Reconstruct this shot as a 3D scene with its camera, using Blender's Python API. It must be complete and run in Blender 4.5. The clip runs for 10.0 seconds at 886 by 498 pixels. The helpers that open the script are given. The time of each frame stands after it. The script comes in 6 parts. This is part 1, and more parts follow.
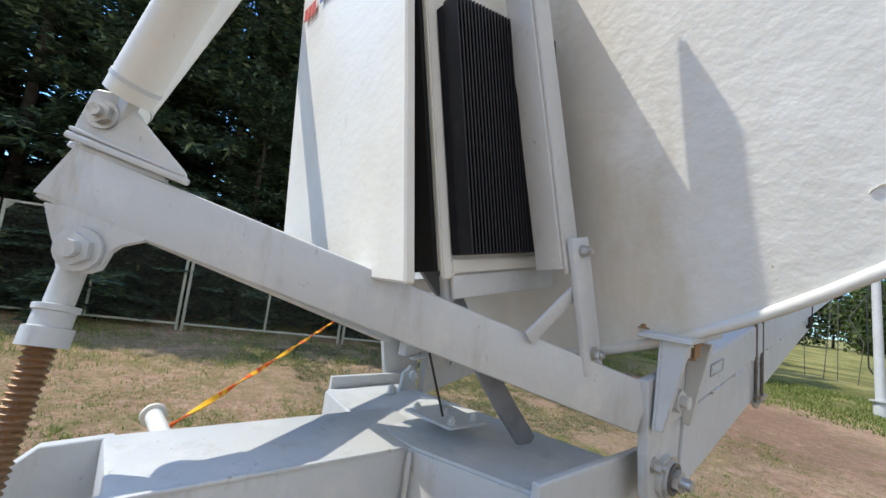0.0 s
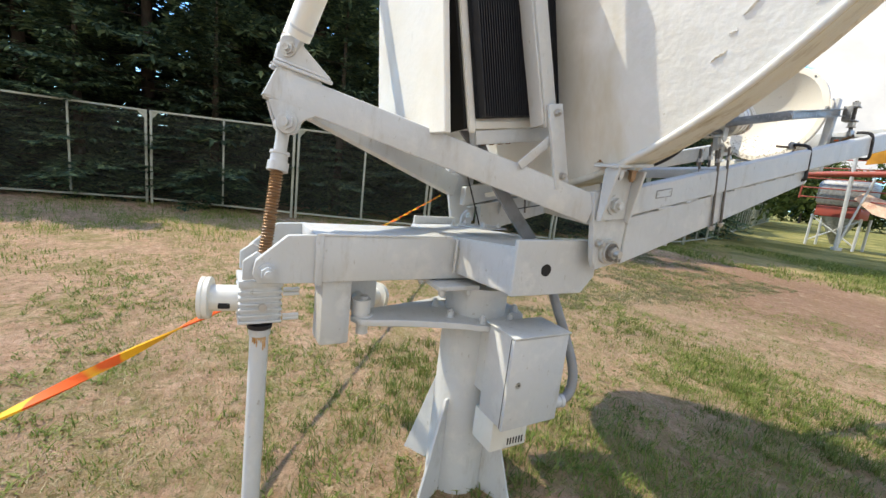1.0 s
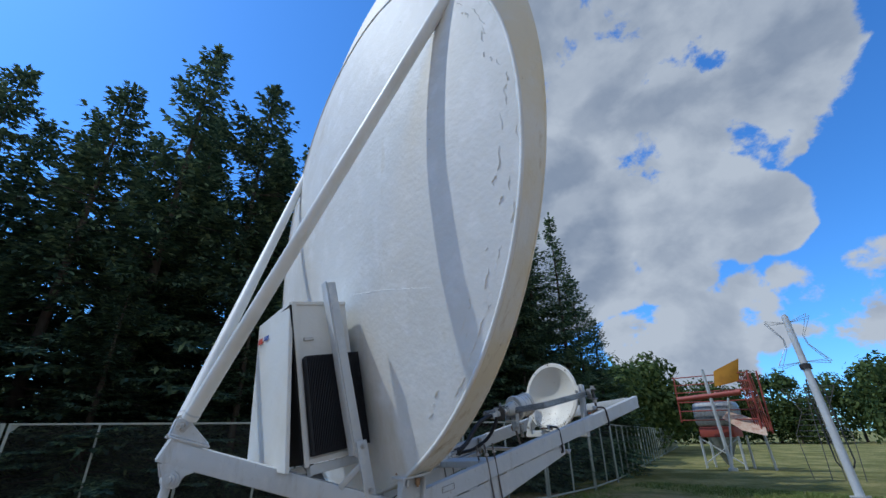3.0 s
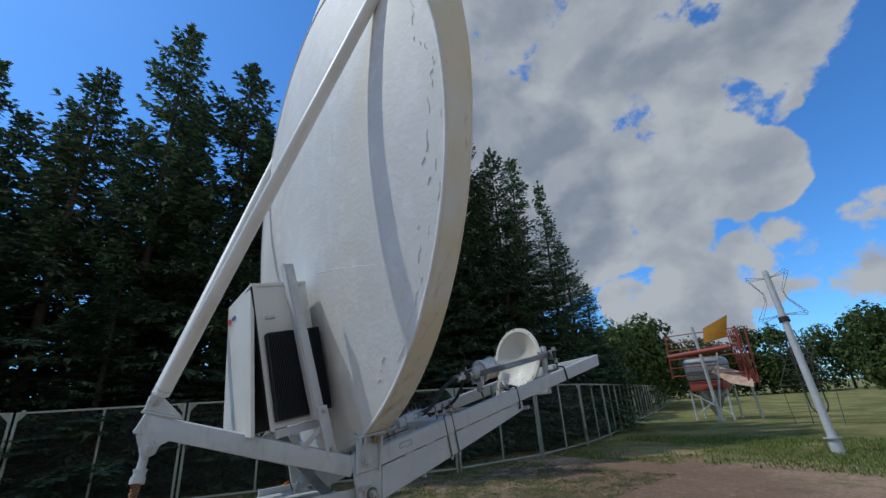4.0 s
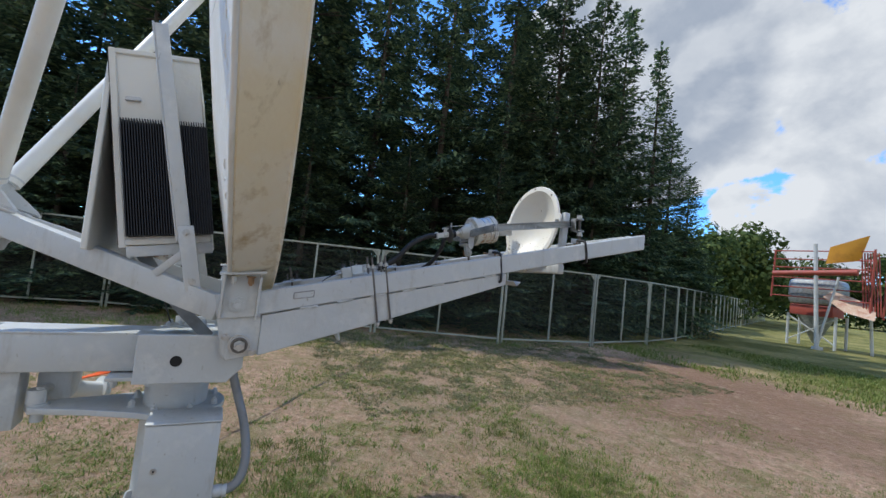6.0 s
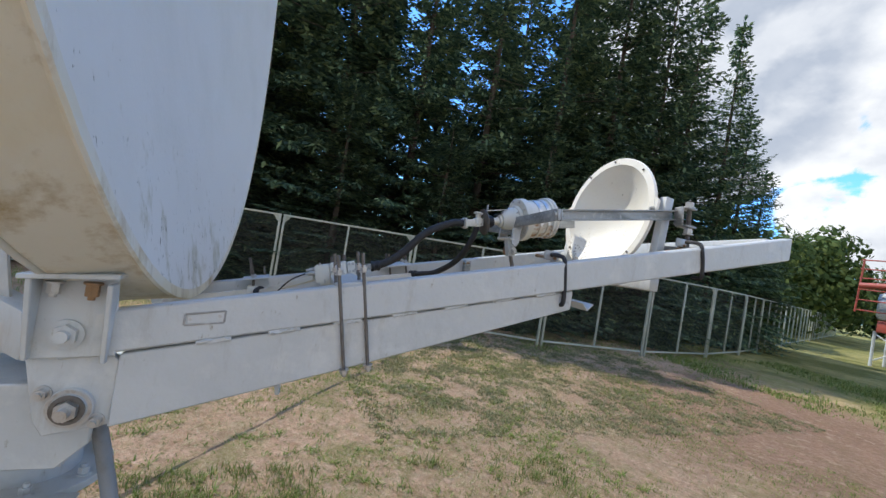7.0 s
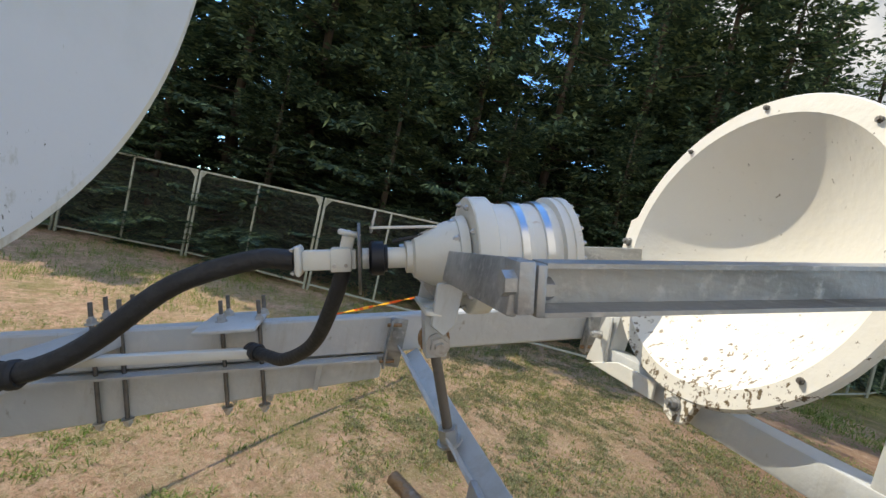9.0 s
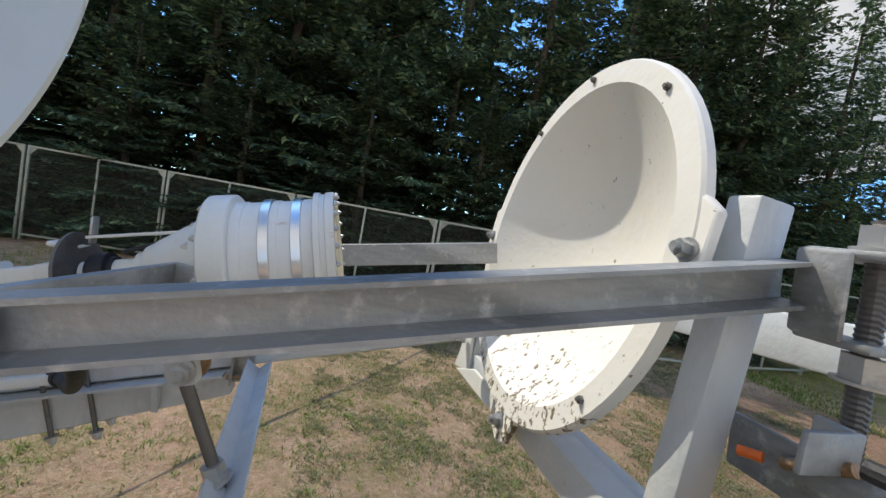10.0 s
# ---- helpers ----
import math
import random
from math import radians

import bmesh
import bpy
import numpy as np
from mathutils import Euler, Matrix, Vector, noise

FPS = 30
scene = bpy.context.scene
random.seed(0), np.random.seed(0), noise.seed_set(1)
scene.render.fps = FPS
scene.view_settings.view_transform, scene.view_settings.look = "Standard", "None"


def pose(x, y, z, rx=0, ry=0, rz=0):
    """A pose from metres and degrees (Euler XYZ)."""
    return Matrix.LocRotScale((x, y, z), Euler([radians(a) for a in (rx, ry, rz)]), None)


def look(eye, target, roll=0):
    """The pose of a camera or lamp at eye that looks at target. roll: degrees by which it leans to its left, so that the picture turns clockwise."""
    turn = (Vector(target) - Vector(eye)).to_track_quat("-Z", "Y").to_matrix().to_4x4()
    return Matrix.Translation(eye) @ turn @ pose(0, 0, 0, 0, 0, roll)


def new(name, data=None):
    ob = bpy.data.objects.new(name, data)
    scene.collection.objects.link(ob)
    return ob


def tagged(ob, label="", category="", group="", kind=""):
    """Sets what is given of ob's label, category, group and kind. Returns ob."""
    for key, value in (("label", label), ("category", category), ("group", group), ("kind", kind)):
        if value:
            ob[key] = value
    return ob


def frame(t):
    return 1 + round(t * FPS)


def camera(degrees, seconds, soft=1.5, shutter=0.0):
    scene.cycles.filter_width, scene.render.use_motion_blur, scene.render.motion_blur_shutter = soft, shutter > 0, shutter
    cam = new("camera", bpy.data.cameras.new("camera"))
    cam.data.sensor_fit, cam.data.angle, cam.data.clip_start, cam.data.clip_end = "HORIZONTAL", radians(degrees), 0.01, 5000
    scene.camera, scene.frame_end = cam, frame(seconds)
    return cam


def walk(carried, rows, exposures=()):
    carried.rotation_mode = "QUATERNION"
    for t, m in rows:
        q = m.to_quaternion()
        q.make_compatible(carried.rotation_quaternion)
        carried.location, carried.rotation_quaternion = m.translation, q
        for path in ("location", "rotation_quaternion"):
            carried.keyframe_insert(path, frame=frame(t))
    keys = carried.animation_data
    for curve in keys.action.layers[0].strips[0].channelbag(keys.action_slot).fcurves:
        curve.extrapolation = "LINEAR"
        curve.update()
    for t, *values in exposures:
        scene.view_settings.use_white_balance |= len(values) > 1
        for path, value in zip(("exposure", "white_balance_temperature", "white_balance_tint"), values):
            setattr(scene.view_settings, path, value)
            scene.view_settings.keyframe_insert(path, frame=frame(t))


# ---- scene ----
cam = camera(93.8, 10.0)
PATH = [
    (0, (4.728, 1.946, 1.561), (3.19, 3.212, 1.734), 7.8),
    (0.5, (5.036, 1.816, 1.455), (3.315, 2.8, 1.193), 7.0),
    (1, (5.321, 1.711, 1.438), (3.616, 2.692, 1.076), 6.6),
    (1.5, (5.622, 1.597, 1.52), (3.983, 2.738, 1.406), 3.9),
    (2, (5.847, 1.521, 1.622), (4.264, 2.69, 1.98), 4.1),
    (2.5, (6.107, 1.508, 1.672), (4.609, 2.647, 2.348), 3.3),
    (2.7, (6.203, 1.509, 1.707), (4.758, 2.649, 2.49), 2.0),
    (3.8, (6.557, 1.594, 1.699), (5.173, 2.788, 2.511), -3.7),
    (4, (6.619, 1.646, 1.657), (5.185, 2.851, 2.357), -3.8),
    (4.5, (6.749, 1.925, 1.606), (5.161, 3.066, 2.027), -0.9),
    (5, (6.673, 2.215, 1.541), (4.973, 3.244, 1.767), 1.6),
    (5.5, (6.467, 2.533, 1.578), (4.726, 3.506, 1.732), 5.2),
    (5.7, (6.396, 2.641, 1.592), (4.655, 3.615, 1.735), 5.4),
    (6.8, (5.657, 3.193, 1.662), (3.811, 3.962, 1.701), 8.6),
    (7, (5.498, 3.253, 1.691), (3.651, 4.019, 1.723), 9.3),
    (7.5, (5.191, 3.387, 1.77), (3.292, 4.013, 1.756), 14.3),
    (8, (4.944, 3.555, 1.832), (2.997, 4.007, 1.752), 15.1),
    (8.5, (4.717, 3.792, 1.873), (2.77, 4.24, 1.783), 13.8),
    (9, (4.554, 4.052, 1.935), (2.609, 4.511, 1.842), 12.6),
    (9.2, (4.526, 4.131, 1.946), (2.587, 4.612, 1.847), 12.4),
    (9.5, (4.508, 4.244, 1.994), (2.598, 4.825, 1.869), 12.6),
    (9.7, (4.521, 4.312, 2.018), (2.611, 4.89, 1.885), 12.6),
    (10, (4.533, 4.386, 2.013), (2.602, 4.889, 1.888), 10.4),
]
EXPOSURES = [(0.0, 0.38, 6900, 8), (0.5, 0.62, 7400, 8), (1.0, 0.70, 7600, 8), (1.5, 0.48, 6800, 9), (2.0, -0.04, 6000, 7), (2.5, -0.38, 5600, 6), (4.0, -0.82, 6100, 6), (4.5, -0.5, 6300, 7), (5.0, -0.26, 6500, 7), (5.5, -0.14, 6400, 7), (7.0, 0.42, 6600, 8), (7.5, 0.56, 6900, 8), (8.5, 0.55, 7400, 8), (9.0, 0.5, 7700, 7), (9.5, 0.40, 7200, 8), (10.0, 0.32, 7100, 8)]
walk(cam, [(t, look(eye, target, roll)) for t, eye, target, roll in PATH], EXPOSURES)

# ---- sky, sun ----
SUN_TO = Vector((-0.56, -0.52, 1.0)).normalized()
world = bpy.data.worlds.new("world")
scene.world = world
world.use_nodes = True
wn, wl = world.node_tree.nodes, world.node_tree.links
wn.clear()


sky = wn.new("ShaderNodeTexSky")
sky.sky_type = "NISHITA"
sky.sun_disc = False
sky.sun_elevation = math.asin(SUN_TO.z)
sky.sun_rotation = math.atan2(SUN_TO.x, SUN_TO.y)
sky.air_density, sky.dust_density, sky.ozone_density = 1.0, 0.4, 2.5
tc = wn.new("ShaderNodeTexCoord")


def wmath(op, a, b=None, c=None):
    n = wn.new("ShaderNodeMath")
    n.operation = op
    for slot, val in enumerate((a, b, c)):
        if val is None:
            continue
        if isinstance(val, (int, float)):
            n.inputs[slot].default_value = val
        else:
            wl.new(val, n.inputs[slot])
    return n.outputs[0]


def wnoise(scale, detail, rough, vec, distort=0.0):
    n = wn.new("ShaderNodeTexNoise")
    n.inputs["Scale"].default_value, n.inputs["Detail"].default_value = scale, detail
    n.inputs["Roughness"].default_value, n.inputs["Distortion"].default_value = rough, distort
    wl.new(vec, n.inputs["Vector"])
    return n.outputs["Fac"]


mapping = wn.new("ShaderNodeMapping")
mapping.inputs["Scale"].default_value = (1, 1, 1.25)
wl.new(tc.outputs["Generated"], mapping.inputs["Vector"])
shifted = wn.new("ShaderNodeMapping")
shifted.inputs["Scale"].default_value = (1, 1, 1.25)
shifted.inputs["Location"].default_value = (-0.02, -0.02, 0.045)
wl.new(tc.outputs["Generated"], shifted.inputs["Vector"])
billow = wnoise(6.0, 12.0, 0.60, mapping.outputs[0], 0.15)
lit_side = wnoise(4.6, 7.0, 0.52, shifted.outputs[0], 0.15)
soft_side = wnoise(4.6, 7.0, 0.52, mapping.outputs[0], 0.15)
# direction, full and fading angle in degrees, weight
CUMULUS = [((-0.426, 0.736, 0.525), 6, 11, 1.0), ((-0.324, 0.834, 0.446), 7, 11.5, 1.0), ((-0.214, 0.883, 0.419), 5, 9, 1.0), ((-0.135, 0.915, 0.380), 2.5, 6, 1.0),
           ((-0.444, 0.822, 0.357), 6, 10, 1.0), ((-0.330, 0.885, 0.340), 4.5, 8, 1.0), ((-0.085, 0.873, 0.480), 1, 4, 0.85), ((-0.306, 0.928, 0.213), 1.5, 7, 0.85),
           ((-0.230, 0.950, 0.205), 1.5, 7, 0.85), ((-0.155, 0.965, 0.215), 1, 6, 0.75), ((-0.330, 0.930, 0.160), 4, 8, 1.0), ((-0.425, 0.887, 0.175), 2.5, 6, 1.0),
           ((-0.032, 0.966, 0.258), 0.5, 4.5, 0.72), ((-0.045, 0.985, 0.165), 1, 7, 0.75), ((-0.47, 0.70, 0.54), 4, 9, 1.0)]
SHEETS = [((-0.56, 0.71, 0.43), 10, 18, 1.7), ((-0.36, 0.60, 0.715), 9, 17, 0.95), ((-0.205, 0.709, 0.675), 10, 17, 1.0), ((-0.088, 0.798, 0.596), 6, 12, 1.0)]
# unseen banks behind the camera, added to brighten and neutralise the ambient light
UNSEEN_FILL = [((0.80, 0.45, 0.45), 22, 44, 1.0), ((0.55, -0.65, 0.5), 24, 46, 1.0), ((0.95, -0.1, 0.25), 14, 30, 0.9), ((0.1, -0.9, 0.3), 14, 30, 0.9)]


def cloud_bank(rows):
    total = None
    for d, inner, outer, weight in rows:
        dot = wn.new("ShaderNodeVectorMath")
        dot.operation = "DOT_PRODUCT"
        wl.new(tc.outputs["Generated"], dot.inputs[0])
        dot.inputs[1].default_value = Vector(d).normalized()
        ramp = wn.new("ShaderNodeMapRange")
        ramp.interpolation_type = "SMOOTHSTEP"
        ramp.inputs["From Min"].default_value, ramp.inputs["From Max"].default_value = math.cos(radians(outer)), math.cos(radians(inner))
        ramp.inputs["To Max"].default_value = weight
        wl.new(dot.outputs["Value"], ramp.inputs["Value"])
        total = ramp.outputs[0] if total is None else wmath("MAXIMUM", total, ramp.outputs[0])
    return total


def wrange(v, lo, hi, a=0.0, b=1.0, smooth=False):
    n = wn.new("ShaderNodeMapRange")
    if smooth:
        n.interpolation_type = "SMOOTHSTEP"
    for k, x in (("From Min", lo), ("From Max", hi), ("To Min", a), ("To Max", b)):
        n.inputs[k].default_value = x
    wl.new(v, n.inputs["Value"])
    return n.outputs[0]


heap, veil = cloud_bank(CUMULUS + UNSEEN_FILL), cloud_bank(SHEETS)
dens = wmath("ADD", wmath("MULTIPLY", wmath("MAXIMUM", heap, veil), 0.50), wmath("MULTIPLY", wmath("SUBTRACT", billow, 0.5), 1.3))
cover = wrange(dens, 0.29, 0.40, smooth=True)
core = wrange(dens, 0.36, 0.75)
relief = wrange(wmath("SUBTRACT", soft_side, lit_side), -0.075, 0.075, -0.5, 0.5)
fine = wrange(wnoise(15.0, 6.0, 0.6, mapping.outputs[0]), 0.3, 0.7, -0.09, 0.09)
sunlit = wmath("ADD", wmath("SUBTRACT", wmath("ADD", 0.88, wmath("MULTIPLY", relief, 0.50)), wmath("MULTIPLY", core, 0.30)), fine)
greyed = wmath("SUBTRACT", sunlit, wmath("MULTIPLY", wrange(wmath("SUBTRACT", veil, heap), 0.0, 0.7), 0.30))
shade = wrange(greyed, 0.0, 1.0)
tone = wn.new("ShaderNodeMixRGB")
tone.inputs[1].default_value, tone.inputs[2].default_value = (0.38, 0.43, 0.53, 1), (0.76, 0.78, 0.83, 1)
wl.new(shade, tone.inputs[0])
gain = wn.new("ShaderNodeMixRGB")
gain.blend_type = "MULTIPLY"
gain.inputs[0].default_value = 1.0
SKY = 0.23
gain.inputs[2].default_value = (SKY * 0.50, SKY * 0.90, SKY * 1.34, 1)
wl.new(sky.outputs[0], gain.inputs[1])
mix = wn.new("ShaderNodeMixRGB")
wl.new(cover, mix.inputs[0])
wl.new(gain.outputs[0], mix.inputs[1])
wl.new(tone.outputs[0], mix.inputs[2])
bg = wn.new("ShaderNodeBackground")
bg.inputs["Strength"].default_value = 1.0
wl.new(mix.outputs[0], bg.inputs["Color"])
wo = wn.new("ShaderNodeOutputWorld")
wl.new(bg.outputs[0], wo.inputs["Surface"])

sun_data = bpy.data.lights.new("sun", "SUN")
sun_data.energy, sun_data.angle, sun_data.color = 3.35, radians(0.53), (1.0, 0.95, 0.86)
sun = new("sun", sun_data)
sun.matrix_world = look((0, 0, 30), Vector((0, 0, 30)) - SUN_TO)


# ---- materials ----
def mat(name, base, rough=0.5, metal=0.0, spots=(), bump=0.0, bump_scale=40.0, spec=0.5, vary=0.0, coords="Object"):
    """spots: (colour, noise scale, low, high, detail, stretch)"""
    m = bpy.data.materials.new(name)
    m.use_nodes = True
    nt = m.node_tree
    n, l = nt.nodes, nt.links
    b = n["Principled BSDF"]
    b.inputs["Roughness"].default_value, b.inputs["Metallic"].default_value = rough, metal
    b.inputs["Specular IOR Level"].default_value = spec
    t = n.new("ShaderNodeTexCoord")
    geo = n.new("ShaderNodeNewGeometry")
    vec = geo.outputs["Position"] if coords == "World" else t.outputs["Object"]
    colour = n.new("ShaderNodeRGB")
    colour.outputs[0].default_value = (*base, 1)
    out = colour.outputs[0]
    for c, scale, lo, hi, detail, stretch in spots:
        mp = n.new("ShaderNodeMapping")
        mp.inputs["Scale"].default_value = stretch
        l.new(vec, mp.inputs["Vector"])
        tex = n.new("ShaderNodeTexNoise")
        tex.inputs["Scale"].default_value, tex.inputs["Detail"].default_value, tex.inputs["Roughness"].default_value = scale, detail, 0.62
        l.new(mp.outputs[0], tex.inputs["Vector"])
        r = n.new("ShaderNodeMapRange")
        r.inputs["From Min"].default_value, r.inputs["From Max"].default_value = lo, hi
        l.new(tex.outputs["Fac"], r.inputs["Value"])
        mx = n.new("ShaderNodeMixRGB")
        mx.inputs[2].default_value = (*c, 1)
        l.new(r.outputs[0], mx.inputs[0])
        l.new(out, mx.inputs[1])
        out = mx.outputs[0]
    if vary:
        info = n.new("ShaderNodeObjectInfo")
        r = n.new("ShaderNodeMapRange")
        r.inputs["To Min"].default_value, r.inputs["To Max"].default_value = 1 - vary, 1 + vary
        l.new(info.outputs["Random"], r.inputs["Value"])
        hs = n.new("ShaderNodeHueSaturation")
        l.new(r.outputs[0], hs.inputs["Value"])
        l.new(out, hs.inputs["Color"])
        out = hs.outputs[0]
    l.new(out, b.inputs["Base Color"])
    if bump:
        tex = n.new("ShaderNodeTexNoise")
        tex.inputs["Scale"].default_value, tex.inputs["Detail"].default_value = bump_scale, 5.0
        l.new(vec, tex.inputs["Vector"])
        bp = n.new("ShaderNodeBump")
        bp.inputs["Strength"].default_value, bp.inputs["Distance"].default_value = bump, 0.01
        l.new(tex.outputs["Fac"], bp.inputs["Height"])
        l.new(bp.outputs[0], b.inputs["Normal"])
    return m


ONE = (1, 1, 1)
PAINT = mat("grey_paint", (0.525, 0.55, 0.562), 0.42, 0, [((0.44, 0.46, 0.47), 2.2, 0.45, 0.75, 4, ONE), ((0.62, 0.63, 0.62), 9, 0.52, 0.75, 6, ONE), ((0.30, 0.29, 0.25), 46, 0.655, 0.735, 7, (1, 1, 0.5))], 0.14, 60)
WHITE = mat("white_paint", (0.72, 0.72, 0.68), 0.45, 0, [((0.60, 0.59, 0.53), 2.0, 0.45, 0.72, 4, ONE), ((0.40, 0.37, 0.28), 30, 0.69, 0.80, 6, (1, 1, 0.4))], 0.12, 50)
GRP = mat("fibreglass", (0.70, 0.70, 0.67), 0.62, 0, [((0.63, 0.62, 0.57), 1.1, 0.42, 0.72, 5, ONE), ((0.76, 0.76, 0.74), 7, 0.5, 0.7, 6, ONE), ((0.56, 0.52, 0.42), 3.0, 0.60, 0.75, 6, (1, 1, 0.3)), ((0.42, 0.37, 0.26), 34, 0.72, 0.76, 5, (1, 1, 0.6))], 0.26, 38, spec=0.35)
GRP_PLAIN = mat("fibreglass_front", (0.76, 0.76, 0.74), 0.55, 0, [((0.68, 0.68, 0.64), 1.3, 0.45, 0.75, 5, ONE), ((0.42, 0.42, 0.27), 19, 0.71, 0.79, 6, (1.4, 1.4, 0.45))], 0.12, 60)
GRP_FRONT = GRP_PLAIN


def add_moss(m, colour, top, lo, hi, scale, stretch, bottom=0.0, most=0.24):
    """Algae that grows up from a lower edge, in streaks."""
    n, l = m.node_tree.nodes, m.node_tree.links
    b = n["Principled BSDF"]
    old = b.inputs["Base Color"].links[0].from_socket
    t = n.new("ShaderNodeTexCoord")
    sep = n.new("ShaderNodeSeparateXYZ")
    l.new(t.outputs["Object"], sep.inputs[0])
    mp = n.new("ShaderNodeMapping")
    mp.inputs["Scale"].default_value = stretch
    l.new(t.outputs["Object"], mp.inputs["Vector"])
    tex = n.new("ShaderNodeTexNoise")
    tex.inputs["Scale"].default_value, tex.inputs["Detail"].default_value, tex.inputs["Roughness"].default_value = scale, 8.0, 0.7
    l.new(mp.outputs[0], tex.inputs["Vector"])
    r = n.new("ShaderNodeMapRange")
    r.inputs["From Min"].default_value, r.inputs["From Max"].default_value = top, bottom
    r.inputs["To Min"].default_value, r.inputs["To Max"].default_value = 0.0, most
    l.new(sep.outputs["Z"], r.inputs["Value"])
    a = n.new("ShaderNodeMath")
    l.new(tex.outputs["Fac"], a.inputs[0])
    l.new(r.outputs[0], a.inputs[1])
    k = n.new("ShaderNodeMapRange")
    k.inputs["From Min"].default_value, k.inputs["From Max"].default_value = lo, hi
    l.new(a.outputs[0], k.inputs["Value"])
    mx = n.new("ShaderNodeMixRGB")
    mx.inputs[2].default_value = (*colour, 1)
    l.new(k.outputs[0], mx.inputs[0])
    l.new(old, mx.inputs[1])
    l.new(mx.outputs[0], b.inputs["Base Color"])


add_moss(GRP_FRONT, (0.40, 0.38, 0.25), 0.85, 0.72, 0.90, 9, (1.0, 1.0, 0.6))
add_moss(GRP_FRONT, (0.15, 0.15, 0.10), 1.1, 0.745, 0.775, 34, (1.6, 1.0, 0.7), 0.0, 0.155)
BAND = mat("yellowed_edge", (0.72, 0.65, 0.48), 0.6, 0, [((0.74, 0.72, 0.64), 2.3, 0.42, 0.62, 6, ONE), ((0.42, 0.33, 0.17), 7, 0.62, 0.76, 7, (1, 1, 0.3)), ((0.25, 0.2, 0.12), 40, 0.70, 0.8, 5, (1, 1, 0.3))], 0.25, 40)
add_moss(BAND, (0.40, 0.30, 0.15), 1.3, 0.69, 0.94, 7, (1.5, 1.5, 0.6))
HORN = mat("stained_white_paint", (0.72, 0.72, 0.69), 0.45, 0, [((0.62, 0.60, 0.54), 6.0, 0.45, 0.72, 4, ONE)], 0.12, 50)
add_moss(HORN, (0.42, 0.24, 0.10), 0.01, 0.62, 0.74, 26, (3, 0.5, 1), -0.09)
GALV = mat("galvanised_steel", (0.38, 0.39, 0.395), 0.44, 0.5, [((0.20, 0.21, 0.21), 9, 0.42, 0.66, 6, (1, 0.3, 2)), ((0.5, 0.5, 0.5), 60, 0.55, 0.75, 4, ONE)], 0.15, 90)
BOLT = mat("bolt_steel", (0.5, 0.5, 0.49), 0.38, 0.7, [((0.34, 0.31, 0.27), 60, 0.5, 0.75, 4, ONE)], 0.1, 120)
RUST = mat("rusty_steel", (0.30, 0.19, 0.11), 0.42, 0.6, [((0.34, 0.2, 0.1), 40, 0.45, 0.7, 5, ONE), ((0.3, 0.28, 0.25), 25, 0.55, 0.75, 5, ONE)], 0.4, 120)
THREAD = mat("dull_thread", (0.16, 0.15, 0.14), 0.5, 0.5, [((0.10, 0.09, 0.08), 30, 0.45, 0.7, 4, ONE)])
CHROME = mat("bright_band", (0.72, 0.72, 0.72), 0.28, 1.0, [((0.6, 0.6, 0.6), 20, 0.5, 0.8, 3, ONE)])
RUBBER = mat("black_rubber", (0.018, 0.018, 0.02), 0.6, 0, [((0.04, 0.04, 0.04), 30, 0.5, 0.8, 4, ONE)], 0.3, 90)
BLACK = mat("black_anodised", (0.012, 0.013, 0.018), 0.45, 0.2, [((0.03, 0.03, 0.034), 20, 0.5, 0.8, 4, ONE)])
# near-black standing in for the shade inside holes, gaps and the cabinet's back
DARK = mat("shade_black", (0.01, 0.01, 0.01), 0.8)
HOSE = mat("grey_hose", (0.24, 0.25, 0.26), 0.6, 0, [((0.17, 0.17, 0.17), 12, 0.5, 0.75, 4, ONE)], 0.2, 60)
ORANGE = mat("orange_tape", (0.88, 0.12, 0.012), 0.55, 0, [((0.95, 0.46, 0.02), 5, 0.46, 0.49, 1, ONE)], 0.1, 60)
RUST_RUN = mat("rust_run", (0.42, 0.20, 0.05), 0.8, 0, [((0.55, 0.33, 0.12), 60, 0.45, 0.65, 4, ONE)])
SCREW_TIP = mat("orange_plastic", (0.78, 0.15, 0.02), 0.5, 0, [((0.6, 0.12, 0.03), 40, 0.5, 0.7, 4, ONE)])
FENCE = mat("fence_paint", (0.30, 0.33, 0.28), 0.6, 0, [((0.42, 0.43, 0.36), 3, 0.45, 0.7, 5, ONE), ((0.2, 0.16, 0.1), 30, 0.62, 0.75, 5, ONE)], 0.15, 60, vary=0.12)
WIRE = mat("fence_wire", (0.10, 0.11, 0.10), 0.6, 0.4)
RED = mat("red_paint", (0.36, 0.07, 0.05), 0.55, 0, [((0.25, 0.07, 0.05), 6, 0.45, 0.7, 4, ONE)])
OCHRE = mat("orange_panel", (0.72, 0.34, 0.035), 0.5, 0, [((0.6, 0.27, 0.03), 3, 0.45, 0.7, 4, ONE)])
PEACH = mat("faded_panel", (0.62, 0.44, 0.32), 0.6, 0, [((0.5, 0.26, 0.18), 4, 0.5, 0.62, 5, ONE), ((0.7, 0.6, 0.5), 9, 0.55, 0.7, 5, ONE)])
LOGO_RED = mat("logo_red", (0.55, 0.06, 0.04), 0.5)
LOGO_BLUE = mat("logo_blue", (0.05, 0.10, 0.35), 0.5)
BARK = mat("bark", (0.075, 0.058, 0.045), 0.9, 0, [((0.12, 0.10, 0.08), 12, 0.45, 0.7, 5, (1, 1, 0.3))], 0.6, 30)


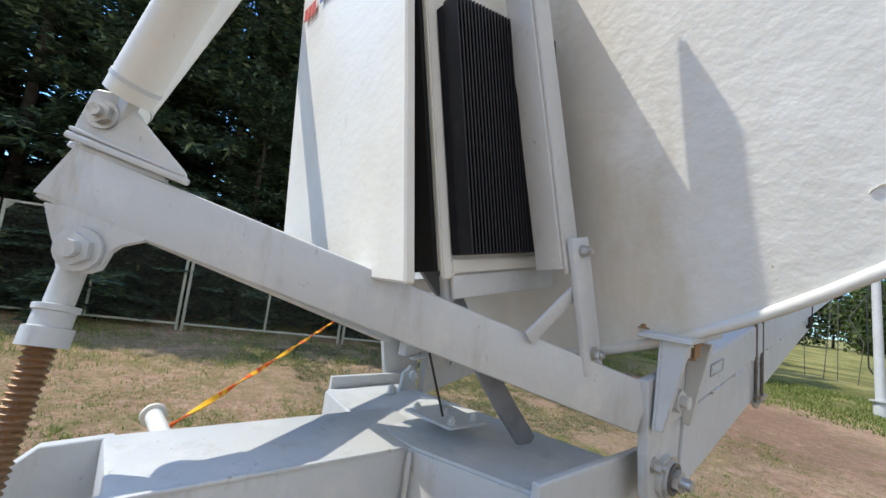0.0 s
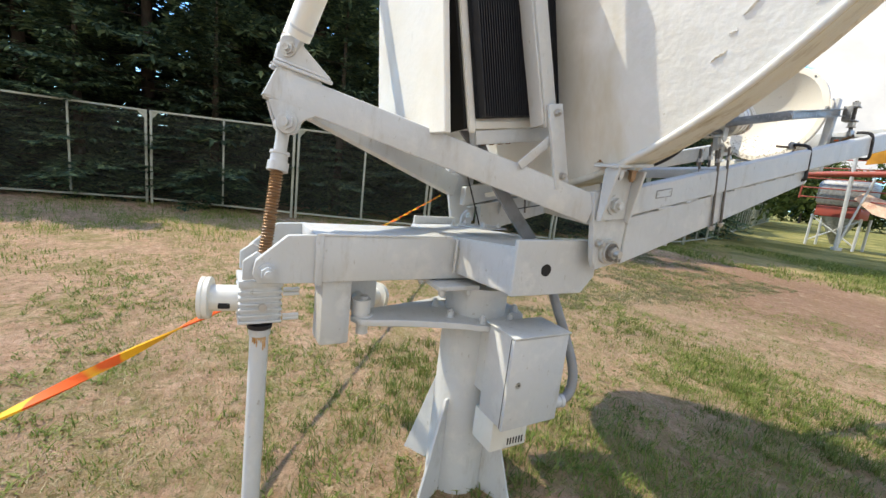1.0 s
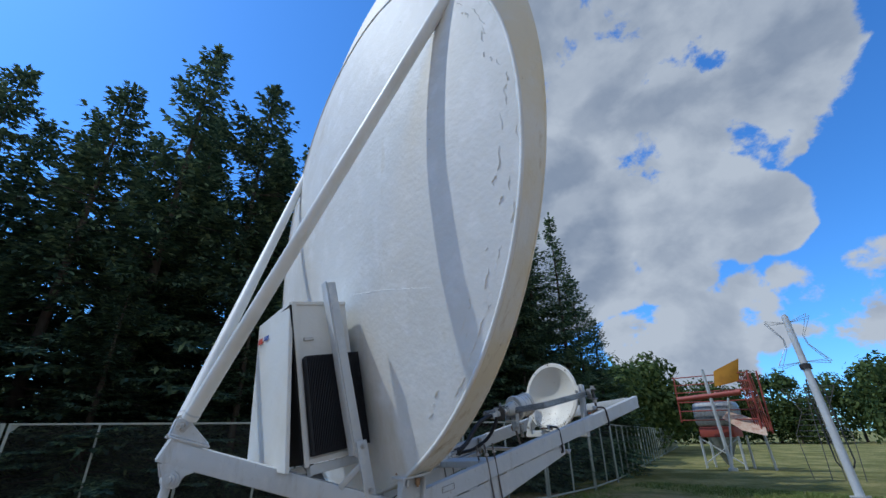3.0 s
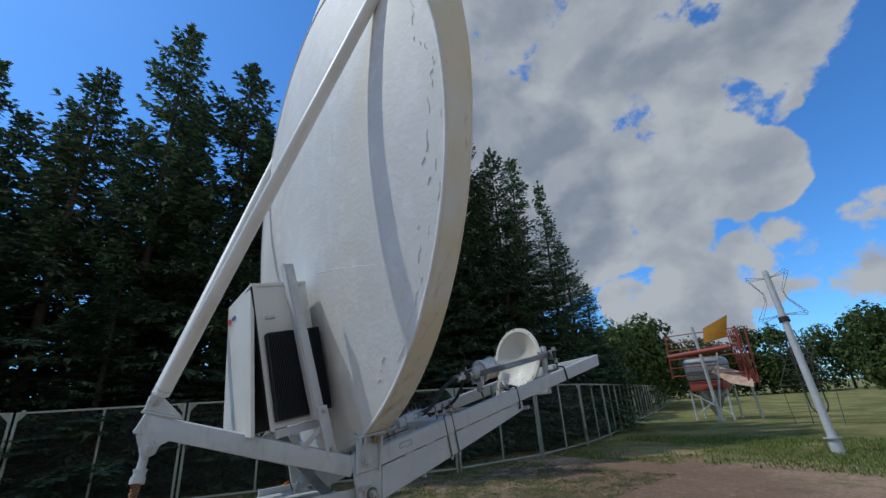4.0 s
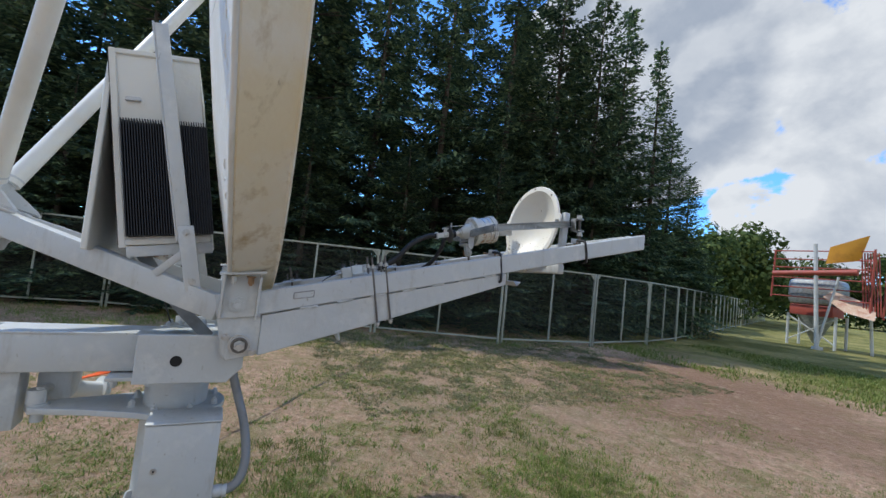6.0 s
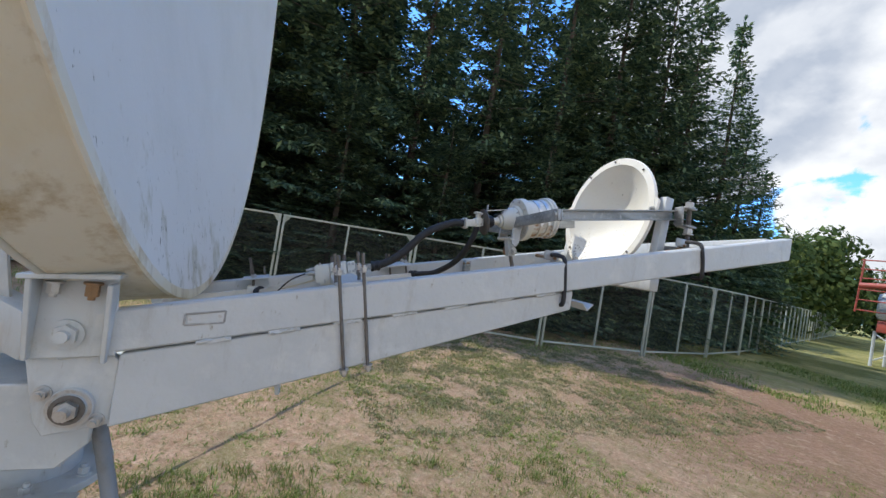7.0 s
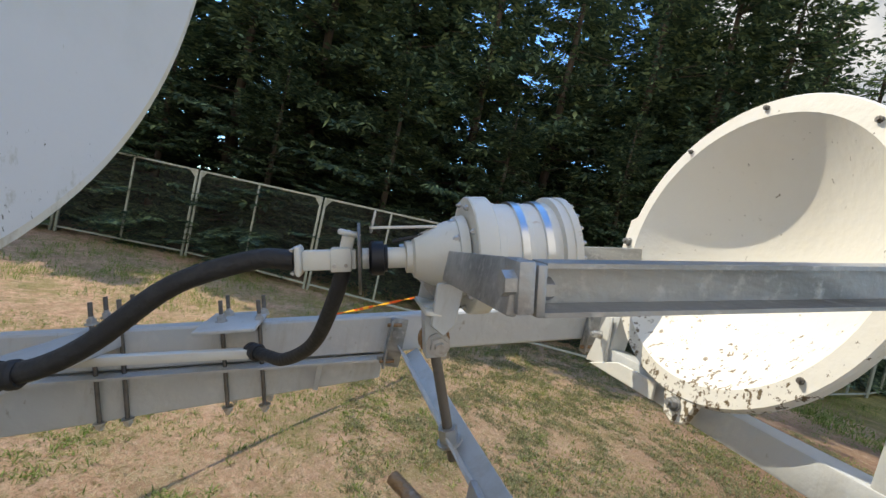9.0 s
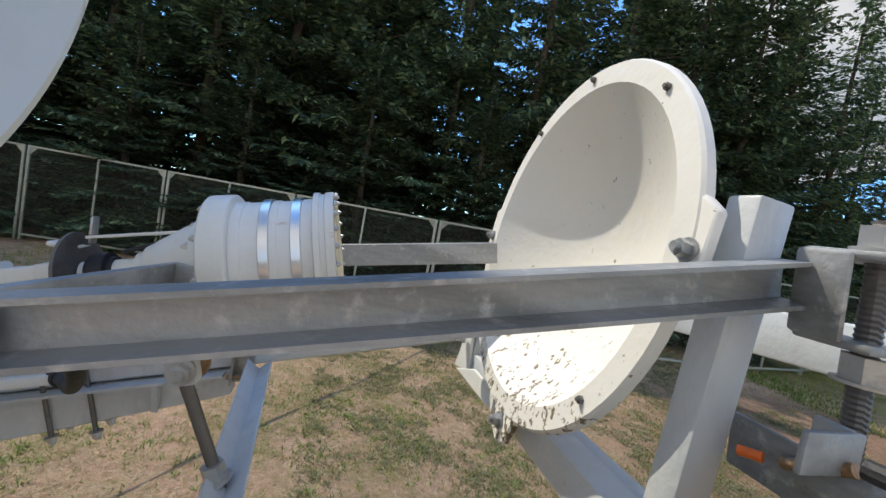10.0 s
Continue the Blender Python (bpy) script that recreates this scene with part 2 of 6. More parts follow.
def leaf_mat(name, dark, light, tip, through_light=0.2):
    m = bpy.data.materials.new(name)
    m.use_nodes = True
    n, l = m.node_tree.nodes, m.node_tree.links
    b = n["Principled BSDF"]
    geo = n.new("ShaderNodeNewGeometry")
    rmp = n.new("ShaderNodeValToRGB")
    rmp.color_ramp.elements[0].color = (*dark, 1)
    rmp.color_ramp.elements[1].color = (*tip, 1)
    mid = rmp.color_ramp.elements.new(0.6)
    mid.color = (*light, 1)
    l.new(geo.outputs["Random Per Island"], rmp.inputs[0])
    info = n.new("ShaderNodeObjectInfo")
    mr = n.new("ShaderNodeMapRange")
    mr.inputs["To Min"].default_value, mr.inputs["To Max"].default_value = 0.8, 1.2
    l.new(info.outputs["Random"], mr.inputs["Value"])
    hs = n.new("ShaderNodeHueSaturation")
    l.new(mr.outputs[0], hs.inputs["Value"])
    l.new(rmp.outputs[0], hs.inputs["Color"])
    l.new(hs.outputs[0], b.inputs["Base Color"])
    b.inputs["Roughness"].default_value = 0.75
    b.inputs["Specular IOR Level"].default_value = 0.15
    tr = n.new("ShaderNodeBsdfTranslucent")
    l.new(hs.outputs[0], tr.inputs["Color"])
    ms = n.new("ShaderNodeMixShader")
    ms.inputs[0].default_value = through_light
    l.new(b.outputs[0], ms.inputs[1])
    l.new(tr.outputs[0], ms.inputs[2])
    l.new(ms.outputs[0], n["Material Output"].inputs["Surface"])
    return m


SPRUCE = leaf_mat("spruce_needles", (0.042, 0.078, 0.060), (0.105, 0.168, 0.100), (0.25, 0.33, 0.16), 0.22)
LEAF = leaf_mat("broad_leaves", (0.03, 0.052, 0.016), (0.068, 0.10, 0.028), (0.14, 0.17, 0.05), 0.25)
GRASS = leaf_mat("grass_blades", (0.12, 0.19, 0.04), (0.22, 0.29, 0.07), (0.46, 0.44, 0.18), 0.45)
WEED = leaf_mat("weed_leaves", (0.10, 0.145, 0.035), (0.18, 0.225, 0.06), (0.33, 0.34, 0.13), 0.35)
TUFT = leaf_mat("tuft_blades", (0.15, 0.165, 0.075), (0.27, 0.27, 0.14), (0.44, 0.40, 0.23), 0.4)
STRAW = leaf_mat("dry_grass", (0.36, 0.27, 0.15), (0.56, 0.46, 0.28), (0.72, 0.62, 0.42), 0.4)



def paint_wear(m, rust, lo, hi):
    """Dirt and rust in small runs and chips along scratches of a painted steel."""
    n, l = m.node_tree.nodes, m.node_tree.links
    b = n["Principled BSDF"]
    old = b.inputs["Base Color"].links[0].from_socket
    geo = n.new("ShaderNodeNewGeometry")
    for scale, stretch, col, a, c in ((5.0, (3, 3, 0.7), (0.33, 0.31, 0.27), lo, hi), (90.0, (1, 1, 1), rust, 0.735, 0.76)):
        mp = n.new("ShaderNodeMapping")
        mp.inputs["Scale"].default_value = stretch
        l.new(geo.outputs["Position"], mp.inputs["Vector"])
        t = n.new("ShaderNodeTexNoise")
        t.inputs["Scale"].default_value, t.inputs["Detail"].default_value, t.inputs["Roughness"].default_value = scale, 9.0, 0.72
        l.new(mp.outputs[0], t.inputs["Vector"])
        r = n.new("ShaderNodeMapRange")
        r.inputs["From Min"].default_value, r.inputs["From Max"].default_value = a, c
        l.new(t.outputs["Fac"], r.inputs["Value"])
        x = n.new("ShaderNodeMixRGB")
        x.inputs[2].default_value = (*col, 1)
        l.new(r.outputs[0], x.inputs[0])
        l.new(old, x.inputs[1])
        old = x.outputs[0]
    l.new(old, b.inputs["Base Color"])


paint_wear(PAINT, (0.24, 0.19, 0.15), 0.55, 0.88)
paint_wear(WHITE, (0.30, 0.22, 0.14), 0.62, 0.92)


# ---- mesh helpers ----
def finish(bm, name, material, smooth=0.6):
    me = bpy.data.meshes.new(name)
    bm.to_mesh(me)
    bm.free()
    me.materials.append(material)
    if smooth:
        for p in me.polygons:
            p.use_smooth = True
        me.set_sharp_from_angle(angle=smooth)
    return me


def thing(name, at, label, category, group="", kind=""):
    ob = new(name)
    ob.empty_display_size = 0.1
    ob.location = at
    return tagged(ob, label, category, group, kind)


def root_place(ob):
    while ob.parent:
        ob = ob.parent
    return ob.location


def part(name, bm, material, parent, label="", smooth=0.6):
    """One mesh, modelled in place, under a thing or under one of its parts."""
    bmesh.ops.translate(bm, verts=bm.verts, vec=-root_place(parent))
    ob = new(name, finish(bm, name, material, smooth))
    ob.parent = parent
    if label:
        ob["label"] = label
    return ob


def solid(name, bm, material, label, category, group="", kind="", smooth=0.6):
    """A thing that is one mesh."""
    return tagged(new(name, finish(bm, name, material, smooth)), label, category, group, kind)


def frame_of(p0, p1, up=(0, 0, 1)):
    z = (Vector(p1) - Vector(p0)).normalized()
    x = Vector(up).cross(z)
    if x.length < 1e-4:
        x = Vector((1, 0, 0)).cross(z)
    x.normalize()
    y = z.cross(x)
    return Matrix((x, y, z)).transposed().to_4x4()


def block(bm, lo, hi, bevel=0.004):
    """An upright box between two corners."""
    lo, hi = Vector(lo), Vector(hi)
    geom = bmesh.ops.create_cube(bm, size=1, matrix=Matrix.LocRotScale((lo + hi) / 2, None, hi - lo))
    if bevel:
        bmesh.ops.bevel(bm, geom=list({e for w in geom["verts"] for e in w.link_edges}), offset=bevel, segments=2, affect="EDGES", profile=0.5)
    return bm


def bar(bm, p0, p1, w, h, up=(0, 0, 1), bevel=0.003):
    """A rectangular bar from p0 to p1, w across and h along up."""
    p0, p1 = Vector(p0), Vector(p1)
    m = Matrix.Translation((p0 + p1) / 2) @ frame_of(p0, p1, up) @ Matrix.Diagonal((w, h, (p1 - p0).length, 1))
    geom = bmesh.ops.create_cube(bm, size=1, matrix=m)
    if bevel:
        bmesh.ops.bevel(bm, geom=list({e for v in geom["verts"] for e in v.link_edges}), offset=bevel, segments=2, affect="EDGES", profile=0.5)
    return bm


def rod(bm, p0, p1, r, r1=None, seg=20):
    p0, p1 = Vector(p0), Vector(p1)
    m = Matrix.Translation((p0 + p1) / 2) @ frame_of(p0, p1)
    bmesh.ops.create_cone(bm, cap_ends=True, segments=seg, radius1=r, radius2=r if r1 is None else r1, depth=(p1 - p0).length, matrix=m)
    return bm


def lathe(bm, p0, axis, profile, seg=40, closed=False):
    """Turn (along, radius) pairs about the axis from p0."""
    m = Matrix.Translation(p0) @ frame_of((0, 0, 0), axis)
    rings = []
    for a, r in profile:
        rings.append([bm.verts.new(m @ Vector((r * math.cos(2 * math.pi * k / seg), r * math.sin(2 * math.pi * k / seg), a))) for k in range(seg)])
    pairs = list(zip(rings, rings[1:])) + ([(rings[-1], rings[0])] if closed else [])
    for a, b in pairs:
        for k in range(seg):
            bm.faces.new((a[k], a[(k + 1) % seg], b[(k + 1) % seg], b[k]))
    if not closed:
        bm.faces.new(list(reversed(rings[0])))
        bm.faces.new(rings[-1])
    bmesh.ops.recalc_face_normals(bm, faces=bm.faces)
    return bm


def hose_mesh(bm, pts, r, seg=12, smooth=6):
    """A round hose through points (a smooth curve)."""
    p = [Vector(q) for q in pts]
    p = [2 * p[0] - p[1]] + p + [2 * p[-1] - p[-2]]
    line = []
    for i in range(1, len(p) - 2):
        for k in range(smooth):
            t = k / smooth
            line.append(0.5 * ((2 * p[i]) + (p[i + 1] - p[i - 1]) * t + (2 * p[i - 1] - 5 * p[i] + 4 * p[i + 1] - p[i + 2]) * t * t + (3 * p[i] - p[i - 1] - 3 * p[i + 1] + p[i + 2]) * t ** 3))
    line.append(p[-2])
    rings = []
    ref = None
    for i, q in enumerate(line):
        d = (line[min(i + 1, len(line) - 1)] - line[max(i - 1, 0)]).normalized()
        x = (ref - d * ref.dot(d)) if ref else d.orthogonal()
        x.normalize()
        ref = x
        y = d.cross(x)
        rings.append([bm.verts.new(q + r * (x * math.cos(2 * math.pi * k / seg) + y * math.sin(2 * math.pi * k / seg))) for k in range(seg)])
    for a, b in zip(rings, rings[1:]):
        for k in range(seg):
            bm.faces.new((a[k], a[(k + 1) % seg], b[(k + 1) % seg], b[k]))
    bm.faces.new(list(reversed(rings[0])))
    bm.faces.new(rings[-1])
    return bm


def plate(bm, outline, thick, bevel=0.002):
    """A flat plate: its outline in space, made thick (a vector)."""
    a = [bm.verts.new(Vector(p)) for p in outline]
    b = [bm.verts.new(Vector(p) + Vector(thick)) for p in outline]
    n = len(a)
    fs = [bm.faces.new(a), bm.faces.new(list(reversed(b)))]
    for k in range(n):
        fs.append(bm.faces.new((a[k], b[k], b[(k + 1) % n], a[(k + 1) % n])))
    bmesh.ops.recalc_face_normals(bm, faces=fs)
    if bevel:
        bmesh.ops.bevel(bm, geom=list({e for f in fs for e in f.edges}), offset=bevel, segments=1, affect="EDGES")
    return bm


def hexbolt(bm, at, axis, r, length=None, washer=True):
    """A washer, a hexagon head and a stub of thread."""
    at, axis = Vector(at), Vector(axis).normalized()
    length = length or r * 1.3
    if washer:
        rod(bm, at, at + axis * r * 0.3, r * 1.35, seg=18)
    rod(bm, at + axis * r * 0.28, at + axis * (length + r * 0.3), r, seg=6)
    rod(bm, at + axis * length, at + axis * (length + r * 0.9), r * 0.55, seg=10)
    return bm


def B():
    return bmesh.new()


def prism(bm, lo, hi, bevel=0.005):
    """A solid between two outlines of equal count."""
    a, b = [bm.verts.new(Vector(p)) for p in lo], [bm.verts.new(Vector(p)) for p in hi]
    bm.faces.new(a[::-1])
    bm.faces.new(b)
    n = len(a)
    for k in range(n):
        bm.faces.new((a[k], a[(k + 1) % n], b[(k + 1) % n], b[k]))
    bmesh.ops.recalc_face_normals(bm, faces=bm.faces)
    if bevel:
        bmesh.ops.bevel(bm, geom=bm.edges[:], offset=bevel, segments=2, affect="EDGES")
    return bm


# ---- ground ----
def ground_height(x, y):
    near = math.exp(-((x - 3.5) ** 2 + (y - 4) ** 2) / 300)
    h = 0.02 * noise.noise(Vector((x * 0.9, y * 0.9, 0))) * near + 0.05 * noise.noise(Vector((x * 0.2, y * 0.2, 4))) * near
    return h - 0.02 + 0.11 * math.exp(-((x - 3.95) ** 2 + (y - 2.7) ** 2) / 0.7)


def spaced(lo, hi, fine_lo, fine_hi, step):
    line = list(np.arange(fine_lo, fine_hi, step))
    d, a = step, fine_lo
    left = []
    while a > lo:
        d *= 1.25
        a -= d
        left.append(a)
    d, a = step, fine_hi
    right = [fine_hi]
    while a < hi:
        d *= 1.25
        a += d
        right.append(a)
    return left[::-1] + line + right


def build_ground():
    xs, ys = spaced(-700, 700, -4, 9, 0.14), spaced(-500, 900, -1.5, 13, 0.14)
    verts = [(x, y, ground_height(x, y)) for y in ys for x in xs]
    nx = len(xs)
    faces = [(j * nx + i, j * nx + i + 1, (j + 1) * nx + i + 1, (j + 1) * nx + i) for j in range(len(ys) - 1) for i in range(nx - 1)]
    me = bpy.data.meshes.new("ground")
    me.from_pydata(verts, [], faces)
    for p in me.polygons:
        p.use_smooth = True
    m = bpy.data.materials.new("dry_turf")
    m.use_nodes = True
    n, l = m.node_tree.nodes, m.node_tree.links
    b = n["Principled BSDF"]
    b.inputs["Roughness"].default_value, b.inputs["Specular IOR Level"].default_value = 0.95, 0.1
    geo = n.new("ShaderNodeNewGeometry")

    def tex(scale, detail=6.0, rough=0.6, off=0.0):
        mp = n.new("ShaderNodeMapping")
        mp.inputs["Location"].default_value = (off, off * 0.7, 0)
        l.new(geo.outputs["Position"], mp.inputs["Vector"])
        t = n.new("ShaderNodeTexNoise")
        t.inputs["Scale"].default_value, t.inputs["Detail"].default_value, t.inputs["Roughness"].default_value = scale, detail, rough
        l.new(mp.outputs[0], t.inputs["Vector"])
        return t.outputs["Fac"]

    def rng(v, lo, hi):
        r = n.new("ShaderNodeMapRange")
        r.inputs["From Min"].default_value, r.inputs["From Max"].default_value = lo, hi
        l.new(v, r.inputs["Value"])
        return r.outputs[0]

    def mix(f, a, c):
        x = n.new("ShaderNodeMixRGB")
        l.new(f, x.inputs[0])
        for k, s in ((1, a), (2, c)):
            if isinstance(s, tuple):
                x.inputs[k].default_value = (*s, 1)
            else:
                l.new(s, x.inputs[k])
        return x.outputs[0]

    def mul(a, c):
        x = n.new("ShaderNodeMath")
        x.operation = "MULTIPLY"
        for k, s in ((0, a), (1, c)):
            if isinstance(s, float):
                x.inputs[k].default_value = s
            else:
                l.new(s, x.inputs[k])
        return x.outputs[0]

    def blob(cx, cy, r0, r1):
        d = n.new("ShaderNodeVectorMath")
        d.operation = "DISTANCE"
        l.new(geo.outputs["Position"], d.inputs[0])
        d.inputs[1].default_value = (cx, cy, 0)
        a = n.new("ShaderNodeMath")
        a.operation = "ADD"
        l.new(d.outputs["Value"], a.inputs[0])
        l.new(mul(tex(0.9, 4), 3.0), a.inputs[1])
        return rng(a.outputs[0], r1, r0)

    soil = mix(rng(tex(14, 8, 0.7), 0.35, 0.7), (0.53, 0.32, 0.21), (0.80, 0.56, 0.405))
    soil = mix(mul(rng(tex(70, 4), 0.62, 0.72), 0.8), soil, (0.30, 0.21, 0.14))
    straw = mix(rng(tex(45, 6, 0.7, 3), 0.35, 0.65), (0.48, 0.34, 0.20), (0.68, 0.53, 0.34))
    green = mix(rng(tex(38, 6, 0.7, 7), 0.35, 0.65), (0.18, 0.185, 0.055), (0.37, 0.35, 0.14))
    base = mix(mul(rng(tex(2.4, 8, 0.75, 1), 0.50, 0.64), 0.7), soil, straw)
    base = mix(mul(rng(tex(1.3, 9, 0.78, 11), 0.50, 0.60), 0.7), base, green)
    base = mix(mul(rng(tex(8, 7, 0.75, 21), 0.56, 0.66), 0.5), base, green)
    base = mix(mul(rng(tex(110, 3, 0.6, 17), 0.56, 0.68), 0.68), base, (0.18, 0.12, 0.08))
    base = mix(mul(rng(tex(17, 5, 0.6, 41), 0.58, 0.64), 0.75), base, (0.17, 0.19, 0.06))
    base = mix(mul(rng(tex(26, 5, 0.6, 51), 0.60, 0.66), 0.6), base, (0.30, 0.21, 0.13))
    base = mix(mul(rng(tex(95, 3, 0.6, 27), 0.60, 0.70), 0.6), base, (0.76, 0.61, 0.46))
    base = mix(mul(mul(blob(4.4, 4.3, 1.6, 4.6), rng(tex(5, 8, 0.75, 31), 0.42, 0.60)), 0.42), base, green)
    base = mix(mul(blob(-0.2, 7.6, 4.5, 6.0), 0.40), base, mix(rng(tex(24, 7, 0.7, 61), 0.38, 0.62), (0.18, 0.13, 0.08), (0.38, 0.285, 0.20)))
    base = mix(mul(mul(blob(-3.6, 4.0, 1.8, 5.2), rng(tex(2.2, 8, 0.75, 33), 0.42, 0.58)), 0.8), base, green)
    base = mix(mul(blob(2.0, 10.4, 3.4, 4.9), 0.75), base, mix(rng(tex(20, 6), 0.3, 0.7), (0.20, 0.115, 0.075), (0.42, 0.265, 0.185)))
    base = mix(mul(blob(1.0, 12.2, 2.6, 4.2), 0.75), base, mix(rng(tex(20, 6, 0.6, 5), 0.3, 0.7), (0.20, 0.115, 0.075), (0.41, 0.26, 0.18)))
    base = mix(mul(rng(tex(1.6, 10, 0.82, 71), 0.50, 0.60), 0.40), base, (0.27, 0.195, 0.105))
    base = mix(mul(rng(tex(6.5, 8, 0.8, 81), 0.53, 0.62), 0.42), base, (0.25, 0.165, 0.10))
    base = mix(mul(rng(tex(4.0, 9, 0.8, 91), 0.55, 0.66), 0.45), base, (0.80, 0.60, 0.43))
    far = n.new("ShaderNodeSeparateXYZ")
    l.new(geo.outputs["Position"], far.inputs[0])
    lawn = mix(rng(tex(0.35, 8, 0.72, 2), 0.42, 0.62), (0.14, 0.155, 0.035), (0.42, 0.37, 0.14))
    lawn = mix(mul(rng(tex(5, 8, 0.75, 4), 0.42, 0.62), 0.5), lawn, (0.09, 0.12, 0.03))
    wob = n.new("ShaderNodeMath")
    wob.operation = "ADD"
    l.new(far.outputs["Y"], wob.inputs[0])
    l.new(mul(tex(0.6, 4, 0.6, 9), 5.0), wob.inputs[1])
    base = mix(mul(rng(wob.outputs[0], 15.6, 18.4), 0.92), base, lawn)
    l.new(base, b.inputs["Base Color"])
    bp = n.new("ShaderNodeBump")
    bp.inputs["Strength"].default_value, bp.inputs["Distance"].default_value = 1.0, 0.055
    l.new(tex(34, 9, 0.8), bp.inputs["Height"])
    l.new(bp.outputs[0], b.inputs["Normal"])
    me.materials.append(m)
    return tagged(new("ground", me), "dry sandy ground with patchy green and straw-coloured grass", "ground", kind="structure")


build_ground()


# ---- the big antenna ----
def axis_x(y):
    return 3.87 + 0.06 * (y - 2.9)


def far(p):
    """The twin of a point on the other side of the antenna's middle plane."""
    return Vector((2 * axis_x(p[1]) - p[0], p[1], p[2]))


YAW, TILT_D = -0.047, 0.063
DISH_C = Vector((3.813, 2.920, 3.527))
DISH_R = Matrix.Rotation(YAW, 3, "Z") @ Matrix.Rotation(TILT_D, 3, "X")   # columns: across, facing, up


def dish_at(u, w, depth):
    return DISH_C + DISH_R @ Vector((u, depth, w))


def build_dish():
    A, A_FAR, H = 1.697, 1.905, 2.117
    A2, H2, DOWN, EDGE, OVER, BULGE = 1.655, 1.812, -0.303, 0.172, -0.004, 0.18
    dish = thing("satellite_dish", (3.85, 2.9, 1.42), "large off-white fibreglass dish reflector with yellowed peeling edge", "satellite dish")
    seg, rings = 128, 26

    def across(c):
        return c * (A if c > 0 else A_FAR)


    def sheet(point, material, name, label):
        bm = B()
        last = None
        for i in range(rings + 1):
            r = i / rings
            ring = [bm.verts.new(point(r, 2 * math.pi * k / seg)) for k in range(seg)] if i else [bm.verts.new(point(0, 0))]
            if last:
                for k in range(seg):
                    if len(last) == 1:
                        bm.faces.new((last[0], ring[k], ring[(k + 1) % seg]))
                    else:
                        bm.faces.new((last[k], ring[k], ring[(k + 1) % seg], last[(k + 1) % seg]))
            last = ring
        bmesh.ops.recalc_face_normals(bm, faces=bm.faces)
        return part(name, bm, material, dish, label, 0)

    def back(r, a):
        u, w = A2 * r * math.cos(a), H2 * r * math.sin(a)
        ripple = 0.004 * noise.noise(Vector((u * 3, w * 3, 1))) * (1 - r ** 8)
        return dish_at(u + OVER, w + DOWN, -EDGE - BULGE * (1 - r * r) + ripple)

    def front(r, a):
        rr = r * 0.985
        return dish_at(rr * across(math.cos(a)), H * rr * math.sin(a), -0.15 * (1 - r * r))

    sheet(back, GRP, "back_shell", "off-white rough fibreglass back")
    sheet(front, GRP_FRONT, "front_face", "white concave front with mossy streaks")
    bm = B()
    prof = []
    for u_, h_, dn, dep in ((A2, H2, DOWN, -EDGE), (A2 + 0.006, H2 + 0.006, DOWN, -EDGE + 0.004), (A2 + 0.008, H2 + 0.012, DOWN, -EDGE + 0.012), (A - 0.006, H - 0.004, 0, -0.012), (A, H, 0, -0.004), (A - 0.004, H - 0.004, 0, 0.002), (A * 0.985, H * 0.985, 0, 0.0)):
        prof.append([bm.verts.new(dish_at((u_ * math.cos(2 * math.pi * k / seg) + OVER) if dn else across(math.cos(2 * math.pi * k / seg)) * u_ / A, h_ * math.sin(2 * math.pi * k / seg) + dn, dep)) for k in range(seg)])
    for a, b in zip(prof, prof[1:]):
        for k in range(seg):
            bm.faces.new((a[k], a[(k + 1) % seg], b[(k + 1) % seg], b[k]))
    bmesh.ops.recalc_face_normals(bm, faces=bm.faces)
    part("edge_band", bm, BAND, dish, "broad yellowed edge band with cracked paint", 0.5)
    # raised lip along the shell's edge
    bm = B()
    rings_ = []
    for k in range(160):
        a = 2 * math.pi * k / 160
        out = Vector((math.cos(a), 0, math.sin(a)))
        c0 = Vector((OVER + (A2 + 0.004) * math.cos(a), -EDGE - 0.002, DOWN + (H2 + 0.004) * math.sin(a)))
        rings_.append([bm.verts.new(DISH_C + DISH_R @ (c0 + out * 0.011 * math.cos(t) + Vector((0, 0.009 * math.sin(t), 0)))) for t in (2 * math.pi * j / 8 for j in range(8))])
    for k in range(160):
        a, b = rings_[k], rings_[(k + 1) % 160]
        for j in range(8):
            bm.faces.new((a[j], a[(j + 1) % 8], b[(j + 1) % 8], b[j]))
    bmesh.ops.recalc_face_normals(bm, faces=bm.faces)
    part("edge_lip", bm, GRP, dish, "white rounded lip along the shell edge", 1.5)
    # seams under the paint, and paint that lifts in flakes along the edge
    def ridge(pts, wide, high, jag, seed):
        rn = random.Random(seed)
        line = []
        for (u0, w0), (u1, w1) in zip(pts, pts[1:]):
            steps = max(3, int(math.hypot(u1 - u0, w1 - w0) / 0.02))
            for k in range(steps):
                t = k / steps
                line.append((u0 + (u1 - u0) * t + rn.uniform(-jag, jag), w0 + (w1 - w0) * t + rn.uniform(-jag, jag) * 0.5))
        bm = B()
        prev = None
        for i, (u, w) in enumerate(line):
            rr = ((u - OVER) / A2) ** 2 + ((w - DOWN) / H2) ** 2
            base = -EDGE - BULGE * (1 - rr) - 0.001
            f = math.sin(math.pi * i / (len(line) - 1)) ** 0.4
            hgt = high * f * rn.uniform(0.4, 1.0)
            wd = wide * f * rn.uniform(0.6, 1.2) + 0.0008
            ring = [bm.verts.new(dish_at(u - wd, w, base + 0.003)), bm.verts.new(dish_at(u - wd * 0.2, w, base - hgt)), bm.verts.new(dish_at(u + wd, w, base + 0.003))]
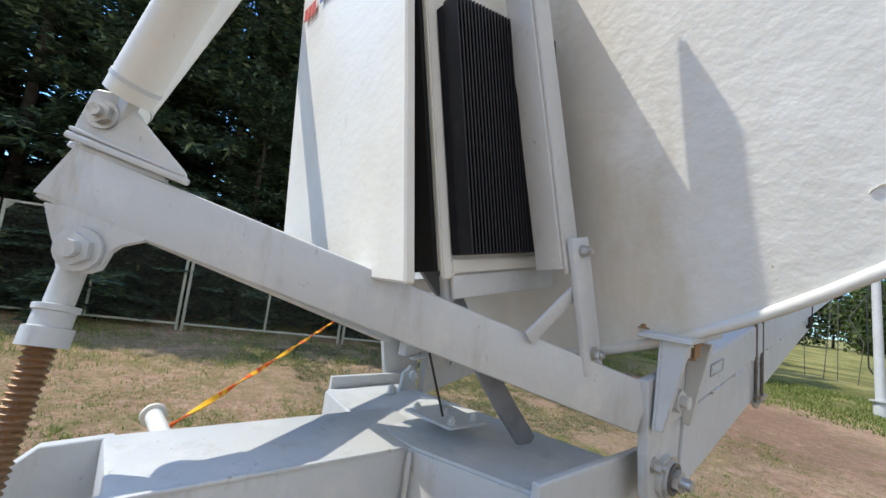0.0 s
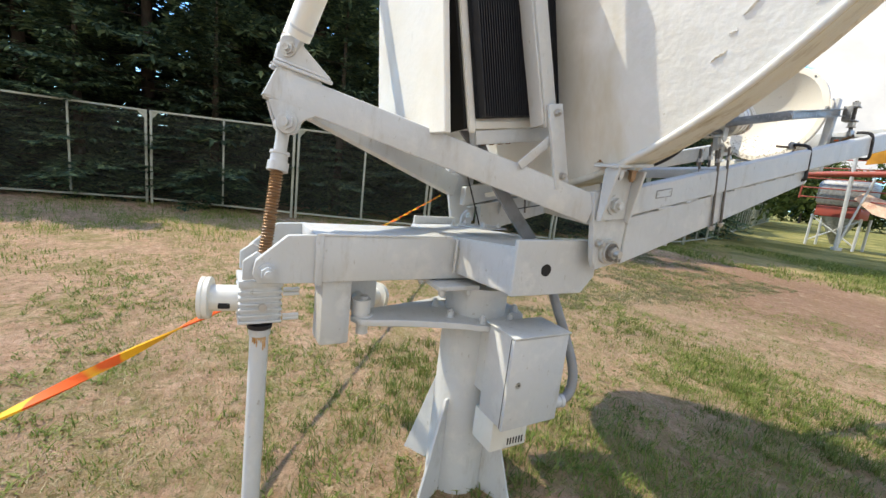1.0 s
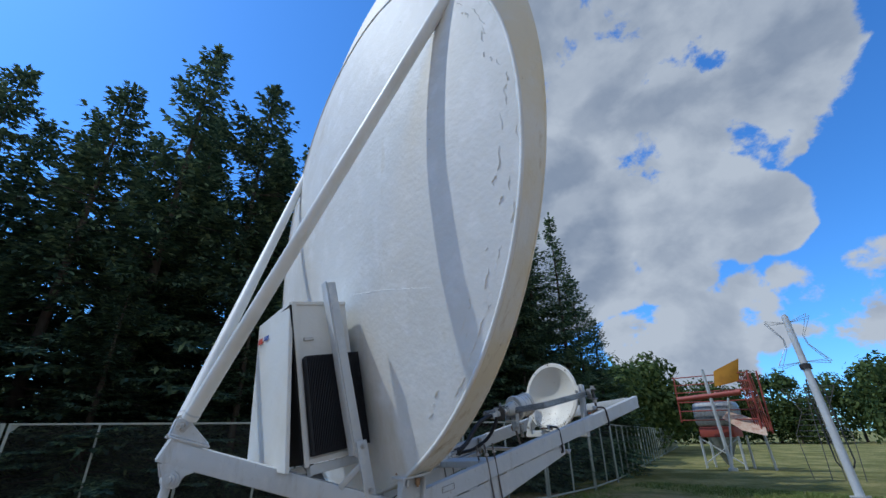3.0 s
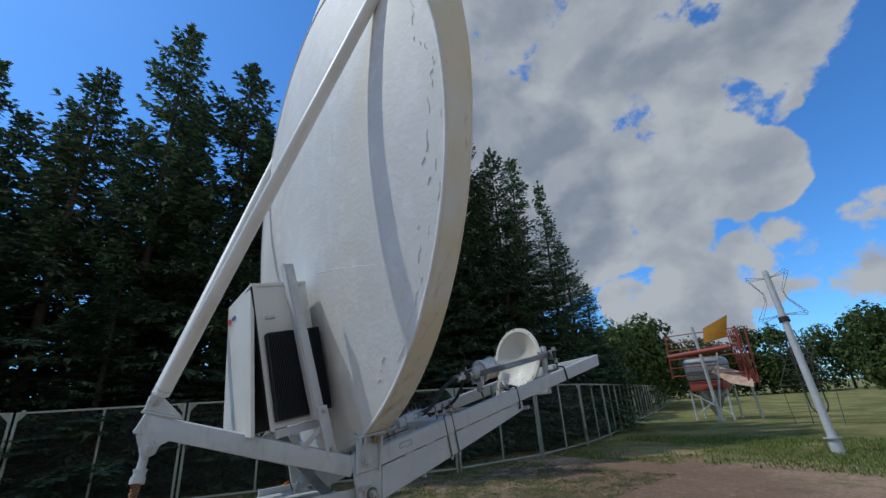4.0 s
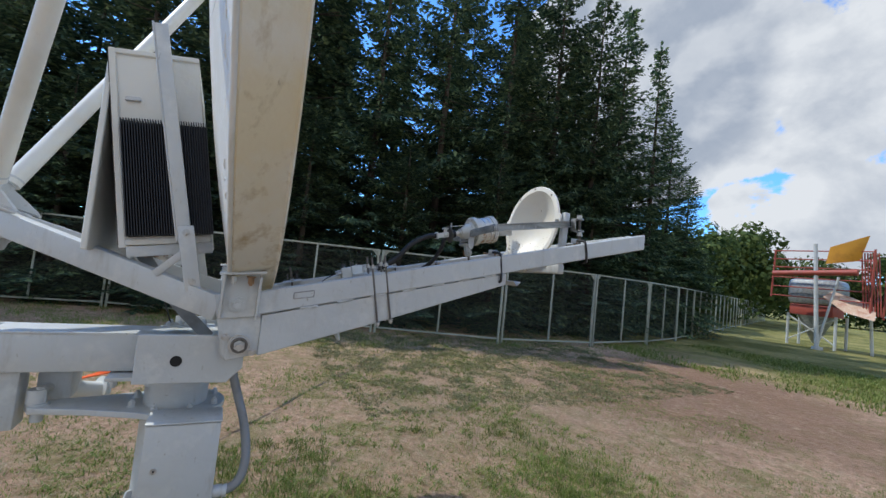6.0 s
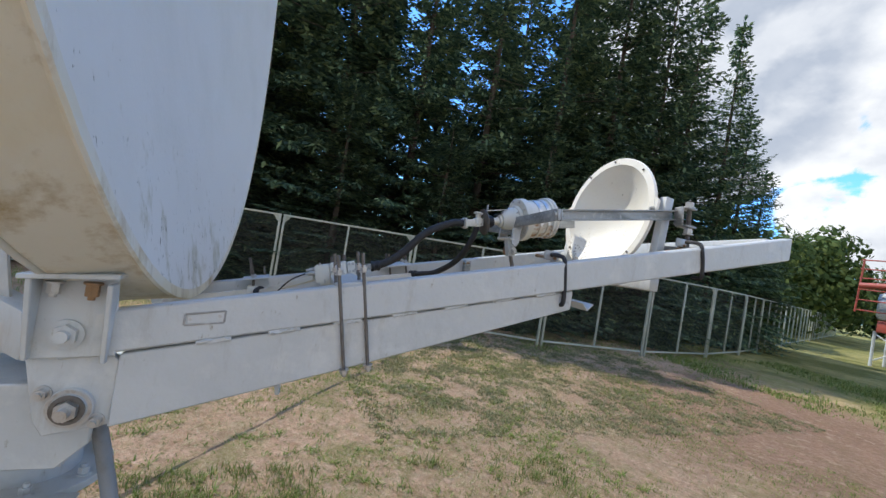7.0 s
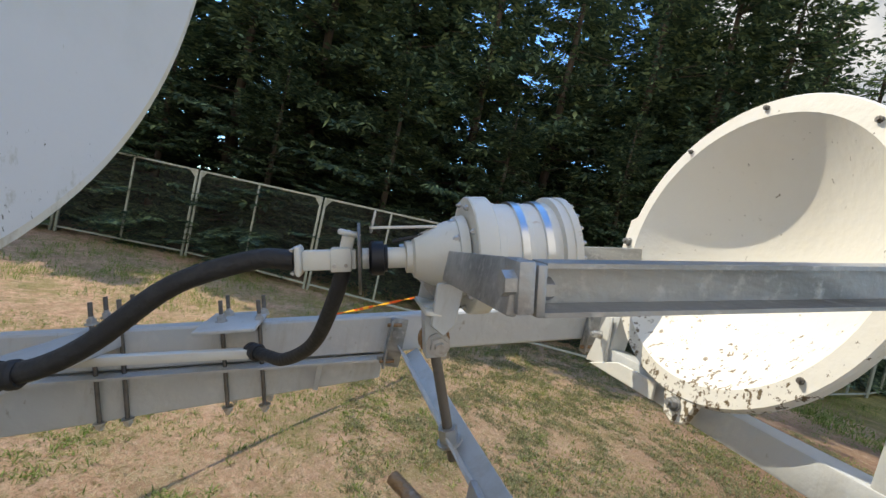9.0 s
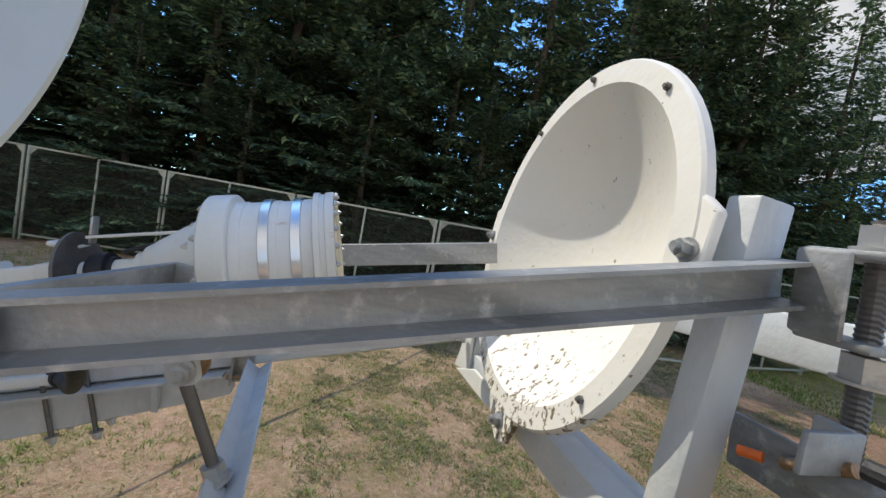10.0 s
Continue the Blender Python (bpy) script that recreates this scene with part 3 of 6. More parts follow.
            if prev:
                bm.faces.new((prev[0], prev[1], ring[1], ring[0]))
                bm.faces.new((prev[1], prev[2], ring[2], ring[1]))
            prev = ring
        return bm
    part("seam", ridge([(0.28, -1.0), (0.62, -1.06), (1.15, -1.18)], 0.016, 0.0006, 0.003, 2), GRP, dish)
    rn = random.Random(77)
    for k in range(44):
        a0 = radians(-58 + 116 * k / 44 + rn.uniform(-1.5, 1.5))
        q0 = rn.choice((0.925, 0.94, 0.95, 0.965, 0.985)) + rn.uniform(-0.01, 0.01)
        span = radians(rn.uniform(0.8, 4.6))
        pts_ = [(OVER + A2 * (q0 + rn.uniform(-0.006, 0.006)) * math.cos(a0 + span * j / 3), DOWN + H2 * q0 * math.sin(a0 + span * j / 3)) for j in range(4)]
        part("paint_flake", ridge(pts_, rn.uniform(0.002, 0.005), rn.uniform(0.002, 0.006), 0.004, k), GRP, dish)
    for k in range(26):
        u, w = rn.uniform(-1.2, 1.3), rn.uniform(-1.5, 0.9)
        part("paint_blister", ridge([(u, w), (u + rn.uniform(-0.03, 0.03), w + rn.uniform(0.01, 0.05))], 0.003, 0.002, 0.002, 100 + k), GRP, dish)
    # two tubes from the lever's apex up to the rim
    near_top, far_top = Vector((5.29, 2.745, 4.58)), Vector((2.394, 2.842, 4.45))
    near_low, far_low = Vector((3.872, 1.955, 1.83)), Vector((3.70, 1.955, 1.83))
    for name, p, q in (("strut_tube", near_low, near_top), ("strut_tube", far_low, far_top)):
        d = (q - p).normalized()
        bm = rod(B(), p - d * 0.035, q, 0.037, seg=28)
        t = part(name, bm, WHITE, dish, "long white-painted steel tube")
        part("end_lug", bar(B(), p - d * 0.11, p + d * 0.0, 0.02, 0.05), PAINT, t)
        bm = rod(B(), p - d * 0.012, p - d * 0.004, 0.0385, seg=28)
        part("end_cap", bm, PAINT, t)
    bm = B()
    block(bm, (2.36, 2.80, 4.36), (2.42, 2.90, 4.50), 0.006)
    part("rim_bracket", bm, PAINT, dish)
    bm = block(B(), (5.24, 2.72, 4.52), (5.34, 2.90, 4.64), 0.006)
    part("rim_bracket", bm, PAINT, dish)
    return dish


build_dish()


def build_pedestal():
    ped = thing("antenna_pedestal", (3.95, 2.70, 0.0), "grey-painted steel antenna post with flange and beam head", "pedestal")
    c = Vector((3.93, 2.70, 0))
    part("post", lathe(B(), c + Vector((0, 0, -0.03)), (0, 0, 1), [(0, 0.132), (0.80, 0.13), (0.875, 0.13)]), PAINT, ped)
    for k in range(4):
        a = radians(45 + 90 * k - 18)
        d = Vector((math.cos(a), math.sin(a), 0))
        s = d.cross(Vector((0, 0, 1))) * 0.012
        p = [c + d * 0.13 + Vector((0, 0, 0.52)), c + d * 0.15 + Vector((0, 0, 0.52)), c + d * 0.30 + Vector((0, 0, 0.05)), c + d * 0.30 + Vector((0, 0, -0.03)), c + d * 0.13 + Vector((0, 0, -0.03))]
        part("gusset", plate(B(), [q - s / 2 for q in p], s), PAINT, ped)
    part("base_flange", rod(B(), c + Vector((0, 0, -0.03)), c + Vector((0, 0, 0.02)), 0.32, seg=40), PAINT, ped)
    # flange with the drive arm
    z = 0.862
    out = []
    for k in range(25):
        a = radians(-130 + 260 * k / 24) + radians(90)
        out.append(c + Vector((0.205 * math.cos(a), 0.205 * math.sin(a), z)))
    out += [Vector((3.82, 2.40, z)), Vector((3.86, 2.19, z)), Vector((3.91, 2.165, z)), Vector((3.965, 2.19, z)), Vector((4.02, 2.40, z))]
    fl = part("flange_plate", plate(B(), out, (0, 0, 0.024)), PAINT, ped, "thick grey flange plate with a tapering arm")
    for k in range(8):
        a = radians(22 + 45 * k)
        part("bolt", hexbolt(B(), c + Vector((0.172 * math.cos(a), 0.172 * math.sin(a), z + 0.024)), (0, 0, 1), 0.014), PAINT, fl)
    bm = hexbolt(B(), (3.915, 2.21, z + 0.024), (0, 0, 1), 0.028, 0.05)
    rod(bm, (3.915, 2.21, z - 0.045), (3.915, 2.21, z), 0.022, seg=16)
    part("arm_bolt", bm, PAINT, fl)
    part("bearing_neck", lathe(B(), c + Vector((0, 0, 0.886)), (0, 0, 1), [(0, 0.128), (0.10, 0.128), (0.10, 0.155), (0.125, 0.155)]), PAINT, ped)
    bm = block(B(), (3.80, 2.44, 1.011), (4.06, 2.62, 1.028), 0.004)
    up = part("head_flange", bm, PAINT, ped)
    for q in ((4.03, 2.47), (4.03, 2.59), (3.85, 2.47)):
        part("bolt", hexbolt(B(), (q[0], q[1], 1.011), (0, 0, -1), 0.014), PAINT, up)
    # long tube towards the jack
    beam = part("rear_beam", block(B(), (3.72, 2.01, 1.035), (3.985, 2.66, 1.195), 0.008), PAINT, ped)
    for x in (3.715, 3.955):
        o = [(x, 2.03, 1.195), (x, 1.925, 1.19), (x, 1.835, 1.11), (x, 1.825, 1.065), (x, 1.84, 1.035), (x, 2.03, 1.032)]
        part("fork_plate", plate(B(), o, (0.022, 0, 0)), PAINT, beam)
    bm = bar(B(), (3.9865, 2.022, 1.03), (3.9865, 2.022, 1.20), 0.006, 0.024, (0, 1, 0), 0.002)
    part("weld_seam", bm, PAINT, beam)
    part("hanging_column", block(B(), (3.84, 2.045, 0.795), (3.955, 2.15, 1.035), 0.01), PAINT, ped)
    # head that widens to the two cheek plates, its top falling off to the far one
    low = 1.06
    o = [(3.99, 2.54, 1.20), (4.292, 2.585, 1.228), (4.292, 2.895, 1.232), (3.42, 2.895, 1.172), (3.42, 2.60, 1.165), (3.72, 2.54, 1.185)]
    head = part("head_box", prism(B(), [(x, y, low) for x, y, _ in o], o, 0.006), PAINT, ped)
    part("weld_seam", bar(B(), (4.0, 2.53, 1.065), (4.0, 2.53, 1.195), 0.010, 0.010, (0, 1, 0), 0.003), PAINT, head)
    part("weld_seam", bar(B(), (3.985, 2.02, 1.197), (3.985, 2.52, 1.199), 0.010, 0.008, (0, 0, 1), 0.003), PAINT, head)
    o = [(4.292, 2.565, 1.255), (4.292, 2.565, 1.066), (4.292, 2.885, 1.066), (4.292, 2.94, 1.125), (4.292, 2.94, 1.26)]
    part("cheek_plate", plate(B(), o, (0.018, 0, 0), 0.003), PAINT, head)
    o = [(3.42, 2.62, 1.205), (3.42, 2.62, 1.05), (3.42, 2.885, 1.05), (3.42, 2.94, 1.11), (3.42, 2.94, 1.21)]
    part("cheek_plate", plate(B(), o, (-0.018, 0, 0)), PAINT, head)
    bm = rod(B(), (4.300, 2.70, 1.154), (4.3125, 2.70, 1.154), 0.021, seg=24)
    part("cheek_hole", bm, DARK, head, "dark round hole")
    # small bolted cover, lifted a little at one edge
    o = [(3.852, 2.612, 1.228), (3.865, 2.738, 1.236), (4.036, 2.728, 1.243), (4.03, 2.612, 1.240)]
    pl = part("cover_plate", plate(B(), o, (0, 0, 0.007), 0.002), PAINT, head)
    for x, y in ((3.875, 2.635), (3.885, 2.71), (3.945, 2.675), (4.01, 2.635), (4.01, 2.705)):
        part("bolt", hexbolt(B(), (x, y, 1.236 + 0.07 * (x - 3.86)), (0, 0, 1), 0.009, 0.010), PAINT, pl)
    # small clevis and bolts at the far hinge
    part("clevis_ear", plate(B(), [(3.52, 2.82, 1.17), (3.52, 2.89, 1.17), (3.52, 2.89, 1.24), (3.52, 2.86, 1.265), (3.52, 2.83, 1.24)], (0.014, 0, 0)), PAINT, head)
    part("bolt", hexbolt(B(), (3.534, 2.86, 1.235), (1, 0, 0), 0.016, 0.018), PAINT, head)
    part("bolt", hexbolt(B(), (3.56, 2.77, 1.182), (0, 0, 1), 0.012, 0.02), PAINT, head)
    return ped


build_pedestal()


def build_lever():
    lev = thing("lever_frame", (3.80, 1.86, 1.60), "grey-painted V-shaped lever of two square tubes", "lever")
    apex_n, end_n = Vector((3.80, 1.90, 1.655)), Vector((4.335, 2.83, 1.372))
    for p, q in ((apex_n, end_n), (Vector((3.75, 1.93, 1.648)), far(end_n))):
        part("lever_tube", bar(B(), p, q, 0.06, 0.10, (0, 0, 1), 0.006), PAINT, lev)
    bm = B()
    lo = [Vector((3.812, 1.853, 1.615)), Vector((3.892, 2.02, 1.570)), Vector((3.66, 2.02, 1.570)), Vector((3.735, 1.853, 1.615))]
    hi = [Vector((3.832, 1.897, 1.714)), Vector((3.896, 2.02, 1.680)), Vector((3.655, 2.02, 1.680)), Vector((3.715, 1.897, 1.714))]
    a, b = [bm.verts.new(v) for v in lo], [bm.verts.new(v) for v in hi]
    bm.faces.new(a[::-1]), bm.faces.new(b)
    for k in range(4):
        bm.faces.new((a[k], a[(k + 1) % 4], b[(k + 1) % 4], b[k]))
    bmesh.ops.recalc_face_normals(bm, faces=bm.faces)
    bmesh.ops.bevel(bm, geom=bm.edges[:], offset=0.006, segments=2, affect="EDGES")
    part("apex_block", bm, PAINT, lev)
    # upper lugs for the tubes and lower lugs for the jack, in the plane of each tube's outer face
    for side in (1, -1):
        nrm = Vector((0.867 * side, -0.5, 0))

        def S(x, y, z):
            return Vector((x if side == 1 else 2 * 3.783 - x, y, z))
        o = [S(3.826, 1.884, 1.722), S(3.836, 1.900, 1.797), S(3.840, 1.905, 1.802), S(3.851, 1.926, 1.802), S(3.860, 1.942, 1.793), S(3.914, 2.036, 1.690), S(3.916, 2.040, 1.674)]
        lug = part("tube_lug", plate(B(), o, nrm * -0.014), PAINT, lev)
        part("bolt", hexbolt(B(), S(3.848, 1.921, 1.761) + nrm * 0.001, nrm, 0.018, 0.012), BOLT, lug)
        part("foot_strip", bar(B(), S(3.823, 1.881, 1.720) + nrm * 0.004, S(3.920, 2.047, 1.672) + nrm * 0.004, 0.012, 0.012, (0, 0, 1), 0.004), PAINT, lug)
        part("weld_seam", bar(B(), S(3.825, 1.884, 1.731) + nrm * 0.003, S(3.916, 2.041, 1.683) + nrm * 0.003, 0.009, 0.007, (0, 0, 1), 0.003), PAINT, lug)
        o = [S(3.818, 1.868, 1.606), S(3.828, 1.886, 1.552), S(3.836, 1.901, 1.520), S(3.846, 1.918, 1.504), S(3.857, 1.936, 1.501), S(3.867, 1.953, 1.510), S(3.872, 1.962, 1.540), S(3.878, 1.972, 1.552), S(3.895, 2.003, 1.566), S(3.90, 2.01, 1.60)]
        low = part("jack_lug", plate(B(), [q - nrm * 0.002 for q in o], nrm * -0.014), PAINT, lev)
        if side == 1:
            at_ = S(3.851, 1.926, 1.540)
            part("eye_nut", hexbolt(B(), at_, nrm, 0.026, 0.012), PAINT, low)
            part("eye_ring", lathe(B(), at_ + nrm * 0.010, nrm, [(0, 0.019), (0.005, 0.019), (0.005, 0.0165), (0.002, 0.016)], 30), DARK, low)
            part("pin_end", lathe(B(), at_ + nrm * 0.010, nrm, [(0, 0.0155), (0.006, 0.0155), (0.0065, 0.014), (0.0065, 0.004), (0.004, 0.0035)], 28), PAINT, low)
    # hinge plates at the pivots
    for side in (1, -1):
        def P(x, y, z):
            q = Vector((x, y, z))
            return q if side == 1 else far(q)
        o = [P(4.345, 2.80, 1.43), P(4.345, 2.865, 1.44), P(4.345, 2.985, 1.34), P(4.345, 2.985, 1.195), P(4.345, 2.87, 1.168), P(4.345, 2.85, 1.20)]
        hp = part("hinge_plate", plate(B(), o, (0.022 * side, 0, 0)), PAINT, lev)
        x = 4.367 if side == 1 else P(4.367, 2.91, 1)[0]
        for y, z, r in ((2.861, 1.263, 0.012), (2.962, 1.205, 0.012)):
            part("bolt", hexbolt(B(), (x, y, z), (side, 0, 0), r), BOLT, hp)
        bm = lathe(B(), (x, 2.913, 1.234), (side, 0, 0), [(0, 0.043), (0.012, 0.043), (0.014, 0.033), (0.02, 0.033)], 28)
        hub = part("pivot_hub", bm, PAINT, hp)
        bm = rod(B(), (x + 0.02 * side, 2.913, 1.234), (x + 0.035 * side, 2.913, 1.234), 0.022, seg=6)
        rod(bm, (x + 0.03 * side, 2.913, 1.234), (x + 0.055 * side, 2.913, 1.234), 0.012, seg=14)
        part("pivot_nut", bm, BOLT, hub)
        part("rusty_ring", lathe(B(), (x + 0.0195 * side, 2.913, 1.234), (side, 0, 0), [(0, 0.032), (0.004, 0.032), (0.004, 0.024), (0.001, 0.023)], 28), THREAD, hub)
        part("washer", lathe(B(), (x + 0.012 * side, 2.913, 1.234), (side, 0, 0), [(0, 0.041), (0.003, 0.041), (0.003, 0.035), (0, 0.034)], 28), BOLT, hub)
    return lev


build_lever()


def build_jack():
    jack = thing("screw_jack", (3.90, 1.86, 0.05), "grey screw jack with rusty threaded spindle and motor flange", "screw jack")
    top, low = Vector((3.79, 1.925, 1.535)), Vector((3.885, 1.862, 1.05))
    d = (top - low).normalized()
    bm = B()
    n, turns, r = 18, 34, 0.0225
    L = (top - low).length - 0.155
    f = frame_of(low, top)
    grid = []
    for i in range(turns * 4 + 1):
        a = i / (turns * 4) * L
        rr = r - 0.0060 * (0.5 + 0.5 * math.cos(i * math.pi / 2))
        grid.append([bm.verts.new(low + f.to_3x3() @ Vector((rr * math.cos(2 * math.pi * k / n), rr * math.sin(2 * math.pi * k / n), a + 0.006 * k / n))) for k in range(n)])
    for a, b in zip(grid, grid[1:]):
        for k in range(n):
            bm.faces.new((a[k], a[(k + 1) % n], b[(k + 1) % n], b[k]))
    part("threaded_spindle", bm, RUST, jack, "rusty brown threaded spindle", 0)
    bm = lathe(B(), top - d * 0.16, d, [(0, 0.034), (0.03, 0.034), (0.032, 0.028), (0.055, 0.028), (0.057, 0.032), (0.066, 0.032), (0.068, 0.021), (0.125, 0.021), (0.15, 0.03)], 28)
    part("rod_socket", bm, PAINT, jack)
    bm = rod(B(), top + Vector((-0.05, 0, 0)), top + Vector((0.045, 0, 0)), 0.030, seg=28)
    part("rod_eye", bm, PAINT, jack)
    # gearbox with cooling ribs
    bm = block(B(), (3.81, 1.795, 0.885), (3.935, 1.915, 1.02), 0.01)
    box = part("gearbox", bm, PAINT, jack, "ribbed grey gearbox")
    for k in range(6):
        z = 0.890 + k * 0.020
        part("rib", block(B(), (3.803, 1.79, z), (3.943, 1.921, z + 0.010), 0.003), PAINT, box)
    part("cap_plate", block(B(), (3.795, 1.79, 1.012), (3.945, 1.922, 1.035), 0.004), PAINT, box)
    for x in (3.79, 3.93):
        o = [(x, 1.80, 1.04), (x, 1.80, 1.10), (x, 1.84, 1.13), (x, 1.90, 1.09), (x, 1.92, 1.04)]
        part("trunnion_plate", plate(B(), o, (0.016, 0, 0)), PAINT, box)
    part("trunnion_bolt", hexbolt(B(), (3.978, 1.868, 1.072), (1, 0, 0), 0.022, 0.018), PAINT, box)
    part("plug", rod(B(), (3.953, 1.86, 0.95), (3.962, 1.86, 0.95), 0.013, seg=12), BOLT, box)
    for y, z in ((1.945, 0.91), (1.945, 0.985), (1.945, 1.0), (1.945, 0.90)):
        part("stud", rod(B(), (3.93, 1.925, z), (3.93, 1.975, z), 0.007, seg=10), PAINT, box)
    part("collar", lathe(B(), (3.893, 1.86, 0.835), (0, 0, 1), [(0, 0.034), (0.022, 0.036), (0.024, 0.037)], 24), PAINT, jack)
    part("black_seal", lathe(B(), (3.893, 1.86, 0.859), (0, 0, 1), [(0, 0.036), (0.003, 0.040), (0.016, 0.040), (0.018, 0.036)], 24), BLACK, jack)
    part("guard_tube", rod(B(), (3.925, 1.842, 0.03), (3.893, 1.86, 0.845), 0.03, seg=24), PAINT, jack)
    rr_ = random.Random(3)
    for k in range(7):
        a_ = -0.75 + 0.22 * k
        c_ = Vector((3.8945, 1.859, 0.0)) + Vector((math.cos(a_), math.sin(a_), 0)) * 0.0298
        part("rust_run", bar(B(), c_ + Vector((0, 0, 0.838)), c_ + Vector((0.001, -0.0007, 0.838 - rr_.uniform(0.012, 0.05))), rr_.uniform(0.003, 0.006), 0.0016, (math.cos(a_), math.sin(a_), 0), 0), RUST_RUN, jack, "orange rust run")
    bm = lathe(B(), (3.875, 1.80, 0.958), (-0.22, -1, 0), [(0, 0.043), (0.085, 0.043), (0.086, 0.068), (0.098, 0.068), (0.10, 0.065), (0.104, 0.068), (0.114, 0.068)], 32)
    m = part("motor_flange", bm, WHITE, jack, "white motor flange neck with a dark slot")
    bm = bar(B(), (3.908, 1.77, 0.945), (3.900, 1.735, 0.945), 0.012, 0.020, (0, 0, 1), 0.004)
    part("slot", bm, DARK, m)
    return jack


build_jack()


def build_azimuth_drive():
    dr = thing("azimuth_drive", (3.72, 2.20, 0.86), "small grey azimuth drive gearbox with flanged motor neck", "gearbox")
    part("gearbox", block(B(), (3.66, 2.17, 0.875), (3.83, 2.29, 1.0), 0.01), PAINT, dr)
    part("screw_shaft", rod(B(), (3.915, 2.20, 0.925), (3.70, 2.23, 0.94), 0.022, seg=18), PAINT, dr)
    part("rod_end", rod(B(), (3.915, 2.20, 0.895), (3.915, 2.20, 0.95), 0.034, seg=22), PAINT, dr)
    bm = lathe(B(), (3.712, 2.235, 0.892), (-0.08, 0.12, -0.035), [(0, 0.040), (0.145, 0.040), (0.146, 0.066), (0.156, 0.066), (0.158, 0.063), (0.160, 0.066), (0.170, 0.066)], 30)
    part("motor_flange", bm, WHITE, dr)
    a, b = Vector((3.67, 2.225, 0.94)), Vector((3.02, 2.185, 0.987))
    g = part("guard_tube", rod(B(), a, b, 0.027, seg=24), WHITE, dr, "white guard tube with end cap")
    part("end_cap", rod(B(), b, b + (b - a).normalized() * 0.012, 0.040, seg=28), WHITE, g)
    return dr


build_azimuth_drive()


def build_electrical_box():
    eb = thing("electrical_box", (4.2, 2.76, 0.54), "pale grey steel electrical enclosure on the antenna post", "electrical box")
    part("body", block(B(), (4.135, 2.634, 0.547), (4.269, 2.886, 0.90), 0.006), PAINT, eb)
    door = part("door", block(B(), (4.274, 2.629, 0.547), (4.291, 2.891, 0.897), 0.004), PAINT, eb)
    bm = rod(B(), (4.290, 2.675, 0.725), (4.2955, 2.675, 0.725), 0.011, seg=20)
    part("door_seal", block(B(), (4.2695, 2.632, 0.550), (4.2738, 2.888, 0.894), 0), DARK, eb, "dark door gap")
    lock = part("lock", bm, BOLT, door, "round metal lock")
    part("keyhole", rod(B(), (4.2956, 2.675, 0.725), (4.2966, 2.675, 0.725), 0.004, seg=8), DARK, lock)
    part("hood", block(B(), (4.13, 2.626, 0.902), (4.298, 2.894, 0.908), 0.002), PAINT, eb)
    plug = part("terminal_block", block(B(), (4.10, 2.645, 0.412), (4.225, 2.82, 0.543), 0.006), WHITE, eb)
    for k in range(6):
        y = 2.725 + 0.014 * k
        part("slot", block(B(), (4.2245, y, 0.428), (4.2265, y + 0.006, 0.456), 0), DARK, plug)
    part("bracket", block(B(), (4.03, 2.66, 0.60), (4.135, 2.86, 0.86), 0.003), PAINT, eb)
    return eb


build_electrical_box()
bm = hose_mesh(B(), [(4.13, 2.90, 1.12), (4.135, 2.935, 1.0), (4.18, 2.985, 0.85), (4.235, 3.005, 0.72), (4.26, 2.985, 0.635), (4.262, 2.93, 0.60), (4.25, 2.885, 0.60)], 0.019)
hs = thing("conduit_hose", (4.2, 2.95, 0.6), "grey corrugated conduit hose drooping into the enclosure", "hose")
part("hose", bm, HOSE, hs)
part("gland", lathe(B(), (4.262, 2.945, 0.60), (-0.1, -1, 0), [(0, 0.026), (0.015, 0.026), (0.016, 0.022), (0.022, 0.022), (0.023, 0.026), (0.04, 0.026), (0.056, 0.024)], 20), PAINT, hs)


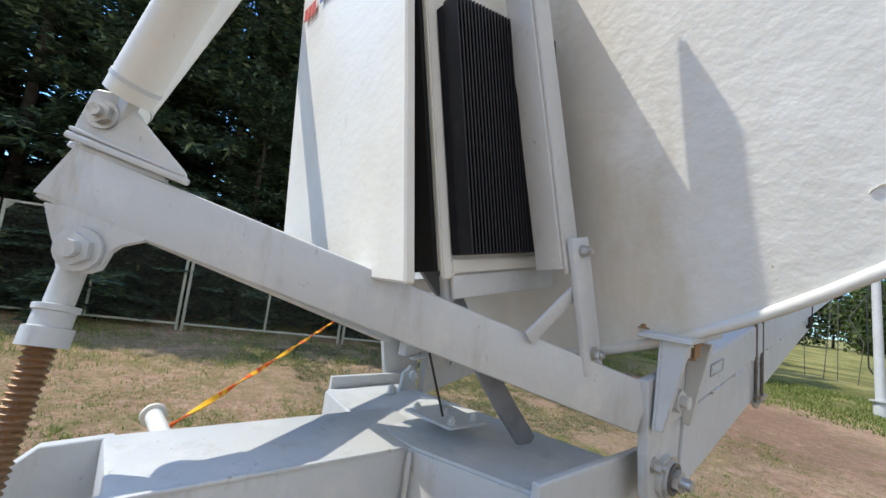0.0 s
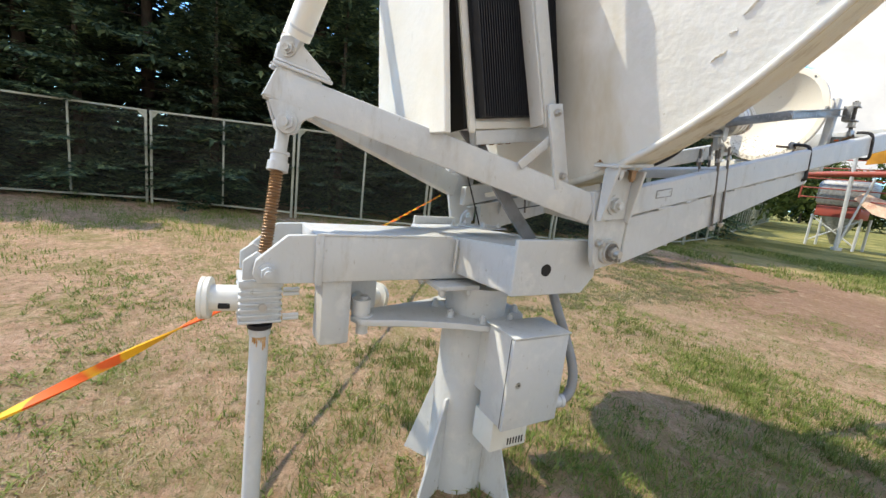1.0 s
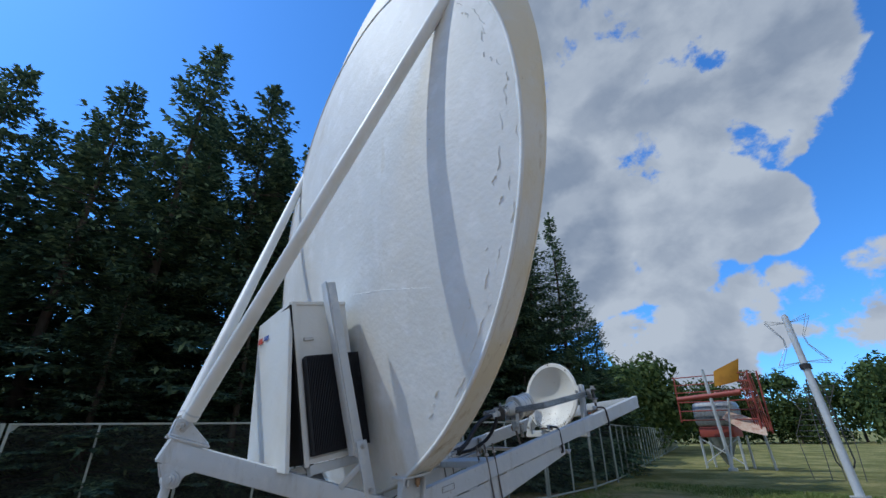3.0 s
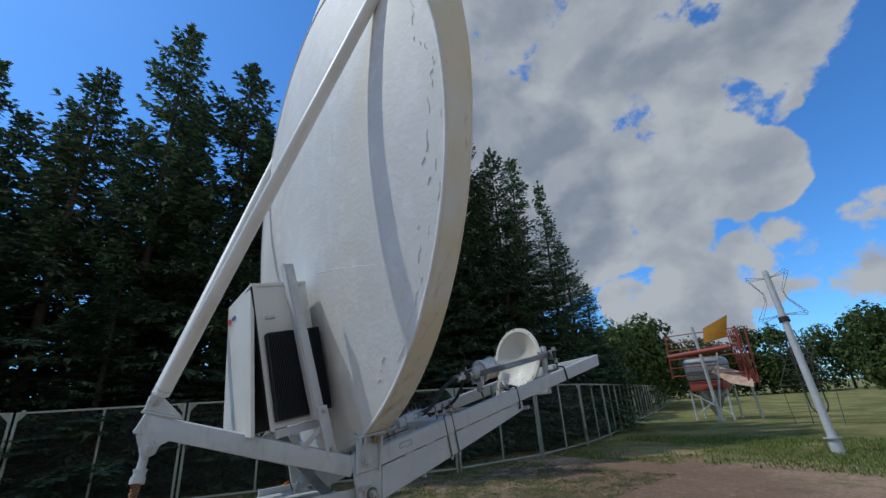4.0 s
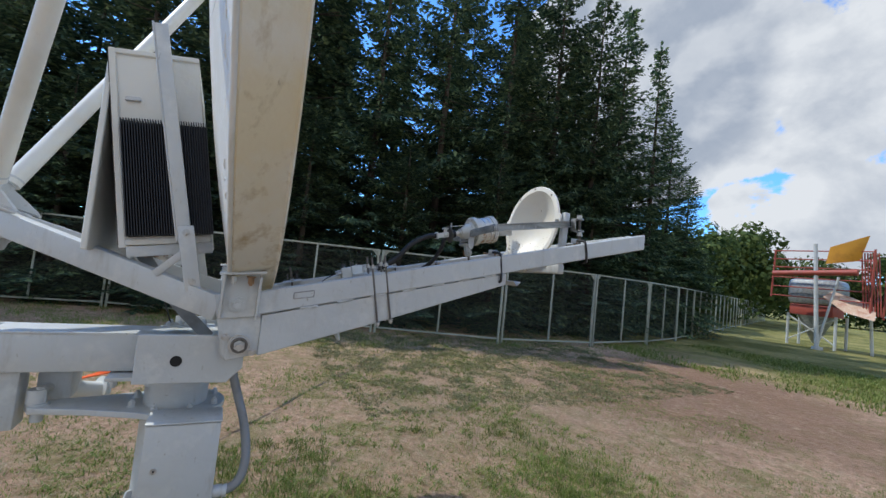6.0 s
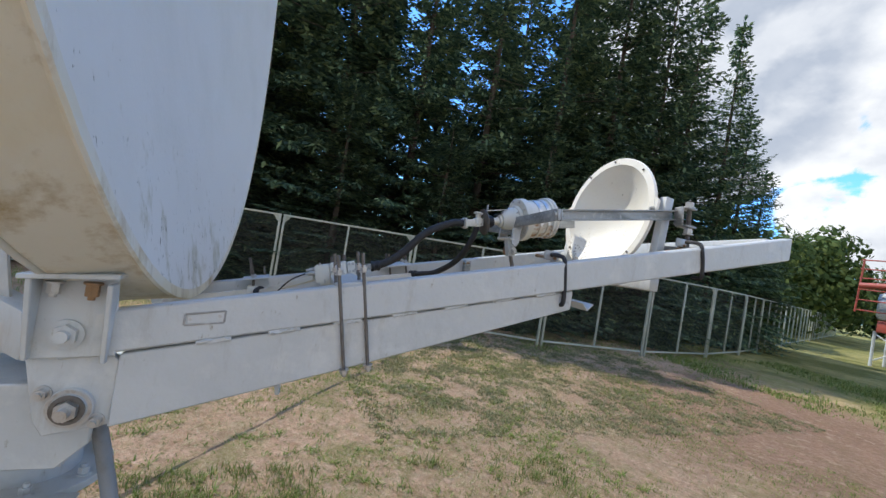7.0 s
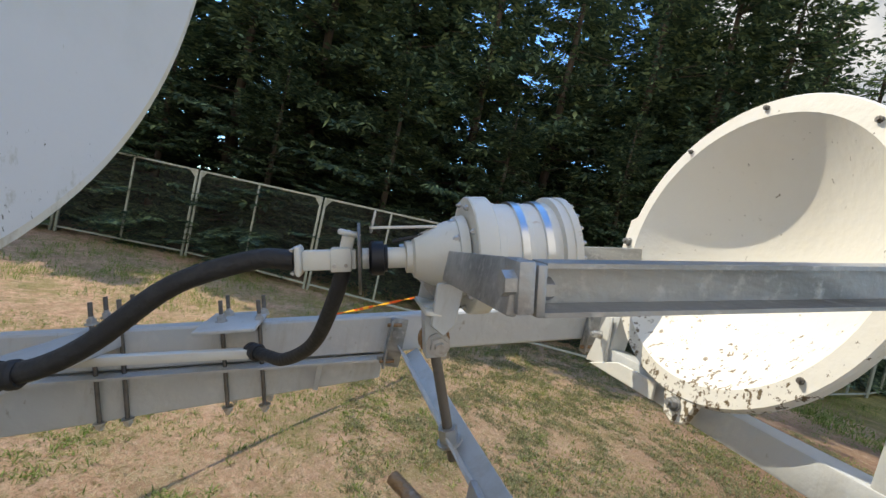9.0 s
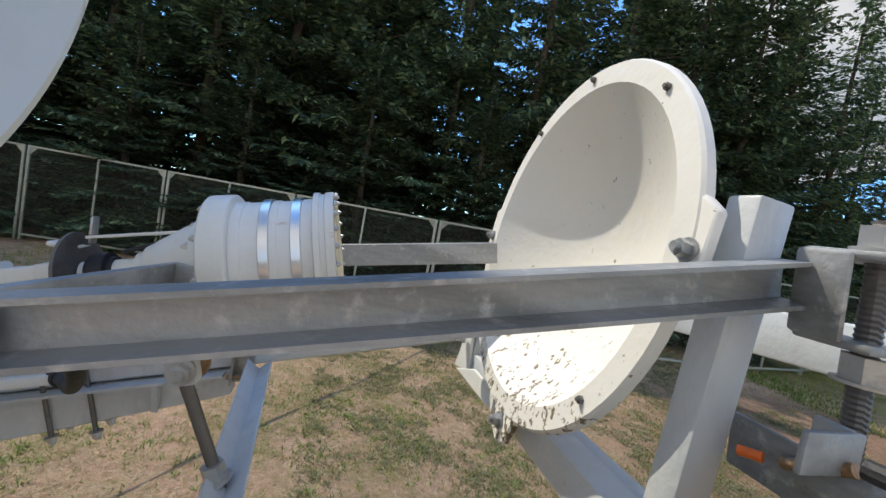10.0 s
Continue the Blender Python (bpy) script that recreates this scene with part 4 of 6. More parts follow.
def build_cabinet():
    """Equipment cabinet that leans along the back of the dish."""
    cab = thing("equipment_cabinet", (3.9, 2.4, 1.5), "off-white leaning equipment cabinet with black finned heatsink", "cabinet")
    lean = Vector((0.08, 0.155, -0.86))       # down the cabinet
    dn = lean.normalized()
    fw = (Vector((0.02, 1, 0)) - dn * dn.dot(Vector((0.02, 1, 0)))).normalized()
    sd = fw.cross(dn)                          # sideways, towards +x
    if sd.x < 0:
        sd = -sd
    o = Vector((4.055, 2.292, 2.40))          # upper rear corner of the outer side

    def at(s, f, d):
        return o + sd * s + fw * f + dn * d

    def cbox(bm, s0, s1, f0, f1, d0, d1, bevel=0.003):
        m = Matrix((sd, fw, dn)).transposed().to_4x4()
        m.translation = at((s0 + s1) / 2, (f0 + f1) / 2, (d0 + d1) / 2)
        g = bmesh.ops.create_cube(bm, size=1, matrix=m @ Matrix.Diagonal((s1 - s0, f1 - f0, d1 - d0, 1)))
        if bevel:
            bmesh.ops.bevel(bm, geom=list({e for v in g["verts"] for e in v.link_edges}), offset=bevel, segments=2, affect="EDGES")
        bmesh.ops.recalc_face_normals(bm, faces=bm.faces)
        return bm
    body = part("body", cbox(B(), -0.50, 0.0, 0.0, 0.325, 0.0, 0.83, 0.004), WHITE, cab)
    # black sheet on the solid body, in place of the shaded inside
    part("back_shade", cbox(B(), -0.49, -0.006, -0.010, -0.001, 0.01, 0.83, 0), DARK, body, "black sheet painted as the shade of an open back")
    part("side_frame", cbox(B(), 0.001, 0.012, -0.004, 0.02, -0.004, 0.845), WHITE, body)
    cbox_b = cbox(B(), 0.001, 0.012, 0.02, 0.325, 0.81, 0.835)
    part("bottom_rail", cbox_b, WHITE, body)
    part("top_rail", cbox(B(), 0.001, 0.010, 0.02, 0.325, -0.004, 0.018), WHITE, body)
    part("latch", cbox(B(), 0.001, 0.016, 0.045, 0.10, 0.205, 0.222), BOLT, body, "metal latch")
    sink = part("heatsink", cbox(B(), 0.001, 0.020, 0.028, 0.338, 0.318, 0.802, 0.002), BLACK, cab, "black finned heatsink")
    nf = 34
    fin = cbox(B(), 0.020, 0.058, 0.030, 0.0335, 0.314, 0.802, 0)
    bmesh.ops.translate(fin, verts=fin.verts, vec=-root_place(cab))
    me = finish(fin, "fin", BLACK, 0)
    for k in range(nf):
        f = new("fin", me)
        f.parent = sink
        f.location = fw * (0.304 * k / (nf - 1))
    # upright cover panel standing off the rear
    x0, x1 = 3.52, 4.035
    o2 = [Vector((x0, 2.288, 2.37)), Vector((x1, 2.285, 2.412)), Vector((4.185, 2.325, 1.555)), Vector((3.60, 2.325, 1.555))]
    pan = part("rear_panel", plate(B(), o2, (0, 0.022, 0), 0.004), WHITE, cab, "white upright cover panel with faded maker's mark")
    for k, (fx, w, m) in enumerate(((3.565, 0.020, LOGO_RED), (3.592, 0.018, LOGO_RED), (3.616, 0.022, LOGO_RED), (3.668, 0.016, LOGO_BLUE), (3.690, 0.016, LOGO_BLUE), (3.712, 0.016, LOGO_BLUE), (3.733, 0.014, LOGO_BLUE))):
        h = 0.036 if k < 3 else 0.026
        o3 = [(fx + 0.004, 2.2858, 2.270), (fx + w + 0.004, 2.2858, 2.272), (fx + w + 0.008, 2.2873, 2.272 - h), (fx + 0.008, 2.2873, 2.270 - h)]
        part("mark", plate(B(), [(a, b - 0.0012, c) for a, b, c in o3], (0, 0.0012, 0), 0), m, pan)
    # angle bars that carry it
    t, l = Vector((4.150, 2.468, 2.53)), Vector((4.258, 2.672, 1.62))
    for q in (lambda v: v, far):
        cb = part("carrier_bar", bar(B(), q(t), q(l), 0.012, 0.05, (0, 1, 0.2)), PAINT, cab)
        inner = Vector((-0.032, -0.03, 0)) if q is not far else Vector((0.032, -0.03, 0))
        part("bar_flange", bar(B(), q(t) + inner, q(l) + inner, 0.062, 0.008, (0, 1, 0.2)), PAINT, cb)
        foot0, foot1 = Vector((4.258, 2.665, 1.69)), Vector((4.285, 2.725, 1.43))
        ch = part("carrier_foot", bar(B(), q(foot0) + Vector((0.008, 0, 0)), q(foot1) + Vector((0.008, 0, 0)), 0.014, 0.058, (0, 1, 0.2)), PAINT, cab)
        for f_ in (0.1, 0.85):
            pp = q(foot0.lerp(foot1, f_))
            part("bolt", hexbolt(B(), pp + Vector((0.015 if q is not far else -0.001, 0, 0)), (1 if q is not far else -1, 0, 0), 0.010), BOLT, ch)
        part("brace", bar(B(), q(Vector((4.27, 2.69, 1.60))), q(Vector((4.24, 2.58, 1.485))), 0.008, 0.03, (0, 0.7, -0.7)), PAINT, cab)
    part("cross_rail", bar(B(), at(0.006, 0.02, 0.862), at(0.006, 0.33, 0.862), 0.01, 0.045, dn), PAINT, cab)
    part("cross_rail", bar(B(), at(-0.48, 0.12, 0.865), at(0.0, 0.12, 0.865), 0.04, 0.03, dn), PAINT, cab)
    part("cable_gland", rod(B(), at(-0.02, 0.03, 0.84), at(-0.02, 0.03, 0.89), 0.014, seg=14), PAINT, cab)
    for k in range(4):
        part("plug", rod(B(), at(-0.04, 0.08 + 0.035 * k, 0.84), at(-0.04, 0.08 + 0.035 * k, 0.885), 0.009, seg=10), RUST, cab)
    return cab


build_cabinet()
bm = B()
line = [Vector(p_) for p_ in ((4.05, 2.47, 1.60), (4.075, 2.53, 1.53), (4.095, 2.62, 1.405), (4.10, 2.70, 1.315), (4.105, 2.80, 1.215))]
prev = None
for i, p_ in enumerate(line):
    d_ = (line[min(i + 1, 4)] - line[max(i - 1, 0)]).normalized()
    up_ = Vector((1, 0, 0)).cross(d_).normalized()
    ring = [bm.verts.new(p_ + Vector((sx * 0.006, 0, 0)) + up_ * sy * 0.024) for sx, sy in ((1, 1), (-1, 1), (-1, -1), (1, -1))]
    if prev:
        for k in range(4):
            bm.faces.new((prev[k], prev[(k + 1) % 4], ring[(k + 1) % 4], ring[k]))
    else:
        bm.faces.new(ring)
    prev = ring
bm.faces.new(prev[::-1])
bmesh.ops.recalc_face_normals(bm, faces=bm.faces)
solid("flat_cable", bm, HOSE, "wide flat grey cable from cabinet down to pedestal", "cable")
solid("thin_cable", hose_mesh(B(), [(4.0, 2.50, 1.52), (3.96, 2.58, 1.40), (3.97, 2.64, 1.25)], 0.003, 6), RUBBER, "thin black cable hanging above the pedestal head", "cable")


# ---- feed boom ----
def beam_top(y):
    return 1.43 + 0.236 * (y - 2.86)


FAR_DROP = 0.058          # the far side beam hangs a little lower


def far_beam_x(y):
    """Outer face of the far side beam."""
    return 3.425 + 0.036 * (y - 3.2)


def build_boom():
    boom = thing("feed_boom", (3.87, 2.9, 1.2), "long grey-painted steel ladder boom with slotted side beams", "boom")
    XN, W, HT = 4.377, 0.046, 0.098
    for side in (1, -1):
        def P(x, y, z):
            if side == 1:
                return Vector((x + 0.03 * max(0.0, y - 3.9), y, z))
            return Vector((far_beam_x(y) + XN - x, y, z))
        X = XN
        y0, y1 = 2.875, 5.306
        dz = 0.0 if side == 1 else FAR_DROP
        o = [P(X, y0, beam_top(y0) - HT - dz), P(X, y1, beam_top(y1) - HT - dz), P(X, y1, beam_top(y1) - dz), P(X, y0, beam_top(y0) - dz)]
        bm = plate(B(), o, (-W * side, 0, 0), 0.005)
        part("upper_tube", bm, PAINT, boom)
        g0, g1 = 2.985, 4.208
        o = [P(X - 0.002, g0, beam_top(g0) - HT - 0.006 - dz), P(X - 0.002, g1, beam_top(g1) - HT - 0.006 - dz), P(X - 0.002, g1, 1.581 - dz), P(X - 0.002, 3.467, 1.338 - dz), P(X - 0.002, g0, 1.190 - dz)]
        web = part("lower_web", plate(B(), o, (-(W - 0.004) * side, 0, 0), 0.003), PAINT, boom, "deep tapering lower web plate")
        for k in range(7):
            a = 3.13 + 0.155 * k
            bm = bar(B(), P(X - 0.001, a, beam_top(a) - HT - 0.003), P(X - 0.001, a + 0.075, beam_top(a + 0.075) - HT - 0.003), 0.011, 0.017, (1, 0, 0), 0.004)
            rw = random.Random(k)
            bmesh.ops.subdivide_edges(bm, edges=[e for e in bm.edges if e.calc_length() > 0.05], cuts=9)
            for v in bm.verts:
                v.co += Vector((rw.uniform(-0.0022, 0.0022), 0, rw.uniform(-0.0022, 0.0022)))
            part("stitch_weld", bm, PAINT, web, "lumpy painted weld bead")
        if side == -1:
            for ys in (3.10, 3.30, 4.05):
                part("stiffener", plate(B(), [P(X - W - 0.001, ys, beam_top(ys) - HT - dz - 0.008), P(X - W - 0.001, ys, beam_top(ys) - dz - 0.18), P(X - W - 0.008, ys, beam_top(ys) - dz - 0.18), P(X - W - 0.03, ys, beam_top(ys) - HT - dz - 0.008)], (0, 0.012, 0), 0), PAINT, web)
            o = [P(X - W, 2.9, beam_top(2.9) - HT - dz - 0.006), P(X - W, 4.19, beam_top(4.19) - HT - dz - 0.006), P(X - W - 0.03, 4.19, beam_top(4.19) - HT - dz - 0.006), P(X - W - 0.03, 2.9, beam_top(2.9) - HT - dz - 0.006)]
            part("flange", plate(B(), o, (0, 0, -0.006), 0), PAINT, web)
    X = XN
    # type plate on the beam's side
    o = [(X + 0.001, 3.105, 1.437), (X + 0.001, 3.178, 1.450), (X + 0.001, 3.178, 1.472), (X + 0.001, 3.105, 1.456)]
    bmf = B()
    for a_, b_ in (((3.100, 1.433), (3.183, 1.447)), ((3.100, 1.459), (3.183, 1.475)), ((3.100, 1.433), (3.100, 1.459)), ((3.183, 1.447), (3.183, 1.475))):
        bar(bmf, (X + 0.003, *a_), (X + 0.003, *b_), 0.005, 0.007, (1, 0, 0), 0.001)
    part("plate_edge", bmf, GALV, boom)
    tp = part("type_plate", plate(B(), o, (0.004, 0, 0), 0.001), PAINT, boom, "small blank painted type plate")
    for y, z in ((3.111, 1.448), (3.172, 1.461)):
        part("rivet", rod(B(), (X + 0.004, y, z), (X + 0.006, y, z), 0.004, seg=10), BOLT, tp)
    # end cross beam
    ye = 5.306 - 0.05
    zc = beam_top(ye) - HT / 2
    part("end_beam", bar(B(), (X - 0.008, ye, zc), (far_beam_x(ye) + 0.046, ye, zc - FAR_DROP), 0.08, HT - 0.006, (0, 0, 1), 0.005), PAINT, boom)
    # cross bar that carries the waveguide box, held by the bolts
    yb = 3.452
    lie = (0, -0.23, 0.973)
    part("cross_bar", bar(B(), (4.380, 3.474, 1.561), (3.44, 3.575, 1.520), 0.085, 0.040, lie, 0.004), PAINT, boom)
    part("lower_brace", bar(B(), (4.31, 3.33, 1.27), (3.50, 3.40, 1.30), 0.05, 0.012, (0, 1, 0.2), 0.003), PAINT, boom)
    # open angle iron from beam to beam below the horn, its trough upwards
    e0, e1 = Vector((3.515, 4.262, 1.592)), Vector((4.335, 4.325, 1.578))
    run = (e1 - e0).normalized()
    for k, sgn in enumerate((1, -1)):
        leg = Vector((0, sgn * 0.74, 0.67)) * 0.038
        leg -= run * leg.dot(run)
        thick = run.cross(leg).normalized() * (0.004 * sgn)
        part("angle_leg", plate(B(), [e0, e1, e1 + leg, e0 + leg], thick, 0.001), PAINT, boom)
    # end angles on the far beam with rusty screws
    for ya in (4.205, 4.74):
        xa, za = far_beam_x(ya) + W, beam_top(ya) - FAR_DROP
        ea = part("end_angle", block(B(), (xa + 0.001, ya, za - 0.13), (xa + 0.007, ya + 0.045, za - 0.002), 0.002), GALV, boom, "grey end angle with rusty screws")
        part("angle_leg", block(B(), (xa + 0.007, ya, za - 0.13), (xa + 0.032, ya + 0.006, za - 0.002), 0.002), GALV, ea)
        for dz_ in (-0.02, -0.115):
            part("screw", rod(B(), (xa + 0.02, ya - 0.008, za + dz_), (xa + 0.02, ya + 0.028, za + dz_ + 0.006), 0.005, seg=10), RUST, ea)
    return boom


build_boom()


def ubolt(x_out, x_in, y, dy, top, bottom, name_label):
    """A pair of long clamp bolts round a beam, with a top plate."""
    u = thing("clamp_bolts", ((x_out + x_in) / 2, y, top), name_label, "clamp bolt", "clamps on the boom")
    for k in (0, 1):
        yy = y + dy * k
        for x in (x_out, x_in):
            part("bolt_shank", rod(B(), (x, yy, bottom + 0.016 * k), (x, yy - 0.065, top + 0.05 + 0.016 * k), 0.0048, seg=12), THREAD, u)
            part("nut", hexbolt(B(), (x, yy - 0.053, top + 0.016 * k), (0, -0.23, 0.97), 0.010, 0.010), BOLT, u)
            part("end_nut", hexbolt(B(), (x, yy - 0.002, bottom + 0.01 + 0.016 * k), (0, 0.23, -0.97), 0.010, 0.010), BOLT, u)
    return u


ubolt(4.386, 4.314, 3.488, 0.063, beam_top(3.476) + 0.022, 1.338, "pair of long clamp bolts holding the cross bar")
ubolt(3.432, 3.492, 3.60, 0.055, beam_top(3.55) - 0.040, 1.318, "pair of long rusty clamp bolts on the boom")
ubolt(3.44, 3.500, 3.865, 0.082, beam_top(3.80) - 0.046, 1.392, "pair of long rusty clamp bolts on the boom")
solid("clamp_plate", bar(B(), (3.495, 3.775, beam_top(3.775) - 0.052), (3.495, 3.90, beam_top(3.90) - 0.052), 0.17, 0.008, (0, 0, 1), 0.002), PAINT, "white clamp plate bolted on the boom", "plate")


def strap_clamp(y, foot):
    """A bent black strap round the near beam with a small angle and a rusty screw."""
    c = thing("strap_clamp", (4.38, y, beam_top(y)), "bent black steel strap round the boom with rusty screw", "clamp", "straps on the boom")
    zt = beam_top(y)
    dx = 0.03 * (y - 3.9)
    low = zt - foot
    pts = [(4.318, y - 0.008, zt + 0.020), (4.345, y - 0.006, zt + 0.020), (4.375, y, zt + 0.012), (4.387, y, zt - 0.02), (4.387, y + 0.012, low + 0.03), (4.385, y + 0.014, low - 0.012), (4.35, y + 0.014, low - 0.016)]
    part("strap", hose_mesh(B(), [(a + dx, b, e) for a, b, e in pts], 0.0075, 10), RUBBER, c)
    bm = block(B(), (4.318, y - 0.035, zt + 0.001), (4.324, y + 0.025, zt + 0.034), 0.002)
    block(bm, (4.290, y + 0.019, zt + 0.001), (4.318, y + 0.025, zt + 0.034), 0.002)
    part("angle", bm, GALV, c)
    sc = part("screw", rod(B(), (4.262, y - 0.028, zt + 0.012) if y < 4.5 else (4.282, y + 0.012, zt - 0.014), (4.330, y + 0.010, zt + 0.010), 0.0055, seg=12), RUST, c)
    if y > 4.5:
        part("screw_tip", rod(B(), (4.253, y - 0.001, zt - 0.020), (4.270, y + 0.006, zt - 0.017), 0.0048, seg=12), SCREW_TIP, sc, "orange plastic screw tip")
    return c


strap_clamp(4.150, 0.125)
strap_clamp(4.765, 0.10)


def build_dish_bracket(q, side):
    b = thing("dish_bracket", q(Vector((4.36, 2.9, 1.34))), "grey welded bracket joining dish edge to boom", "bracket", "dish brackets")
    x = 4.372

    def P(a, y, z):
        return q(Vector((a, y, z)))
    part("side_plate", plate(B(), [P(x, 2.822, 1.336), P(x, 2.978, 1.352), P(x, 2.962, 1.53), P(x, 2.822, 1.51)], (0.006 * side, 0, 0)), PAINT, b)
    for y, w0 in ((2.822, 0.045), (2.955, 0.040)):
        part("rib", plate(B(), [P(x + 0.006, y, 1.338), P(x + 0.006, y, 1.515), P(x + w0 + 0.012, y, 1.515), P(x + 0.022, y, 1.338)], (0, 0.011, 0)), PAINT, b)
    part("top_plate", plate(B(), [P(4.335, 2.81, 1.512), P(4.435, 2.81, 1.512), P(4.435, 2.978, 1.530), P(4.335, 2.978, 1.530)], (0, 0, 0.011)), PAINT, b)
    s = Vector((side, 0, 0))
    part("bolt", hexbolt(B(), P(x + 0.006, 2.888, 1.395), s, 0.024, 0.014), PAINT, b)
    part("bolt", hexbolt(B(), P(4.405, 2.862, 1.510), (0, 0, -1), 0.012, 0.022), BOLT, b)
    part("bolt", hexbolt(B(), P(4.40, 2.925, 1.514), (0, 0, -1), 0.013, 0.026), RUST, b)
    for y_ in (2.85, 2.90):
        part("bolt", hexbolt(B(), P(4.33, y_, 1.528 + 0.107 * (y_ - 2.84)), (0, 0, 1), 0.010, 0.012), RUST, b)
    return b


build_dish_bracket(lambda v: v, 1)
build_dish_bracket(far, -1)


# ---- sub-reflector and its stand ----
def build_subreflector():
    c = Vector((3.925, 4.722, 2.014))
    axis = Vector((-0.04, -1, 0.11)).normalized()
    s = thing("sub_reflector", c, "small white concave sub-reflector with bolted flat rim", "reflector")
    R, RI, DEP = 0.288, 0.250, 0.12
    n = 14
    prof = [(0.0, R - 0.001), (0.004, R - 0.004), (0.004, RI + 0.004), (0.0, RI)]
    prof += [(-DEP * (1 - (1 - k / n) ** 2), RI * (1 - k / n)) for k in range(1, n)] + [(-DEP, 0.003)]
    prof += [(-DEP - 0.012, 0.003)] + [(-0.014 - DEP * (1 - (k / n) ** 2), (RI + 0.006) * k / n) for k in range(1, n + 1)] + [(-0.012, RI + 0.01), (-0.010, R)]
    bm = lathe(B(), c, axis, prof, 72, True)
    shell = part("shell", bm, mat_sub, s, "", 0.5)
    m = Matrix.Translation(c) @ frame_of((0, 0, 0), axis)

    def on(dx, dz, out=0.0):
        """Across to +x and up along the rim plane."""
        ex = Vector((1, 0, 0)) - axis * axis.x
        ez = Vector((0, 0, 1)) - axis * axis.z
        return c + ex.normalized() * dx + ez.normalized() * dz + axis * out
    for dx, dz in ((0.178, 0.204), (0.198, -0.178), (-0.17, 0.21), (-0.20, -0.17), (-0.015, 0.272)):
        part("rim_bolt", hexbolt(B(), on(dx, dz, 0.003), axis, 0.0052, 0.004, washer=False), THREAD, shell)
    # lugs
    for pts in ([(0.258, 0.085), (0.300, 0.055), (0.298, -0.02), (0.262, -0.055)], [(-0.262, 0.07), (-0.305, 0.05), (-0.305, -0.03), (-0.262, -0.07)], [(-0.03, -0.275), (0.055, -0.28), (0.04, -0.325), (0.015, -0.335), (-0.01, -0.325)]):
        part("lug", plate(B(), [on(a, b, -0.012) for a, b in pts], axis * 0.014, 0.003), mat_sub, shell)
    for dx, dz, r in ((0.281, 0.014, 0.009), (0.012, -0.300, 0.010), (-0.279, -0.008, 0.008)):
        part("lug_bolt", hexbolt(B(), on(dx, dz, 0.003), axis, r, 0.010), GALV, shell)
    return s


mat_sub = mat("white_enamel", (0.80, 0.78, 0.72), 0.45, 0, [((0.74, 0.71, 0.63), 3.0, 0.45, 0.75, 5, ONE), ((0.30, 0.26, 0.2), 55, 0.72, 0.76, 3, ONE)], 0.1, 60)
add_moss(mat_sub, (0.16, 0.12, 0.07), -0.02, 0.665, 0.68, 75, (1, 1, 0.8), -0.30, 0.14)
build_subreflector()


def build_stand():
    st = thing("reflector_stand", (3.97, 4.6, 1.7), "white tubular stand behind the small reflector", "stand")
    for x, low, top in ((4.217, Vector((0, 4.742, 1.70)), Vector((0, 4.770, 2.089))), (3.668, Vector((0, 4.735, 1.70)), Vector((0, 4.757, 1.90)))):
        part("upright", bar(B(), low + Vector((x, 0, 0)), top + Vector((x, 0, 0)), 0.035, 0.044, (0, 1, 0.1), 0.004), PAINT, st)
    part("cross_tube", bar(B(), (3.62, 4.745, 1.712), (4.24, 4.745, 1.714), 0.05, 0.055, (0, 0, 1), 0.004), PAINT, st)
    part("back_tube", bar(B(), (3.70, 4.79, 1.70), (4.20, 4.79, 1.71), 0.03, 0.05, (0, 0, 1), 0.004), PAINT, st)
    part("side_plate", plate(B(), [(3.625, 4.70, 1.690), (3.652, 4.71, 1.815), (3.672, 4.712, 1.815), (3.690, 4.708, 1.70)], (0, 0.008, 0)), WHITE, st)
    part("side_plate", plate(B(), [(3.640, 4.699, 1.688), (3.74, 4.705, 1.725), (3.86, 4.705, 1.728), (3.86, 4.705, 1.690)], (0, 0.006, 0)), WHITE, st)
    part("lug_bolt", hexbolt(B(), (3.662, 4.70, 1.765), (0, -1, 0), 0.008, 0.02), BOLT, st)
    return st


build_stand()


